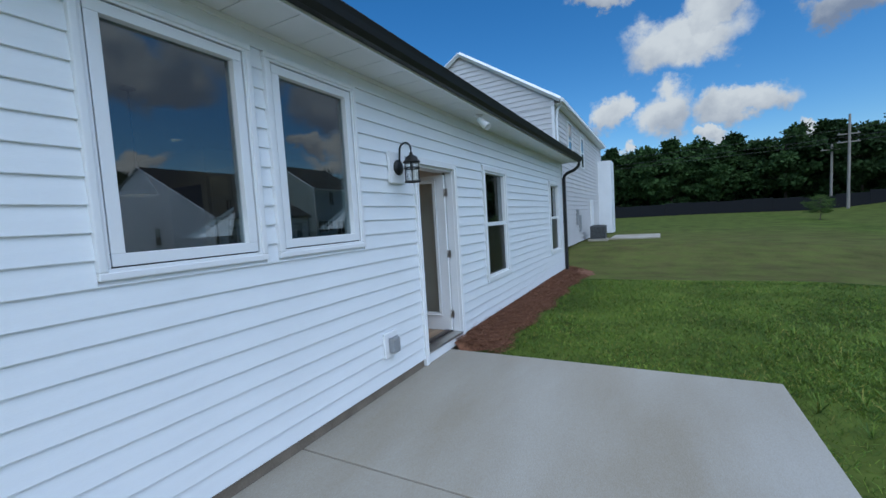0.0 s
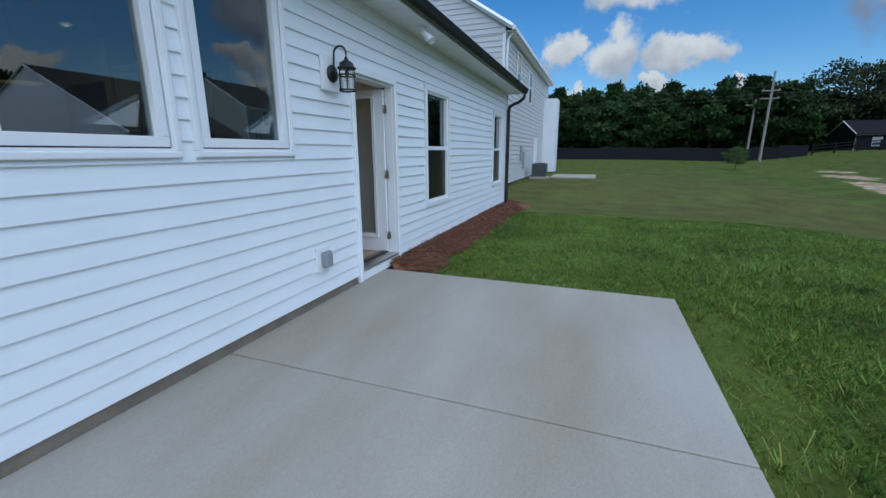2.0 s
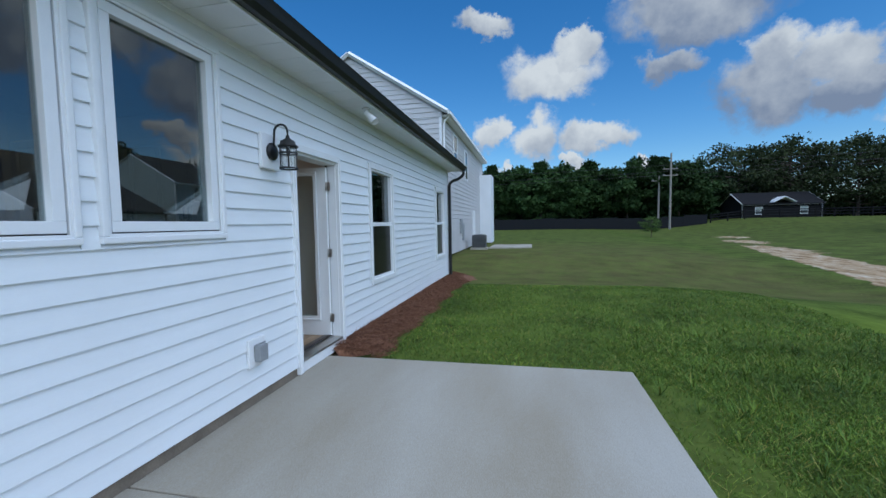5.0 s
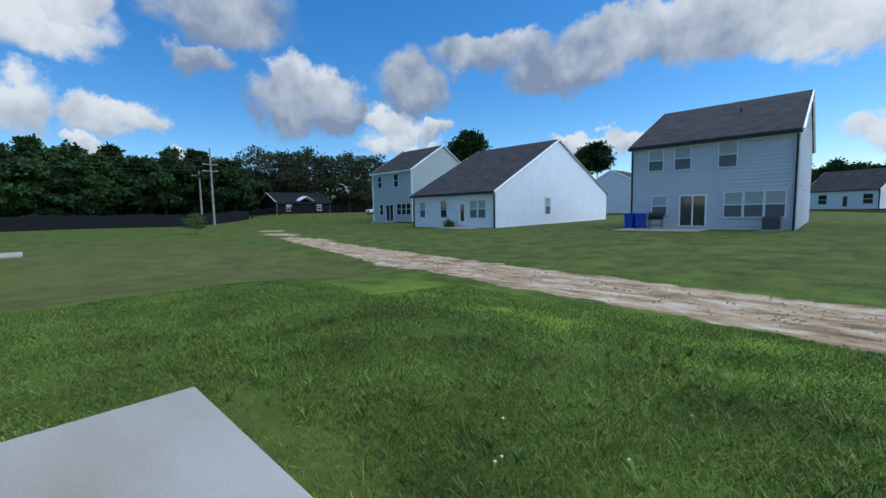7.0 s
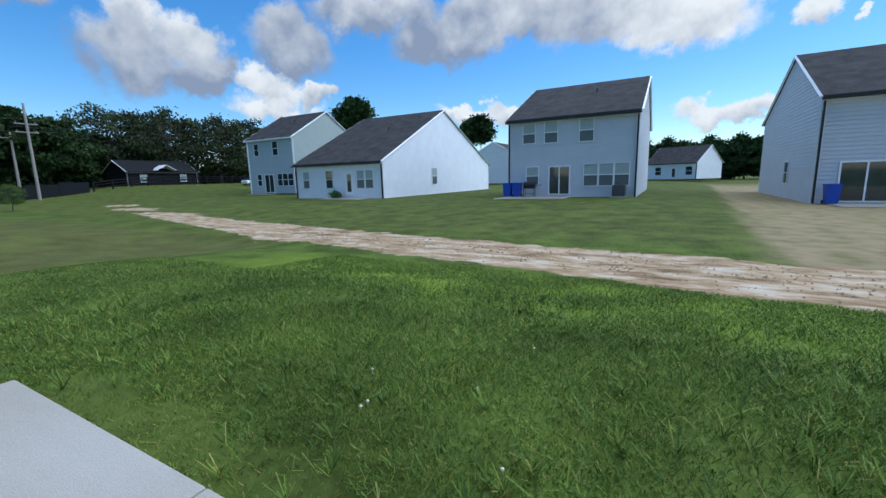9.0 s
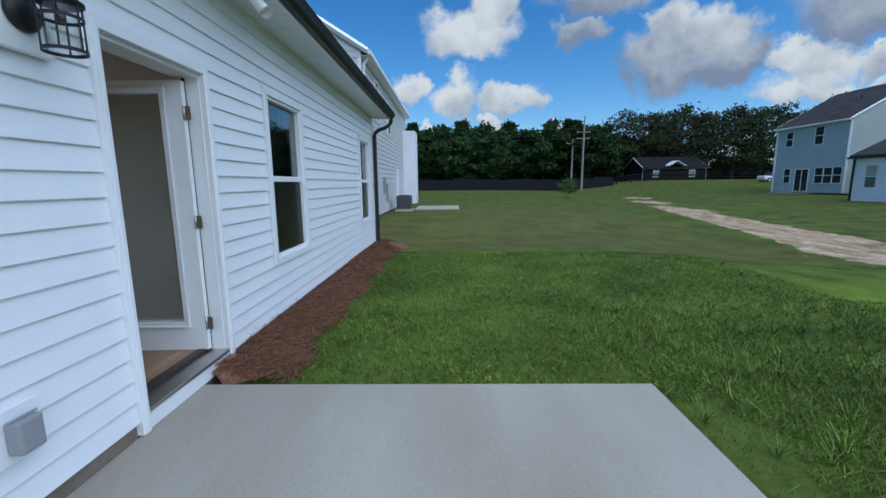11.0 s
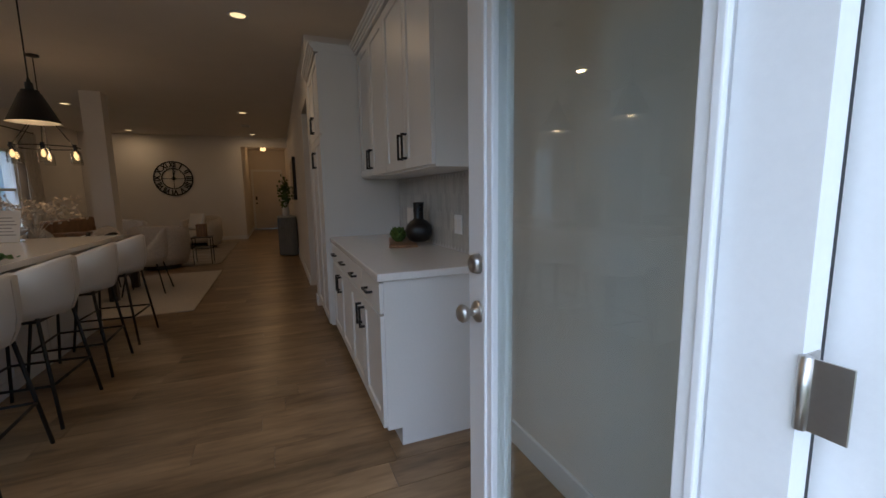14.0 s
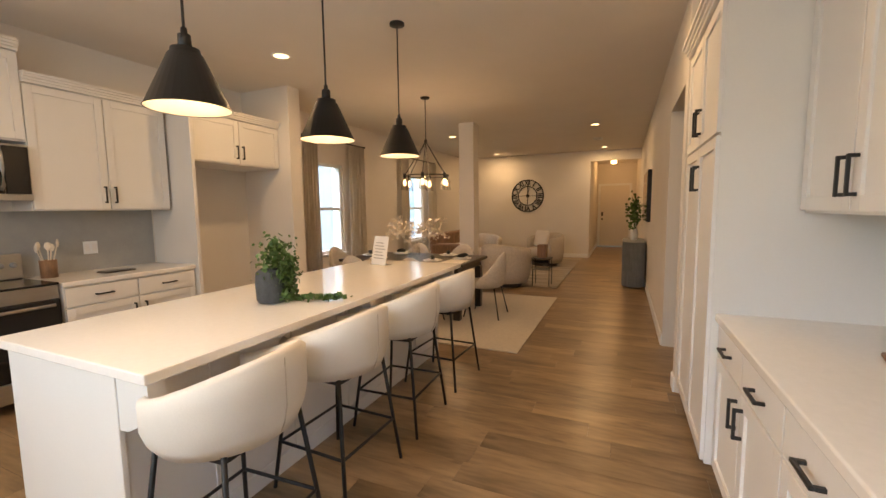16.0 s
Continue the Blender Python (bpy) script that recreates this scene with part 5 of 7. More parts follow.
rng = np.random.default_rng(9)
pv = thing("potted_ivy", pose(-4.28, 3.88, 0.921), "trailing ivy in a slate-grey stone pot", "plant")
part("pot", lathe([(0, 0), (0.075, 0), (0.088, 0.02), (0.092, 0.12), (0.085, 0.18), (0.06, 0.20), (0.05, 0.205), (0.045, 0.18), (0, 0.17)], 24), STONEV, pv, "", True)
c1 = rng.normal(size=(500, 3)) * (0.045, 0.045, 0.06) + (-0.01, 0.04, 0.25)
c2 = np.stack([rng.normal(0, 0.03, 420) - 0.03, 0.08 + rng.uniform(0, 0.05, 420) + 0.0, rng.uniform(0.01, 0.26, 420)], 1)
tt = rng.uniform(0, 1, 160)
c3 = np.stack([-0.05 - 0.12 * tt + rng.normal(0, 0.02, 160), 0.12 + 0.24 * tt + rng.normal(0, 0.022, 160), 0.015 + rng.uniform(0, 0.02, 160)], 1)
leafy("foliage", pv, np.concatenate([c1, c2, c3]), 0.012, LEAF, rng)
part("vine", tube([(0, 0.03, 0.2), (-0.02, 0.10, 0.15), (-0.05, 0.13, 0.02), (-0.10, 0.25, 0.012), (-0.17, 0.36, 0.012)], 0.003, 6), LEAF, pv)
sg = thing("sign_stand", pose(-5.86, 3.6, 0.921, 0, 0, 70), "small white card in a clear slanted stand", "sign")
bm = boxes((-0.11, 0.11, -0.003, 0.003, 0, 0.28))
bm.transform(Matrix.Rotation(radians(-12), 4, "X"))
part("card", bm, PAPER, sg)
part("foot", boxes((-0.11, 0.11, -0.03, 0.08, 0, 0.004)), CLEAR, sg)
bm = bmesh.new()
for k in range(6):
    box(bm, -0.08, 0.08 - 0.02 * (k % 3), -0.0045, -0.003, 0.06 + k * 0.03, 0.068 + k * 0.03)
bm.transform(Matrix.Rotation(radians(-12), 4, "X"))
part("print_lines", bm, INKP, sg)


def pendant(x, y):
    t = thing("pendant_light", pose(x, y, CEIL), "black conical metal pendant light, lit", "pendant light", "pendants over the island")
    zb = 1.91 - CEIL
    zt = zb + 0.25
    part("canopy", lathe([(0, 0), (0.062, 0), (0.062, -0.018), (0.02, -0.028), (0, -0.028)], 20), BLACKM, t, "", True)
    part("rod", tube([(0, 0, -0.02), (0, 0, zt + 0.07)], 0.006, 8), BLACKM, t)
    part("joint", lathe([(0, 0.045), (0.012, 0.045), (0.014, 0.02), (0.026, 0.015), (0.028, -0.05), (0, -0.05)], 16, centre=(0, 0, zt + 0.05)), BLACKM, t, "", True)
    part("shade", lathe([(0.03, zt + 0.01), (0.058, zt + 0.005), (0.06, zt - 0.015), (0.07, zt - 0.02), (0.172, zb), (0.174, zb + 0.002)], 32), BLACKM, t, "", True)
    part("shade_lining", lathe([(0.02, zt - 0.02), (0.066, zt - 0.024), (0.170, zb + 0.003), (0.174, zb + 0.002)], 32), SHADEIN, t, "white enamel lining", True)
    part("bulb", lathe([(0.001, 0.05), (0.02, 0.04), (0.034, 0.0), (0.026, -0.028), (0.001, -0.036)], 16, centre=(0, 0, zb + 0.12)), GLOWW, t, "lit bulb", True)
    lamp("pendant_lamp", "POINT", (x, y, 1.90 + 0.06), PENDANT_WATTS, WARM, 0.04)


for x in (-3.76, -4.69, -5.63):
    pendant(x, 4.0)


def can_light(x, y):
    t = thing("recessed_light", pose(x, y, CEIL), "round white recessed ceiling light, lit", "ceiling light", "recessed lights")
    part("trim_ring", lathe([(0.068, -0.001), (0.095, -0.001), (0.093, -0.008), (0.07, -0.010), (0.068, -0.001)], 24), TRIMW, t)
    part("lens", lathe([(0.001, -0.005), (0.069, -0.005), (0.069, -0.003)], 24), GLOWW, t, "glowing lens")


for cx, cy in CANS:
    can_light(cx, cy)
# air vents
for x, y in ((-12.6, 5.2), (-3.2, 2.9)):
    v = thing("ceiling_vent", pose(x, y, CEIL - 0.001), "white slotted ceiling vent", "vent")
    part("frame", boxes((-0.18, 0.18, -0.10, 0.10, -0.008, 0), bevel=0.002), TRIMW, v)
    for k in range(6):
        part("slat", boxes((-0.16, 0.16, -0.08 + k * 0.028, -0.072 + k * 0.028, -0.013, -0.008)), GREYP, v)

# ---- dining ----
solid("dining_rug", boxes((-9.15, -6.43, 1.9, 4.84, 0.001, 0.012), bevel=0.004), RUG, "cream woven area rug under the dining table", "rug")
TX, TY = -7.75, 3.0
tb = thing("dining_table", pose(TX, TY, 0.012), "dark espresso rectangular dining table, laid", "table")
part("tabletop", boxes((-0.52, 0.52, -0.95, 0.95, 0.705, 0.745), bevel=0.006), DARKWOOD, tb)
part("apron", boxes((-0.44, 0.44, -0.86, 0.86, 0.61, 0.704)), DARKWOOD, tb)
for sx in (-1, 1):
    for sy in (-1, 1):
        part("leg", boxes((sx * 0.42 - 0.045, sx * 0.42 + 0.045, sy * 0.84 - 0.045, sy * 0.84 + 0.045, 0, 0.61), bevel=0.006), DARKWOOD, tb)


def dining_chair(m):
    t = thing("dining_chair", m, "cream upholstered dining chair on thin black legs", "chair", "chairs round the table")
    part("backrest", shell_seat(0.27, 0.27, 0.40, 0.05, 0.045, 0.45, radians(105), 0.03), FABRIC, t, "", True)
    part("seat", cushion(0.25, 0.25, 0.39, 0.48, -0.02), FABRIC, t, "", True)
    for sx in (-1, 1):
        for sy in (-1, 1):
            part("leg", tube([(sx * 0.16, sy * 0.16, 0.40), (sx * 0.23, sy * 0.24, 0)], 0.009, 8), BLACKM, t, "", True)
    return t


ch = dining_chair(pose(TX + 0.02, TY + 1.10, 0.012, 0, 0, 0))
for x, y, r in ((TX + 0.72, TY + 0.45, -90), (TX + 0.72, TY - 0.4, -90), (TX - 0.75, TY + 0.4, 90), (TX - 0.75, TY - 0.4, 90), (TX, TY - 1.2, 180)):
    copy_thing(ch, pose(x, y, 0.012, 0, 0, r))
for x, y in ((0.33, 0.45), (0.33, -0.4), (-0.33, 0.4), (-0.33, -0.4), (0, 0.75), (0, -0.75)):
    s = thing("place_setting", pose(TX + x, TY + y, 0.758), "stacked white plates with a dark folded napkin", "tableware", "place settings")
    part("plate", lathe([(0, 0), (0.09, 0), (0.135, 0.014), (0.13, 0.017), (0.09, 0.006), (0, 0.006)], 24), PAPER, s, "", True)
    part("bowl", lathe([(0, 0.008), (0.05, 0.008), (0.085, 0.03), (0.08, 0.032), (0.05, 0.014), (0, 0.014)], 20), PAPER, s, "", True)
    bm = bmesh.new()
    bmesh.ops.create_icosphere(bm, subdivisions=2, radius=1, matrix=Matrix.Translation((0, 0, 0.05)) @ Matrix.Rotation(x * 5 + y, 4, "Z") @ Matrix.Diagonal((0.03, 0.085, 0.03, 1)))
    for v in bm.verts:
        v.co += Vector((0, 0, 0.012 * math.sin(v.co.y * 60 + v.co.x * 40)))
    part("napkin", bm, BLACKM, s, "dark folded napkin", True)
solid("table_runner", boxes((TX + 0.1, TX + 0.5, TY + 0.62, TY + 0.9, 0.758, 0.762)), LEATHER, "cream napkin on the table edge", "napkin")
ce = thing("centrepiece", pose(TX, TY, 0.758), "clear glass vase with bleached dried branches", "flower arrangement")
part("vase", lathe([(0.0, 0), (0.07, 0), (0.09, 0.05), (0.085, 0.14), (0.06, 0.19), (0.07, 0.22), (0.066, 0.22), (0.055, 0.19), (0.08, 0.14), (0.085, 0.05), (0, 0.01)], 24), CLEAR, ce, "clear glass vase", True)
cents = []
for k in range(16):
    a, L = k * 2.4, 0.30 + 0.26 * ((k * 37) % 10) / 10
    up = 0.20 + 0.25 * ((k * 13) % 7) / 7
    pts = [(0, 0, 0.06)] + [(L * f * math.cos(a), L * f * math.sin(a), 0.12 + up * math.sin(f * 2.0)) for f in (0.25, 0.5, 0.75, 1.0)]
    part("branch", tube(pts, 0.003, 5), PAMPAS, ce)
    for f in np.linspace(0.4, 1.0, 26):
        cents.append((L * f * math.cos(a) + rng.normal(0, 0.03), L * f * math.sin(a) + rng.normal(0, 0.03), 0.12 + up * math.sin(f * 2.0) + rng.normal(0, 0.03)))
leafy("dried_leaves", ce, np.array(cents), 0.018, PAMPAS, rng)


def chandelier(x, y):
    t = thing("chandelier", pose(x, y, CEIL), "black ring chandelier with clear glass bulb shades, lit", "chandelier")
    part("canopy", lathe([(0, 0), (0.065, 0), (0.06, -0.02), (0, -0.025)], 20), BLACKM, t, "", True)
    part("stem", tube([(0, 0, -0.02), (0, 0, -0.60)], 0.006, 8), BLACKM, t)
    part("hub", lathe([(0, 0.03), (0.02, 0.02), (0.025, -0.01), (0, -0.03)], 14, centre=(0, 0, -0.6)), BLACKM, t, "", True)
    R, zr = 0.32, -1.08
    pts = [(R * math.cos(a), R * math.sin(a), zr) for a in [2 * math.pi * k / 36 for k in range(37)]]
    part("ring", tube(pts, 0.008, 6, caps=False), BLACKM, t, "", True)
    for k in range(6):
        a = 2 * math.pi * k / 6 + 0.3
        x1, y1 = R * math.cos(a), R * math.sin(a)
        part("arm", tube([(0, 0, -0.6), (x1, y1, zr)], 0.005, 6), BLACKM, t)
        s = part("socket", tube([(x1, y1, zr + 0.03), (x1, y1, zr - 0.05)], 0.02, 10), BLACKM, t)
        part("glass_shade", lathe([(0.022, -0.03), (0.05, -0.06), (0.056, -0.2), (0.053, -0.2), (0.047, -0.062), (0.02, -0.032)], 16, centre=(x1, y1, zr)), CLEAR, s, "clear glass shade", True)
        part("bulb", lathe([(0.001, -0.05), (0.013, -0.06), (0.024, -0.10), (0.018, -0.13), (0.001, -0.145)], 12, centre=(x1, y1, zr)), BULB, s, "glowing filament bulb", True)
    lamp("chandelier_lamp", "POINT", (x, y, CEIL - 1.15), CHANDELIER_WATTS, (1.0, 0.6, 0.3), 0.1)


chandelier(-7.78, 3.2)

# windows of the dining and living side, curtains on rods
for i, (a, b, c, d) in enumerate(LWIN):
    t = thing("window_%d" % (5 + i), pose((a + b) / 2, LY - 0.08, c), "white single-hung window in daylight", "window", kind="structure")
    w, h = (b - a) / 2, d - c
    bm = boxes((-w, -w + 0.05, -0.05, 0.05, 0, h), (w - 0.05, w, -0.05, 0.05, 0, h), (-w + 0.05, w - 0.05, -0.05, 0.05, 0, 0.05), (-w + 0.05, w - 0.05, -0.05, 0.05, h - 0.05, h))
    part("frame", bm, TRIMW, t)
    part("meeting_rail", boxes((-w + 0.05, w - 0.05, -0.03, 0.03, h / 2 - 0.025, h / 2 + 0.025)), TRIMW, t)
    g = part("pane", boxes((-w + 0.05, w - 0.05, -0.005, 0.0, 0.05, h - 0.05)), CLEAR, t)
    g.visible_shadow = False
    part("sill", boxes((-w - 0.05, w + 0.05, 0.06, 0.13, -0.03, 0.0), bevel=0.005), TRIMW, t)
    rod = thing("curtain_rod", pose((a + b) / 2, LY + 0.12, 2.62), "thin bronze curtain rod above a window", "curtain rod")
    part("rod", tube([(-0.85, 0, 0), (0.85, 0, 0)], 0.011, 8), BLACKM, rod)
    for s in (-1, 1):
        bm = bmesh.new()
        bmesh.ops.create_icosphere(bm, subdivisions=2, radius=0.022, matrix=Matrix.Translation((s * 0.86, 0, 0)))
        part("finial", bm, BLACKM, rod, "", True)
        part("bracket", boxes((s * 0.7 - 0.01, s * 0.7 + 0.01, -0.119, 0.0, -0.012, 0.012)), BLACKM, rod)
    curtain("curtain", pose(a - 0.52, LY + 0.12, 0.03), 0.48, 2.58, 5, CURT, "cream linen floor-length curtain")
    curtain("curtain", pose(b + 0.14, LY + 0.12, 0.03), 0.3, 2.58, 5, CURT, "cream linen floor-length curtain")
# the next house beyond those windows
solid("neighbour_wall", boxes((-24, -1.5, -4.3, -4.0, -0.5, 5.0)), SID_WHITE, "pale siding of the house next door", "house", kind="structure")

# ---- living end and hall ----
solid("living_rug", boxes((-14.2, -9.95, 1.6, 4.72, 0.001, 0.012)), RUGB, "striped grey and cream living rug", "rug")


def barrel_chair(m, label="beige boucle barrel armchair"):
    t = thing("armchair", m, label, "armchair", "living room armchairs")
    part("backrest", shell_seat(0.46, 0.46, 0.34, 0.24, 0.10, 0.42, radians(125), 0.34), FABRIC, t, "", True)
    part("seat", cushion(0.38, 0.39, 0.16, 0.45, -0.04), FABRIC, t, "", True)
    part("plinth", lathe([(0, 0), (0.30, 0), (0.30, 0.09), (0, 0.09)], 24), DARKWOOD, t)
    return t


ac = barrel_chair(pose(-9.95, 3.78, 0.012, 0, 0, -100))
copy_thing(ac, pose(-12.9, 4.0, 0.012, 0, 0, 60))
copy_thing(ac, pose(-12.2, 2.6, 0.012, 0, 0, 110))
pc = solid("cushion", boxes((-0.2, 0.2, -0.06, 0.06, -0.2, 0.2), bevel=0.05), LEATHER, "cream square cushion on an armchair", "cushion", smooth=True)
pc.matrix_basis = pose(-12.85, 3.92, 0.68, -20, 0, 60)
st = thing("side_table", pose(-10.15, 4.42, 0.012), "black metal nesting side table", "side table")
part("top", boxes((-0.17, 0.17, -0.17, 0.17, 0.50, 0.515), bevel=0.003), DARKWOOD, st)
part("shelf", boxes((-0.15, 0.15, -0.15, 0.15, 0.30, 0.308)), DARKWOOD, st)
for sx in (-1, 1):
    for sy in (-1, 1):
        part("leg", tube([(sx * 0.15, sy * 0.15, 0.5), (sx * 0.15, sy * 0.15, 0)], 0.008, 6), BLACKM, st)
solid("wooden_box", boxes((-0.1, 0.1, -0.08, 0.08, 0, 0.24), bevel=0.006), BOARD, "brown wooden box on the side table", "box").matrix_basis = pose(-10.15, 4.42, 0.528)
sofa = thing("sofa", pose(-12.3, 1.95, 0.012), "dark brown sofa under the living window", "sofa")
part("base", boxes((-1.0, 1.0, -0.4, 0.4, 0.08, 0.42), bevel=0.03), BOARD, sofa)
part("backrest", boxes((-1.0, 1.0, -0.42, -0.2, 0.42, 0.85), bevel=0.05), BOARD, sofa)
for s in (-1, 1):
    part("arm", boxes((s * 0.92 - 0.09, s * 0.92 + 0.09, -0.38, 0.4, 0.3, 0.62), bevel=0.04), BOARD, sofa)
    part("seat_cushion", boxes((s * 0.42 - 0.4, s * 0.42 + 0.4, -0.2, 0.4, 0.42, 0.54), bevel=0.04), FABRIC, sofa)
    part("foot", boxes((s * 0.9 - 0.03, s * 0.9 + 0.03, -0.35, 0.35, 0, 0.08)), DARKWOOD, sofa)


def wall_clock(m, R=0.48):
    t = thing("wall_clock", m, "large open-frame black metal wall clock with Roman numerals", "clock")

    def hoop(r, w):
        bm = bmesh.new()
        n = 48
        rs = [[bm.verts.new((x, rr * math.cos(a), rr * math.sin(a))) for x, rr in ((0, r - w), (0.02, r - w), (0.02, r + w), (0, r + w))] for a in [2 * math.pi * k / n for k in range(n)]]
        for i in range(n):
            a, b = rs[i], rs[(i + 1) % n]
            for k in range(4):
                bm.faces.new((a[k], a[(k + 1) % 4], b[(k + 1) % 4], b[k]))
        return bm
    part("outer_ring", hoop(R - 0.015, 0.016), BLACKM, t)
    part("inner_ring", hoop(R * 0.58, 0.012), BLACKM, t)
    NUM = ["XII", "I", "II", "III", "IIII", "V", "VI", "VII", "VIII", "IX", "X", "XI"]
    for k, s in enumerate(NUM):
        cu = bpy.data.curves.new("numeral", "FONT")
        cu.body, cu.size, cu.extrude, cu.align_x, cu.align_y = s, 0.20, 0.006, "CENTER", "CENTER"
        cu.offset = 0.006
        tmp = bpy.data.objects.new("tmp", cu)
        me = bpy.data.meshes.new_from_object(tmp)
        bpy.data.objects.remove(tmp)
        me.materials.append(BLACKM)
        a = -2 * math.pi * k / 12
        rr = R * 0.78
        wid = max(v.co.x for v in me.vertices) - min(v.co.x for v in me.vertices)
        sc = min(1.0, 0.16 / wid)
        mm = Matrix.Translation((0.012, -rr * math.sin(a), rr * math.cos(a))) @ Matrix.Rotation(-a * -1, 4, "X") @ Matrix.Rotation(math.pi / 2, 4, "Z") @ Matrix.Rotation(math.pi / 2, 4, "X") @ Matrix.Diagonal((sc, 1.0, 1, 1))
        me.transform(mm)
        ob = new("numeral", me)
        ob.parent = t
    for ang in (0, 90, 45, 135):
        bm = boxes((0.002, 0.014, -R * 0.58, R * 0.58, -0.006, 0.006)) if ang < 91 and ang % 90 == 0 else boxes((0.002, 0.012, R * 0.5, R * 0.58, -0.005, 0.005))
        bm.transform(Matrix.Rotation(radians(ang), 4, "X"))
        part("spoke", bm, BLACKM, t)
    bm = lathe([(0, 0), (0.05, 0), (0.045, 0.02), (0, 0.024)], 18)
    bm.transform(Matrix.Rotation(math.pi / 2, 4, "Y"))
    part("hub", bm, BLACKM, t)
    for L, ang in ((0.22, 12), (0.33, 3)):
        bm = boxes((0.02, 0.026, -0.009, 0.009, -0.05, L))
        bm.transform(Matrix.Rotation(radians(ang) * -1, 4, "X"))
        part("hand", bm, BLACKM, t)


wall_clock(pose(-14.748, 3.15, 1.80))


def console(m):
    t = thing("console_cabinet", m, "grey fluted sideboard with rounded ends", "sideboard")
    w, d, h = 0.60, 0.19, 0.82

    def outline(ww, dd, n=10):
        pts = []
        for cx, s in ((ww - dd, 1), (-(ww - dd), -1)):
            for k in range(n + 1):
                a = math.pi * k / n - math.pi / 2
                pts.append((cx + s * dd * math.cos(a), s * dd * math.sin(a)))
        return pts

    def slab(z0, z1, ww, dd):
        bm = bmesh.new()
        o = outline(ww, dd)
        a, b = [bm.verts.new((x, y, z0)) for x, y in o], [bm.verts.new((x, y, z1)) for x, y in o]
        for i in range(len(o)):
            j = (i + 1) % len(o)
            bm.faces.new((a[i], a[j], b[j], b[i]))
        bm.faces.new(a[::-1])
        bm.faces.new(b)
        return bm
    part("body", slab(0.02, h - 0.025, w - 0.012, d - 0.012), TEALG, t)
    part("top", slab(h - 0.025, h, w, d), TEALG, t)
    o = outline(w - 0.008, d - 0.008, 14)
    for i, (x, y) in enumerate(o):
        part("flute", tube([(x, y, 0.02), (x, y, h - 0.03)], 0.012, 6), TEALG, t)
    for i in range(16):
        x = -0.4 + i * 0.053
        part("flute", tube([(x, -d + 0.008, 0.02), (x, -d + 0.008, h - 0.03)], 0.012, 6), TEALG, t)


console(pose(-11.0, 5.97, 0))
pl = thing("potted_plant", pose(-11.15, 5.97, 0.821), "green leafy plant in a white bottle vase", "plant")
part("vase", lathe([(0, 0), (0.055, 0), (0.075, 0.06), (0.07, 0.16), (0.04, 0.24), (0.035, 0.32), (0.028, 0.32), (0, 0.2)], 20), PAPER, pl, "", True)
leafy("foliage", pl, rng.normal(size=(260, 3)) * (0.08, 0.06, 0.14) + (0, 0, 0.50), 0.028, LEAF, rng)
tv = thing("television", pose(-10.6, HY - 0.03, 1.62), "black flat television on the wall", "television")
part("case", boxes((-0.72, 0.72, -0.03, 0.028, -0.42, 0.42), bevel=0.006), BLACKM, tv)
part("screen", boxes((-0.70, 0.70, -0.034, -0.031, -0.40, 0.40)), BLACKG, tv)
# front door at the end of the hall
fd = thing("door_2", pose(-18.598, 5.48, 0.0), "closed panelled front door in warm light", "door")
part("casing", boxes((0, 0.02, -0.56, -0.48, 0, 2.2), (0, 0.02, 0.48, 0.56, 0, 2.2), (0, 0.02, -0.56, 0.56, 2.2, 2.28), bevel=0.004), TRIMW, fd)
part("slab", boxes((0.0, 0.035, -0.475, 0.475, 0.01, 2.195), bevel=0.003), PAINT, fd)
for y0, y1 in ((-0.38, -0.05), (0.05, 0.38)):
    for z0, z1 in ((0.2, 0.85), (1.05, 1.75), (1.85, 2.1)):
        bm = ring(bmesh.new(), y0, y1, z0, z1, 0.03, 0.034, 0.046, 0.004)
        part("panel_mould", bm, PAINT, fd)
bm = lathe([(0, 0), (0.03, 0), (0.012, 0.02), (0.028, 0.05), (0, 0.07)], 14)
bm.transform(Matrix.Translation((0.035, -0.41, 1.0)) @ Matrix.Rotation(math.pi / 2, 4, "Y"))
part("knob", bm, BLACKM, fd)
part("lock_pad", boxes((0.035, 0.055, -0.44, -0.38, 1.12, 1.26), bevel=0.004), BLACKM, fd)
hl = thing("hall_light", pose(-17.2, 5.45, CEIL), "small flush hall ceiling light, lit", "ceiling light")
part("plate", lathe([(0, 0), (0.11, 0), (0.11, -0.02), (0, -0.02)], 20), BLACKM, hl)
part("globe", lathe([(0.08, -0.02), (0.10, -0.08), (0.08, -0.15), (0.001, -0.16)], 18), BULB, hl, "lit glass globe", True)
lamp("hall_lamp", "POINT", (-17.2, 5.45, CEIL - 0.28), HALL_WATTS, (1.0, 0.55, 0.22), 0.08)
lay_floor()

# ---- houses across the lawn ----
def lap_siding(parent, material, m, z0, z1, ends, step=0.22, proud=0.036):
    """Lapped courses on a far wall: local x along the wall, out to -y; ends(z) gives where a course begins and stops."""
    bm = bmesh.new()
    z = z0
    while z < z1 - 0.02:
        zt = min(z + step, z1)
        (a0, b0), (a1, b1) = ends(z), ends(zt)
        if b0 - a0 < 0.05:
            break
        q = [bm.verts.new(c) for c in ((a0, -0.001, z), (b0, -0.001, z), (b0, -proud, z + 0.004), (a0, -proud, z + 0.004), (b1, -0.006, zt), (a1, -0.006, zt))]
        bm.faces.new((q[0], q[1], q[2], q[3]))
        bm.faces.new((q[3], q[2], q[4], q[5]))
        z = zt
    bm.transform(m)
    return tagged(part("siding", bm, material, parent), kind="stuff")


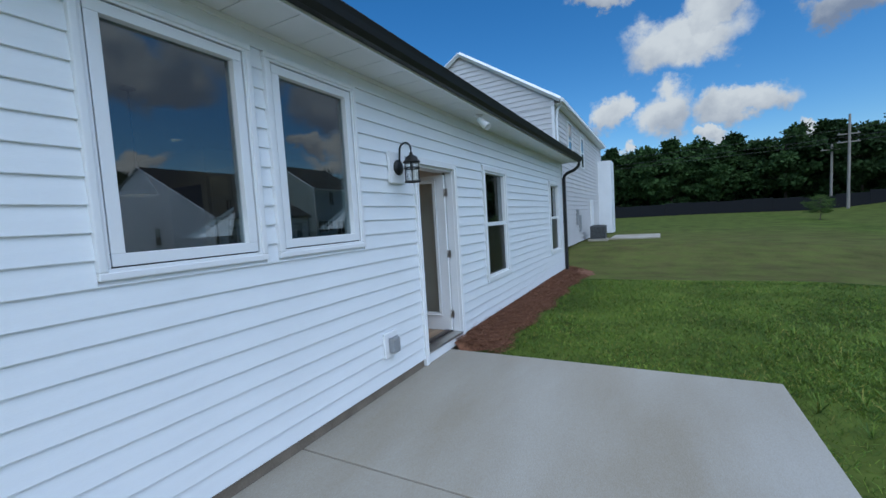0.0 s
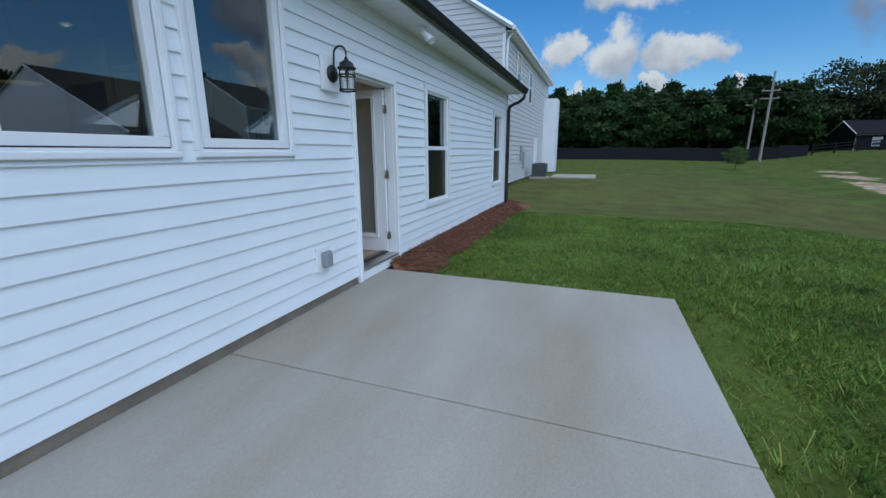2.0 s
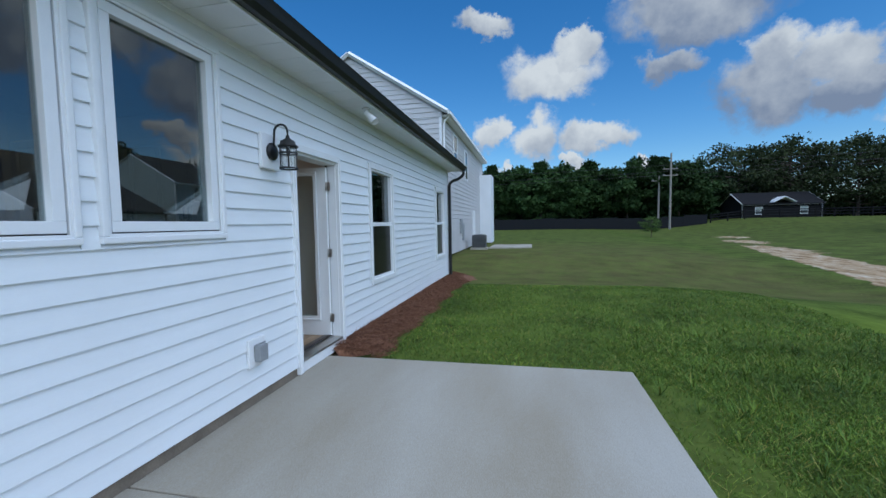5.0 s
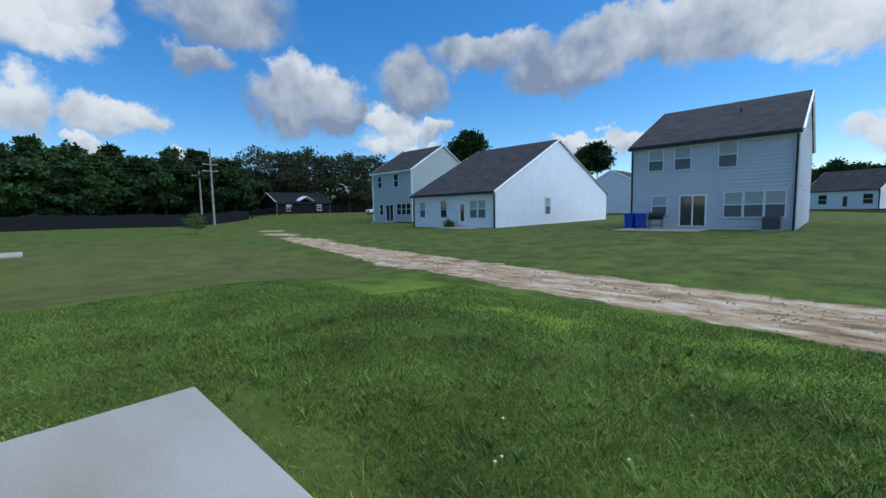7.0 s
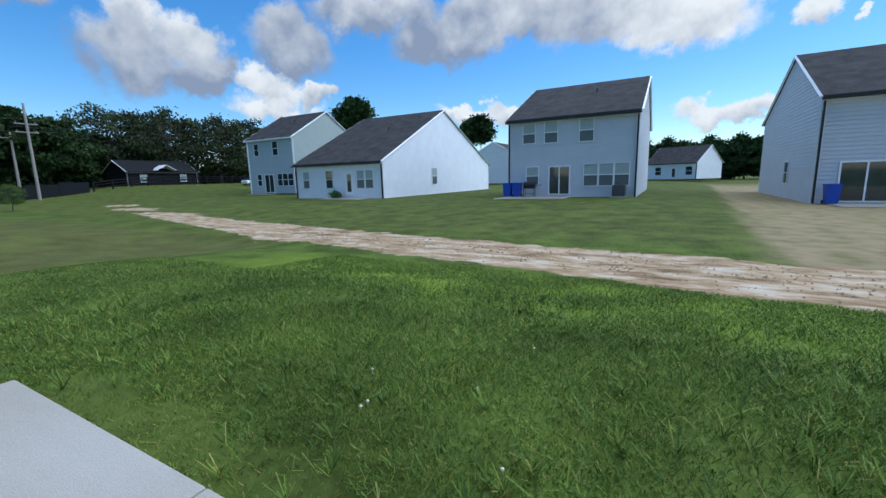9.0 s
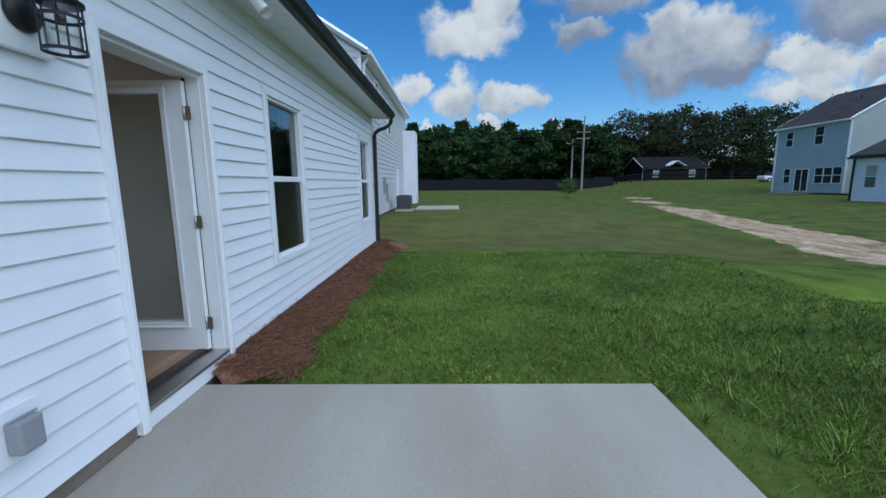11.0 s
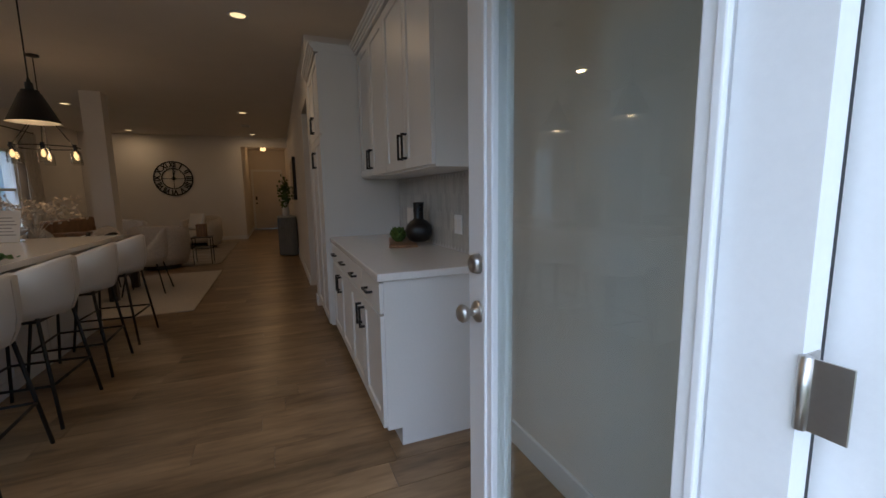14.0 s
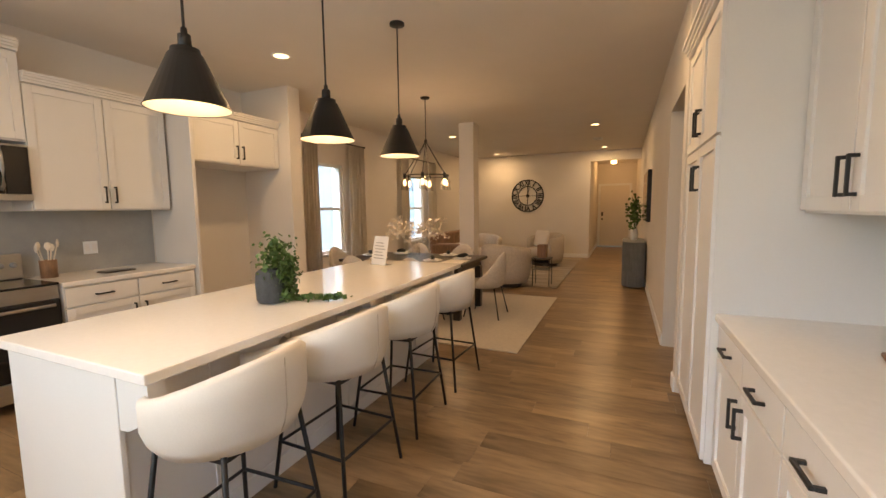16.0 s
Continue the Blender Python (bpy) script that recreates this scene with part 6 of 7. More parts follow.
def gable_house(name, m, w, d, base, eave, ridge, side, label, gable=None, trim=TRIMW, gutter_mat=BLACKM, windows=(), doors=(), gable_windows=(), end_windows=(), over=0.35, ridge_at=0.5):
    """A house whose long front lies along local x at y=0 and looks to -y; its ridge runs along x.
    windows, doors: (x, z, width, height, kind) on the front; gable_windows, end_windows: (y, z, width, height) on the ends x=w and x=0."""
    t = thing(name, m, label, "house")
    gable = gable or side
    yr = d * ridge_at
    part("front_wall", boxes((0, w, 0, 0.15, base, eave)), side, t)
    part("rear_wall", boxes((0, w, d - 0.15, d, base, eave)), side, t)
    for x0, x1 in ((0, 0.15), (w - 0.15, w)):
        bm = bmesh.new()
        prof = [(0.151, base), (d - 0.151, base), (d - 0.151, eave), (yr, ridge), (0.151, eave)]
        a, b = [bm.verts.new((x0, y, z)) for y, z in prof], [bm.verts.new((x1, y, z)) for y, z in prof]
        for i in range(5):
            j = (i + 1) % 5
            bm.faces.new((a[i], a[j], b[j], b[i]))
        bm.faces.new(a)
        bm.faces.new(b[::-1])
        part("gable_wall", bm, gable, t)
    lap_siding(t, side, Matrix.Identity(4), base, eave - 0.28, lambda z: (0.1, w - 0.1))

    def raked(z):
        k = max(0.0, (z - eave) / (ridge - eave))
        return yr * k, d - (d - yr) * k
    lap_siding(t, gable, Matrix.Translation((w, 0, 0)) @ Matrix.Rotation(math.pi / 2, 4, "Z"), base, ridge - 0.1, raked)
    lap_siding(t, gable, Matrix.Rotation(-math.pi / 2, 4, "Z"), base, ridge - 0.1, lambda z: (-raked(z)[1], -raked(z)[0]))
    for ya, za, yb, zb in ((-over, eave - over * (ridge - eave) / yr, yr, ridge), (d + over, eave - over * (ridge - eave) / (d - yr), yr, ridge)):
        bm = bmesh.new()
        q = [(ya, za), (yb, zb), (yb, zb + 0.14), (ya, za + 0.14)]
        a, b = [bm.verts.new((-0.12, y, z)) for y, z in q], [bm.verts.new((w + 0.12, y, z)) for y, z in q]
        for i in range(4):
            j = (i + 1) % 4
            bm.faces.new((a[i], a[j], b[j], b[i]))
        bm.faces.new(a)
        bm.faces.new(b[::-1])
        rf = part("roof", bm, SHING, t, "dark grey shingle roof")
    for x in (-0.13, w + 0.125):
        for ya, za, yb, zb in ((-over, eave - over * (ridge - eave) / yr, yr, ridge), (d + over, eave - over * (ridge - eave) / (d - yr), yr, ridge)):
            part("bargeboard", tube([(x, ya, za + 0.05), (x, yb, zb + 0.05)], 0.09, 4), trim, t)
    part("gutter", boxes((-0.12, w + 0.12, -over - 0.12, -over, eave - 0.28, eave - 0.13)), gutter_mat, t, "dark gutter")
    part("soffit", boxes((0, w, -over, 0.0, eave - 0.30, eave - 0.27)), trim, t)
    for x in (0.08, w - 0.08):
        part("downspout", boxes((x - 0.05, x + 0.05, -0.14, -0.04, base, eave - 0.25)), gutter_mat, t)
        part("corner_trim", boxes((x - 0.1, x + 0.1, -0.040, 0, base, eave - 0.3)), trim, t)
    part("roof_vent", tube([(w * 0.62, yr * 0.6, eave + (ridge - eave) * 0.6 + 0.1), (w * 0.62, yr * 0.6, eave + (ridge - eave) * 0.6 + 0.45)], 0.06, 8), BLACKM, t)

    def window(parent_m, ww, hh, blind):
        wn = new("window")
        wn.parent = t
        wn.matrix_basis = parent_m
        f = 0.055
        bm = boxes((-f, ww + f, -0.05, 0, -f, 0), (-f, ww + f, -0.05, 0, hh, hh + f), (-f, 0, -0.05, 0, 0, hh), (ww, ww + f, -0.05, 0, 0, hh), (0, ww, -0.04, 0, hh / 2 - 0.03, hh / 2 + 0.03))
        part("frame", bm, trim, wn)
        part("pane", boxes((0.001, ww - 0.001, -0.015, -0.001, 0.001, hh / 2 - 0.031)), FARGLASS if not blind else FARSHADE, wn)
        part("pane", boxes((0.001, ww - 0.001, -0.015, -0.001, hh / 2 + 0.031, hh - 0.001)), FARBLIND if blind else FARGLASS, wn)
    for x, z, ww, hh, blind in windows:
        window(Matrix.Translation((x, -0.036, z)), ww, hh, blind)
    for y, z, ww, hh in gable_windows:
        window(Matrix.Translation((w + 0.036, y, z)) @ Matrix.Rotation(math.pi / 2, 4, "Z"), ww, hh, True)
    for y, z, ww, hh in end_windows:
        window(Matrix.Translation((-0.036, y + ww, z)) @ Matrix.Rotation(-math.pi / 2, 4, "Z"), ww, hh, False)
    for x, z, ww, hh, kind in doors:
        dn = part("door", boxes((x - 0.09, x, -0.05, 0, z, z + hh + 0.09), (x + ww, x + ww + 0.09, -0.05, 0, z, z + hh + 0.09), (x, x + ww, -0.05, 0, z + hh, z + hh + 0.09), (x, x + ww, -0.05, 0, z, z + 0.06)), trim, t)
        dn.location.y = -0.036
        if kind == "slider":
            part("frame", boxes((x + ww / 2 - 0.04, x + ww / 2 + 0.04, -0.035, 0, z + 0.06, z + hh)), trim, dn)
            part("pane", boxes((x, x + ww, -0.02, -0.002, z + 0.061, z + hh)), FARGLASS, dn)
        else:
            part("leaf", boxes((x, x + ww, -0.02, -0.002, z + 0.061, z + hh)), trim, dn)
            part("pane", boxes((x + ww * 0.2, x + ww * 0.8, -0.03, -0.021, z + 0.3, z + hh - 0.2)), FARGLASS, dn)
    return t


def at_front(x, ytop):
    """Fronts look to -x: local x runs to -y from ytop."""
    return pose(x, ytop, 0, 0, 0, -90)


G = -0.3
# single-storey white house
gable_house("white_house", at_front(29.7, 33.95), 10.5, 23.5, G, 2.95, 8.3, SID_WHITE, "white single-storey house with a dark roof", ridge_at=0.47,
            windows=((1.0, 0.68, 0.75, 1.5, True), (3.95, 0.66, 0.8, 1.55, False), (7.65, 0.62, 0.82, 1.52, True), (8.62, 0.62, 0.82, 1.52, True)),
            doors=((6.35, 0.0, 0.75, 2.05, "single"),), gable_windows=((8.3, 0.75, 0.95, 1.6),))
# two-storey grey house
gable_house("grey_house", at_front(31.88, 12.93), 9.1, 14.5, G, 5.45, 8.85, SID_GREY, "grey two-storey house with a dark roof", ridge_at=0.53,
            windows=((1.18, 3.7, 0.88, 1.36, True), (2.8, 3.66, 0.92, 1.45, True), (5.28, 3.62, 0.92, 1.5, True), (1.45, 0.62, 0.9, 1.3, True), (5.65, 0.50, 0.9, 1.5, True), (6.68, 0.50, 0.9, 1.5, True), (7.7, 0.50, 0.9, 1.5, True)),
            doors=((3.2, -0.12, 1.42, 2.0, "slider"),))
G2 = -0.65
gable_house("blue_grey_house", at_front(31.0, -5.1), 9.5, 15.5, G2, 5.15, 8.55, SID_GREY, "blue-grey two-storey house with a dark roof", ridge_at=0.42,
            windows=((3.0, 3.28, 1.1, 1.65, False), (5.8, 3.22, 1.15, 1.72, False), (4.9, 0.05, 1.1, 1.55, True), (6.2, 0.05, 1.1, 1.55, True), (7.5, 0.05, 1.1, 1.55, True)),
            doors=((1.1, -0.55, 2.1, 2.1, "slider"),), end_windows=((5.6, 0.35, 1.0, 1.4),))
gable_house("sage_house", at_front(38.0, 52.1), 8.8, 12.0, -0.1, 7.0, 10.5, SID_TEAL, "sage blue two-storey house with a dark roof", gable=SID_SAGE, gutter_mat=TRIMW,
            windows=((1.4, 4.85, 0.85, 1.5, False), (5.0, 4.8, 0.95, 1.7, False), (1.6, 0.9, 0.8, 1.5, False), (5.5, 0.9, 0.9, 1.5, False), (6.5, 0.9, 0.9, 1.5, False), (7.5, 0.9, 0.9, 1.5, False)),
            doors=((3.1, 0.0, 1.6, 2.3, "slider"),))
gable_house("far_white_house", pose(93, 41, 0, 0, 0, 180), 9.0, 12.0, 0, 5.3, 8.5, SID_WHITE, "white two-storey house down the street", windows=((3.5, 3.2, 1.0, 1.5, False), (6.0, 3.2, 1.0, 1.5, False)))
gable_house("far_cottage", pose(96, 6.2, 0, 0, 0, -120), 10.0, 9.0, 0, 3.1, 6.2, SID_WHITE, "pale single-storey house down the street", windows=((2.0, 0.8, 1.2, 1.5, False), (8.0, 0.8, 1.2, 1.5, False)), doors=((5.2, 0.1, 1.0, 2.1, "single"),))
# the next house along our own row, ridge square to ours
nb = gable_house("pale_house", pose(-11.4, 19.8, 0), 8.5, 15.5, -0.15, 6.35, 6.4, SID_PALE, "pale two-storey house next along the row", gutter_mat=TRIMW)


def neighbour():
    """Gable towards us: end wall with raked top and a ridge along y, over the plain body."""
    for ob in list(nb.children):
        if ob.name.split(".")[0] in ("roof", "bargeboard", "gutter", "soffit", "roof_vent", "downspout", "corner_trim"):
            bpy.data.objects.remove(ob)
    w, d, e, r = 8.5, 15.5, 6.35, 9.1
    bm = bmesh.new()
    prof = [(0, e), (w, e), (w / 2, r)]
    a, b = [bm.verts.new((x, 0, z)) for x, z in prof], [bm.verts.new((x, 0.15, z)) for x, z in prof]
    for i in range(3):
        bm.faces.new((a[i], a[(i + 1) % 3], b[(i + 1) % 3], b[i]))
    bm.faces.new(a)
    bm.faces.new(b[::-1])
    part("gable", bm, SID_PALE, nb)
    lap_siding(nb, SID_PALE, Matrix.Identity(4), e - 0.28, r - 0.12, lambda z: (w / 2 * max(0, z - e) / (r - e), w - w / 2 * max(0, z - e) / (r - e)))
    for s in (-1, 1):
        bm = bmesh.new()
        x0 = w / 2 + s * (w / 2 + 0.3)
        q = [(x0, e - 0.19), (w / 2, r), (w / 2, r + 0.14), (x0, e - 0.05)]
        a, b = [bm.verts.new((x, -0.12, z)) for x, z in q], [bm.verts.new((x, d + 0.12, z)) for x, z in q]
        for i in range(4):
            j = (i + 1) % 4
            bm.faces.new((a[i], a[j], b[j], b[i]))
        bm.faces.new(a)
        bm.faces.new(b[::-1])
        part("roof", bm, SHING, nb, "dark shingle roof")
        part("bargeboard", tube([(x0, -0.14, e - 0.10), (w / 2, -0.14, r + 0.06)], 0.11, 4), TRIMW, nb)
    part("gutter", boxes((w + 0.28, w + 0.42, -0.12, d, e - 0.2, e - 0.05)), TRIMW, nb)
    part("soffit", boxes((w, w + 0.3, 0, d, e - 0.24, e - 0.205)), TRIMW, nb)
    part("corner_trim", boxes((w - 0.12, w + 0.015, -0.015, 0.12, -0.15, e)), TRIMW, nb)
    part("downspout", tube([(w + 0.35, 0.25, e - 0.1), (w + 0.1, 0.2, e - 0.45), (w + 0.06, 0.2, e - 0.8), (w + 0.06, 0.2, 0)], 0.05, 6), TRIMW, nb)
    for y, z in ((2.6, 4.2), (6.2, 4.0)):
        wn = new("window")
        wn.parent = nb
        wn.matrix_basis = Matrix.Translation((w + 0.036, y, z)) @ Matrix.Rotation(math.pi / 2, 4, "Z")
        part("frame", boxes((-0.08, 0.98, -0.05, 0, -0.08, 0), (-0.08, 0.98, -0.05, 0, 1.6, 1.68), (-0.08, 0, -0.05, 0, 0, 1.6), (0.9, 0.98, -0.05, 0, 0, 1.6), (0, 0.9, -0.04, 0, 0.77, 0.83)), TRIMW, wn)
        part("pane", boxes((0.001, 0.899, -0.02, -0.001, 0.001, 1.599)), FARGLASS, wn)
    part("door", boxes((w, w + 0.08, 9.3, 10.3, 0, 2.2), bevel=0.01), TRIMW, nb)
    part("extension", boxes((w, w + 0.9, d - 2.0, d, -0.15, 5.0)), SID_WHITE, nb, "white bump-out bay")
    part("meter_box", boxes((w, w + 0.12, 4.2, 4.6, 0.8, 1.6), bevel=0.01), GREYP, nb, "grey meter box")
    part("meter_box", boxes((w, w + 0.10, 5.0, 5.4, 0.4, 1.3), bevel=0.01), GREYP, nb, "grey meter box")


neighbour()


def condenser(m):
    t = thing("air_conditioner", m, "grey outdoor air conditioner unit on a pad", "air conditioner")
    part("case", boxes((-0.4, 0.4, -0.4, 0.4, 0.06, 0.80), bevel=0.03), GREYD, t)
    part("pad", boxes((-0.5, 0.5, -0.5, 0.5, -0.08, 0.06), bevel=0.01), CONC, t)
    for k in range(9):
        part("louvre", boxes((-0.408, 0.408, -0.408, 0.408, 0.13 + k * 0.07, 0.145 + k * 0.07)), BLACKM, t)
    part("fan_grille", lathe([(0.32, 0.80), (0.34, 0.82), (0.30, 0.83), (0.05, 0.84), (0.001, 0.84)], 20), BLACKM, t)


def zg(x, y):
    return ground_z(x, y)


condenser(pose(-2.1, 26.4, zg(-2.1, 26.4) + 0.06))
condenser(pose(31.2, 4.85, zg(31.2, 4.85) + 0.04))
for a, b, c, d in ((-1.6, 1.0, 27.0, 30.5), (28.6, 31.85, 8.0, 12.9), (27.4, 29.65, 24.6, 28.8), (28.0, 30.97, -12.5, -5.6), (36, 37.9, 47, 50.5)):
    zz = max(zg(a, c), zg(b, d), zg(a, d), zg(b, c))
    solid("patio_slab", boxes((a, b, c, d, zz - 0.3, zz + 0.05), bevel=0.01), CONC, "pale concrete patio slab behind a house", "patio", kind="structure")


def wheelie_bin(m):
    t = thing("wheelie_bin", m, "blue plastic wheelie bin with closed lid", "bin", "blue bins")
    bm = boxes((-0.30, 0.30, -0.33, 0.33, 0.06, 1.0))
    for v in bm.verts:
        if v.co.z < 0.5:
            v.co.x *= 0.82
            v.co.y *= 0.80
    part("body", bm, BLUEP, t)
    part("lid", boxes((-0.33, 0.33, -0.36, 0.36, 1.0, 1.07), bevel=0.02), BLUEP, t)
    for s in (-1, 1):
        part("wheel", tube([(s * 0.25, 0.3, 0.1), (s * 0.31, 0.3, 0.1)], 0.10, 12), BLACKM, t)
    part("grip", tube([(-0.22, 0.39, 1.0), (0.22, 0.39, 1.0)], 0.015, 6), BLUEP, t)
    return t


bz = zg(31, 12.5) + 0.03
wb = wheelie_bin(pose(31.2, 12.75, bz, 0, 0, -90))
copy_thing(wb, pose(31.3, 12.05, bz, 0, 0, -88))
copy_thing(wb, pose(30.2, -5.75, zg(30.2, -5.75) + 0.03, 0, 0, -90))


def grill(m):
    t = thing("barbecue_grill", m, "black barrel barbecue on a cart", "grill")
    bm = tube([(-0.4, 0, 0.85), (0.4, 0, 0.85)], 0.25, 12)
    part("barrel", bm, BLACKM, t)
    part("side_shelf", boxes((-0.85, -0.4, -0.22, 0.22, 0.82, 0.85)), BLACKM, t)
    for sx in (-0.38, 0.38):
        for sy in (-0.2, 0.2):
            part("leg", tube([(sx, sy, 0.8), (sx, sy, 0)], 0.02, 6), BLACKM, t)
    part("bottom_shelf", boxes((-0.38, 0.38, -0.2, 0.2, 0.2, 0.23)), BLACKM, t)


grill(pose(31.0, 11.0, zg(31, 11) + 0.05, 0, 0, 90))
sh = thing("shrub", pose(29.0, 28.4, zg(29, 28.4)), "small green shrub beside a back door", "shrub")
leafy("leaves", sh, rng.normal(size=(260, 3)) * (0.22, 0.22, 0.18) + (0, 0, 0.35), 0.08, FOL_BRIGHT, rng)
part("stem", tube([(0, 0, 0), (0, 0, 0.4)], 0.03, 6), BARK, sh)


# ---- trees ----
def tree_parts(seed, height, kind):
    """Trunk with limbs, and a crown of leaf clumps gathered round the limb ends."""
    r = random.Random(seed)
    g = np.random.default_rng(seed)
    bm = tube([(0, 0, 0), (0.1, 0.05, height * 0.3), (0.0, 0.1, height * 0.6), (0.1, 0.0, height * 0.93)], height * 0.022, 7, r2=height * 0.004)
    cents = []
    if kind == "pine":
        n, lo = 52, 0.03
    elif kind == "tall_pine":
        n, lo = 16, 0.62
    elif kind == "open_oak":
        n, lo = 38, 0.22
    else:
        n, lo = 30, 0.25
    for k in range(n):
        f = lo + (0.98 - lo) * (k + r.random()) / n
        a = k * 2.4 + r.uniform(-0.4, 0.4)
        if kind == "pine":
            L = height * (0.05 + 0.20 * (1 - f)) * r.uniform(0.8, 1.2)
            up = -0.02 * height
        elif kind == "tall_pine":
            L = height * 0.16 * r.uniform(0.6, 1.2) * math.sin(math.pi * min(0.95, max(0.2, (f - lo) / (1 - lo) * 0.8 + 0.2)))
            up = 0.03 * height
        else:
            L = height * (0.15 + 0.35 * math.sin(math.pi * min(1, max(0.1, (f - 0.1) * 1.05)))) * r.uniform(0.7, 1.15)
            up = height * 0.12 * r.random()
        base = Vector((0.05, 0.05, height * f * (0.9 if kind in ("oak", "open_oak") else 1)))
        tip = base + Vector((L * math.cos(a), L * math.sin(a), up))
        if kind != "pine" or k % 2 == 0:
            tube([base, base.lerp(tip, 0.5) + Vector((0, 0, 0.04 * height * r.random())), tip], height * 0.007, 4, bm, r2=height * 0.002)
        m = {"pine": 190, "open_oak": 130}.get(kind, 260)
        spread = height * (0.028 if kind == "pine" else 0.05)
        for q in range(3):
            c = base.lerp(tip, 0.5 + 0.25 * q)
            cents.append(g.normal(size=(m // 2, 3)) * (spread, spread, spread * 0.55) + np.array(c))
    return bm, np.concatenate(cents)


def tree(name, m, seed, height, kind, material, label, size):
    t = thing(name, m, label, "tree", "trees beyond the lots")
    bm, cents = tree_parts(seed, height, kind)
    part("trunk", bm, BARK, t)
    leafy("crown", t, cents, size, material, np.random.default_rng(seed))
    return t


wr = random.Random(12)
pines = [tree("pine_tree", pose(-20 + 4 * i, 92, 0), 20 + i, 10.5 + 1.3 * i, "pine", FOL_PINE, "dark green pine with dense drooping boughs", 0.15) for i in range(3)]
broad = [tree("woodland_tree", pose(-14 + 5 * i, 95, 0), 40 + i, 11.2 + 1.0 * i, "oak", FOL_PINE, "dark broadleaf tree at the wood's edge", 0.18) for i in range(2)]
for i in range(30):
    x = -24 + 52 * i / 29 + wr.uniform(-1, 1)
    src = pines[wr.randrange(3)] if i % 5 < 3 else broad[wr.randrange(2)]
    copy_thing(src, pose(x, 83 + 8 * wr.random() - (x > 25) * 3, 0, 0, 0, wr.uniform(0, 360)))
for i in range(16):
    copy_thing(broad[i % 2], pose(-30 + 80 * i / 15 + wr.uniform(-2, 2), 102 + 5 * wr.random(), 0.0, 0, 0, wr.uniform(0, 360)))
for i in range(20):
    copy_thing(broad[i % 2], pose(-28 + 74 * i / 19, 96 + 2 * wr.random(), -4.0, 0, 0, wr.uniform(0, 360)))
oaks = [tree("oak_tree", pose(49 + 9 * i, 92 - 3 * i, 0), 60 + i, 17 - i, "open_oak", FOL_OAK, "spreading oak with sparse grey-green leaves", 0.17) for i in range(2)]
for x, y in ((42, 96), (66, 92), (74, 86), (80, 92), (55, 104), (88, 84)):
    copy_thing(oaks[wr.randrange(2)], pose(x, y, 0, 0, 0, wr.uniform(0, 360)))
for i in range(18):
    copy_thing(broad[i % 2], pose(34 + 66 * i / 17, 104 - 6 * i / 17 + 3 * wr.random(), -6.5, 0, 0, wr.uniform(0, 360)))
tp = tree("tall_pine_tree", pose(72, 62, 0), 70, 18, "tall_pine", FOL_PINE, "tall pine with a bare trunk and high crown", 0.24)
for x, y, s in ((75, 64, 40), (112, 50, 200), (118, 56, 90)):
    copy_thing(tp, pose(x, y, 0, 0, 0, s))
for i in range(26):
    copy_thing(broad[i % 2], pose(118 + wr.uniform(-5, 5), 52 - 96 * i / 25, -3.0, 0, 0, wr.uniform(0, 360)))
sap = tree("sapling", pose(12.9, 47, zg(12.9, 47)), 80, 2.1, "oak", FOL_BRIGHT, "young staked sapling on the lawn", 0.016)

# ---- fences, poles and wires ----
fence = thing("mesh_fence", pose(0, 0, 0), "long black mesh fence before the wood", "fence")
for i in range(15):
    x0 = -22 + 3.4 * i
    za = zg(x0, 76)
    part("post", tube([(x0, 76, za - 0.2), (x0, 76, za + 2.0)], 0.05, 6), BLACKF, fence)
    part("mesh_panel", boxes((x0, x0 + 3.4, 75.98, 76.02, za - 0.05, za + 1.85 + 0.08 * math.sin(i * 2))), BLACKF, fence)
rail = thing("rail_fence", pose(0, 0, 0), "dark three-rail paddock fence", "fence")
prev = None
for i in range(26):
    p = (29.5 + 2.6 * i, 76 + 0.35 * i - 0.012 * i * i)
    z = zg(*p)
    part("post", boxes((p[0] - 0.08, p[0] + 0.08, p[1] - 0.08, p[1] + 0.08, z - 0.3, z + 1.45)), RAIL_TREESHADE, rail)
    if prev:
        for h in (0.45, 0.9, 1.3):
            part("rail", tube([(*prev, zg(*prev) + h), (*p, z + h)], 0.075, 4), RAIL_TREESHADE, rail)
    prev = p


def utility_pole(m, h, arms):
    t = thing("utility_pole", m, "weathered wooden utility pole", "utility pole", "utility poles")
    part("shaft", tube([(0, 0, -0.3), (0.1, 0, h)], 0.18, 10, r2=0.12), POLEW, t)
    for z in arms:
        part("crossarm", boxes((-1.1, 1.1, -0.06, 0.06, z, z + 0.12)), POLEW, t)
        for x in (-0.9, 0.9):
            part("insulator", tube([(x, 0, z + 0.12), (x, 0, z + 0.3)], 0.05, 6), GREYP, t)
    return t


utility_pole(pose(22.2, 72, zg(22.9, 72)), 11.8, (8.3, 9.3))
utility_pole(pose(22.2, 78, zg(22.2, 78)), 8.8, (8.0,))
for k, z in enumerate((8.6, 9.6, 8.0)):
    pts = [(-60 + 12 * i + 22.9 - 12 * 2.37, 74 + i * 0.2, z + 0.9 * ((i - 4) / 4) ** 2) for i in range(9)] + [(95, 66, z + 1)]
    solid("power_line", tube(pts, 0.025, 4), BLACKM, "thin sagging power line", "wire")
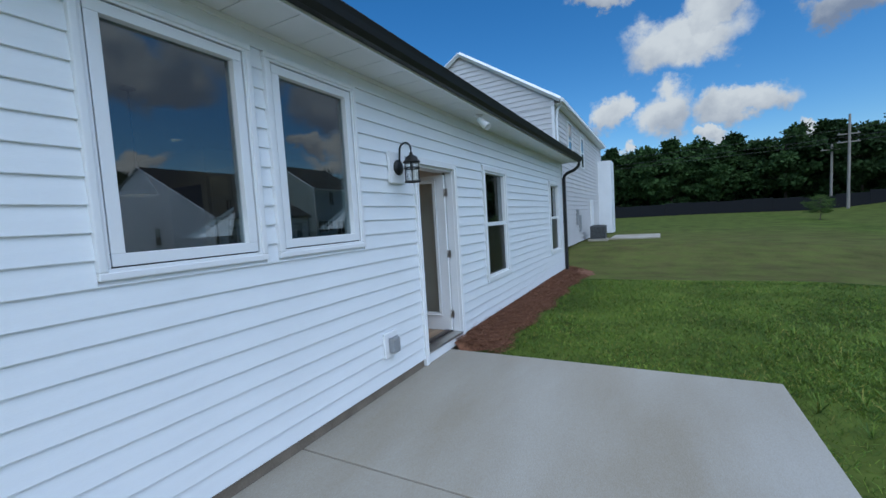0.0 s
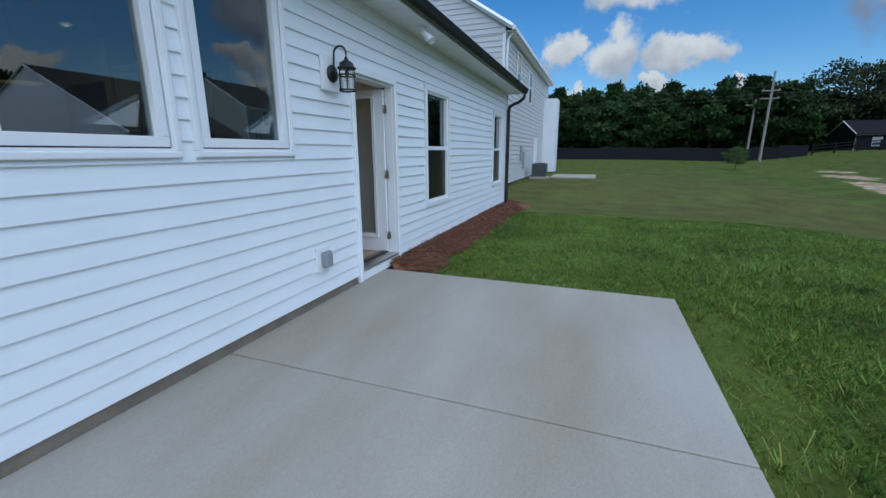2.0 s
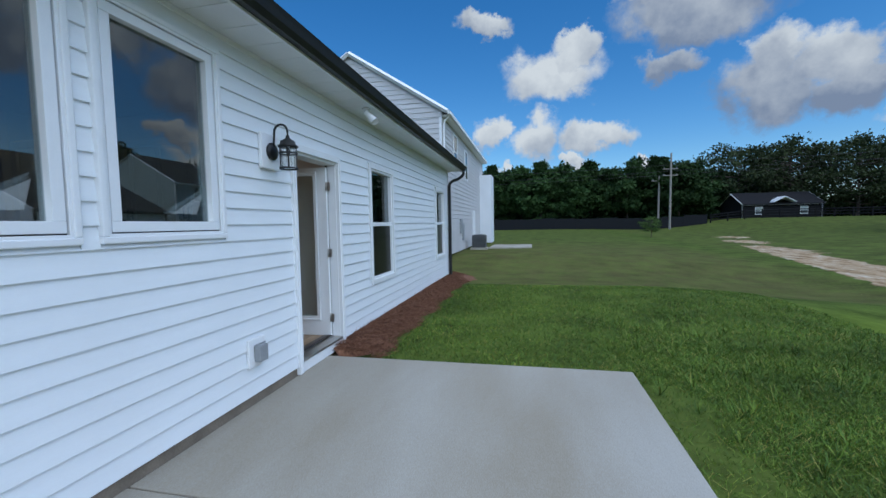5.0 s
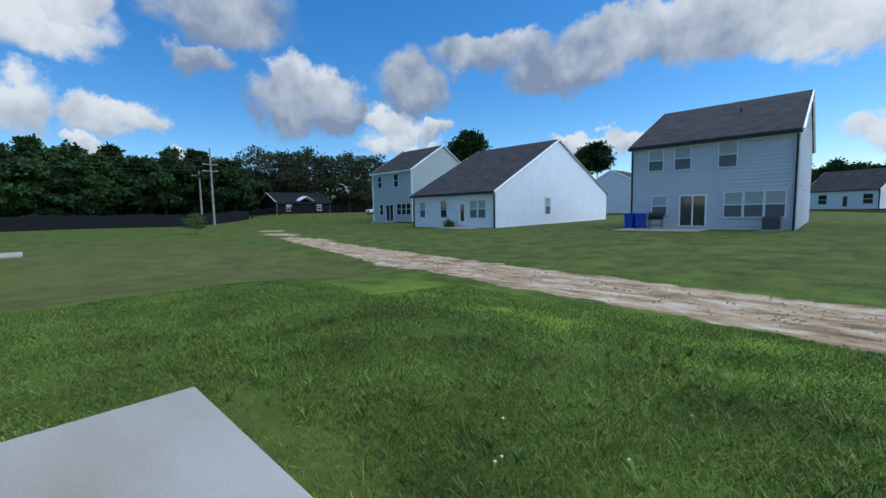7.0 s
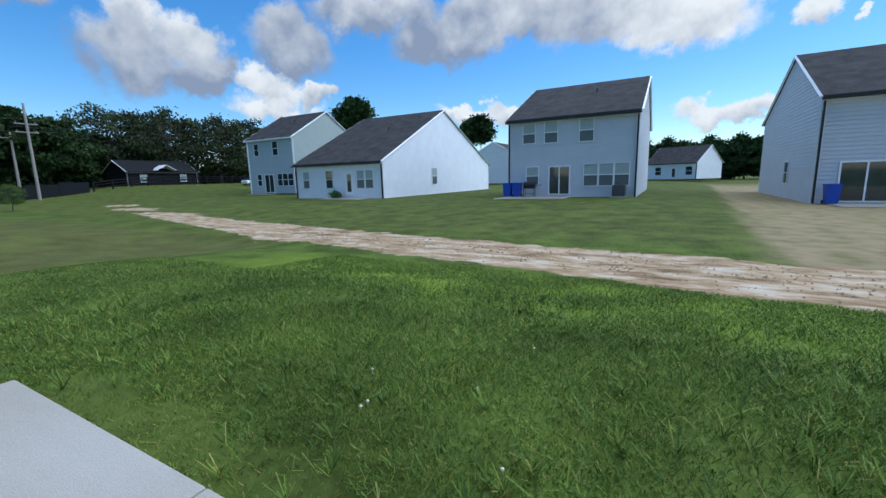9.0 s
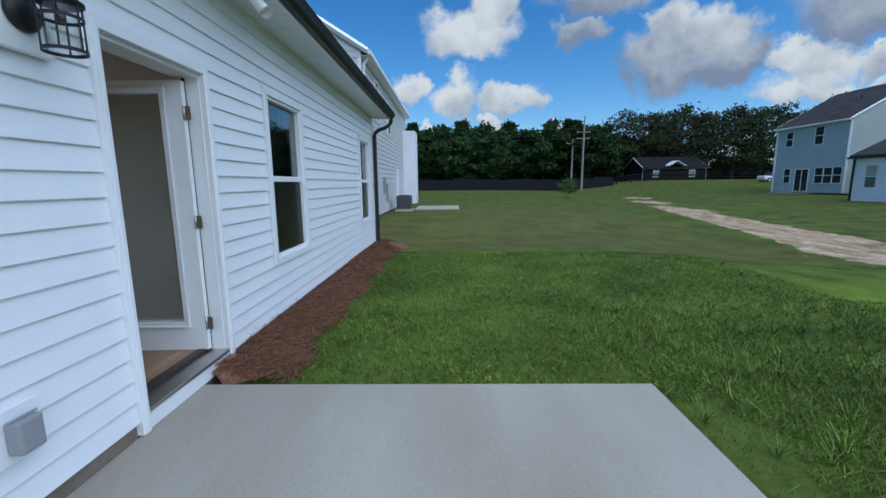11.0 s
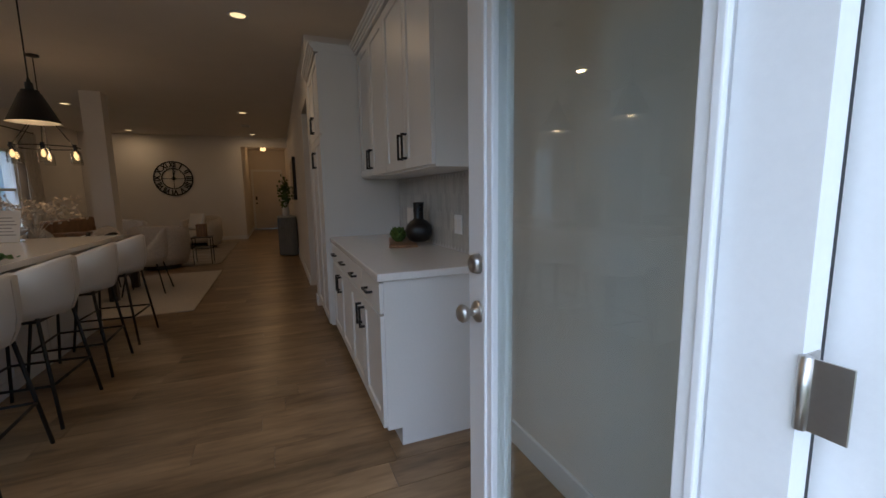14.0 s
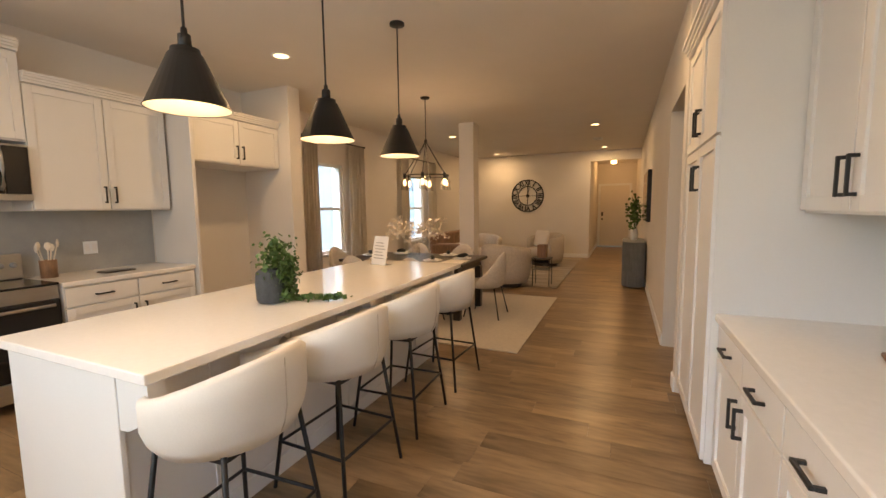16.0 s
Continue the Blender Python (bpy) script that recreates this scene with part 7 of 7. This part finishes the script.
# walls and roof take a dark colour that stands in for the trees' shade
dh = gable_house("dark_cottage", pose(36.2, 81, zg(41, 81)), 11.8, 8.0, -0.5, 2.4, 4.3, RAIL_TREESHADE, "low house behind the paddock fence, coloured dark for tree shade", windows=((2.0, 0.6, 1.0, 1.2, True), (8.6, 0.6, 1.0, 1.2, True)))
for ob in dh.children:
    if ob.name.split(".")[0] == "roof":
        ob.data.materials[0] = RAIL_TREESHADE
part("porch_gable", roof_slab(4.2, 2.5, 5.8, 3.4, -1.2, 1.0), TRIMW, dh, "white porch gable")
part("porch_gable", roof_slab(7.4, 2.5, 5.8, 3.4, -1.2, 1.0), TRIMW, dh, "white porch gable")


def parked_car(m, material, label):
    t = thing("parked_car", m, label, "car", "parked cars")
    bm = boxes((-2.2, 2.2, -0.85, 0.85, 0.35, 0.95), bevel=0.12)
    part("body", bm, material, t)
    bm = boxes((-1.3, 1.5, -0.75, 0.75, 0.93, 1.5), bevel=0.1)
    for v in bm.verts:
        if v.co.z > 1.2:
            v.co.x *= 0.75
    part("cabin", bm, FARGLASS, t)
    for x in (-1.4, 1.4):
        for y in (-0.82, 0.82):
            w = part("wheel", tube([(x, y - 0.1, 0.34), (x, y + 0.1, 0.34)], 0.34, 14), BLACKM, t)
            part("rim", tube([(x, y - 0.11, 0.34), (x, y + 0.11, 0.34)], 0.2, 10), STEEL, w)


parked_car(pose(52, 70.0, zg(52, 70)), TRIMW, "white car parked by the paddock fence")
parked_car(pose(60, 10.5, zg(60, 10.5), 0, 0, 90), BLACKM, "dark car parked down the street")
for a, b in ((2.84, 3.57), (2.91, 3.57), (3.29, 3.83), (3.41, 2.99), (2.72, 2.55), (4.34, 2.86)):
    s = wr.uniform(0.012, 0.017)
    mm = thing("mushroom", pose(a, b, zg(a, b) + 0.02), "small pale mushroom in the lawn", "mushroom", "mushrooms in the lawn")
    part("cap", lathe([(0.001, s * 1.6), (s * 0.7, s * 1.4), (s, s * 0.8), (s * 0.6, s * 0.7), (0.001, s * 0.75)], 12), MUSH, mm, "", True)
    part("stem", tube([(0, 0, -0.02), (0, 0, s * 0.9)], s * 0.3, 6), MUSH, mm)


# ---- grass blades on the near lawn ----
def grass():
    g = np.random.default_rng(3)
    out = []
    beds = ((230000, (1.9, 5.0, -1.0, 7.5), 0.012, 0.042, 0.0020), (120000, (5.0, 8.6, -2.0, 9.0), 0.02, 0.05, 0.0032), (90000, (-0.9, 6.0, 6.1, 13.2), 0.016, 0.045, 0.0030), (6000, (1.95, 6.5, -0.5, 9.0), 0.05, 0.10, 0.0026))
    for n, (xa, xb, ya, yb), hmin, hmax, wd in beds:
        x, y = g.uniform(xa, xb, n), g.uniform(ya, yb, n)
        keep = ~((x < 1.915) & (y < 6.16)) & ~((x < WX + 0.62) & (y < 14)) & (x < 8.3 + 0.12 * y)
        x, y = x[keep], y[keep]
        patchy = np.array([noise.noise((a * 1.1, b * 1.1, 3)) for a, b in zip(x, y)])
        bare = (np.abs(x - 2.12) < 0.13 + 0.15 * np.sin(y * 3.1) ** 2) & (y < 6.0)
        k2 = (patchy + g.uniform(-0.6, 0.7, len(x)) > -0.25) & ~(bare & (g.uniform(0, 1, len(x)) < 0.75))
        x, y = x[k2], y[k2]
        z = np.array([ground_z(a, b) for a, b in zip(x, y)])
        h = g.uniform(hmin, hmax, len(x)) / 2
        a = g.uniform(0, 2 * np.pi, len(x))
        lean = g.normal(0, 0.85, (len(x), 2)) * h[:, None]
        v = np.stack([lean[:, 0], lean[:, 1], h], 1)
        u = np.stack([np.cos(a) * wd, np.sin(a) * wd, np.zeros(len(x))], 1)
        out.append((np.stack([x, y, z + h * 0.85], 1), u, v))
    # coarse tufts standing over the turf
    k, per = 260, 16
    tx, ty = g.uniform(2.0, 6.5, k), g.uniform(0.0, 8.5, k)
    x, y = (np.repeat(q, per) + g.normal(0, 0.012, k * per) for q in (tx, ty))
    z = np.repeat(np.array([ground_z(a, b) for a, b in zip(tx, ty)]), per)
    a, h = g.uniform(0, 2 * np.pi, k * per), g.uniform(0.02, 0.065, k * per)
    v = np.stack([np.cos(a) * h * 0.8, np.sin(a) * h * 0.8, h], 1)
    u = np.stack([-np.sin(a) * 0.0028, np.cos(a) * 0.0028, np.zeros(k * per)], 1)
    out.append((np.stack([x, y, z + 0.005], 1) + v, u, v))
    c, u, v = (np.concatenate([o[i] for o in out]) for i in range(3))
    tagged(new("grass", quads_mesh("grass", c, u, v, BLADE)), "short mown green grass blades", "grass", kind="stuff")


grass()


# ---- clods and stones on the worn track ----
def clods():
    g = np.random.default_rng(8)
    verts, faces = [], []
    for i in range(1500):
        y = g.uniform(-5, 16)
        x = path_x(y) + g.normal(0, 0.75)
        r = g.uniform(0.012, 0.045) * (1.7 if g.random() < 0.05 else 1)
        z, a = ground_z(x, y), g.uniform(0, 6.28)
        b = len(verts)
        for k in range(5):
            q = a + k * 1.2566
            verts.append((x + r * math.cos(q) * g.uniform(0.7, 1.3), y + r * math.sin(q) * g.uniform(0.7, 1.3), z - 0.01))
        verts.append((x + r * g.uniform(-0.3, 0.3), y + r * g.uniform(-0.3, 0.3), z + r * g.uniform(0.4, 0.8)))
        faces += [(b + k, b + (k + 1) % 5, b + 5) for k in range(5)]
    me = bpy.data.meshes.new("clods")
    me.from_pydata(verts, [], faces)
    me.materials.append(CLOD)
    tagged(new("clods", me), "loose clods of pale and brown earth on the track", "earth", kind="stuff")


clods()
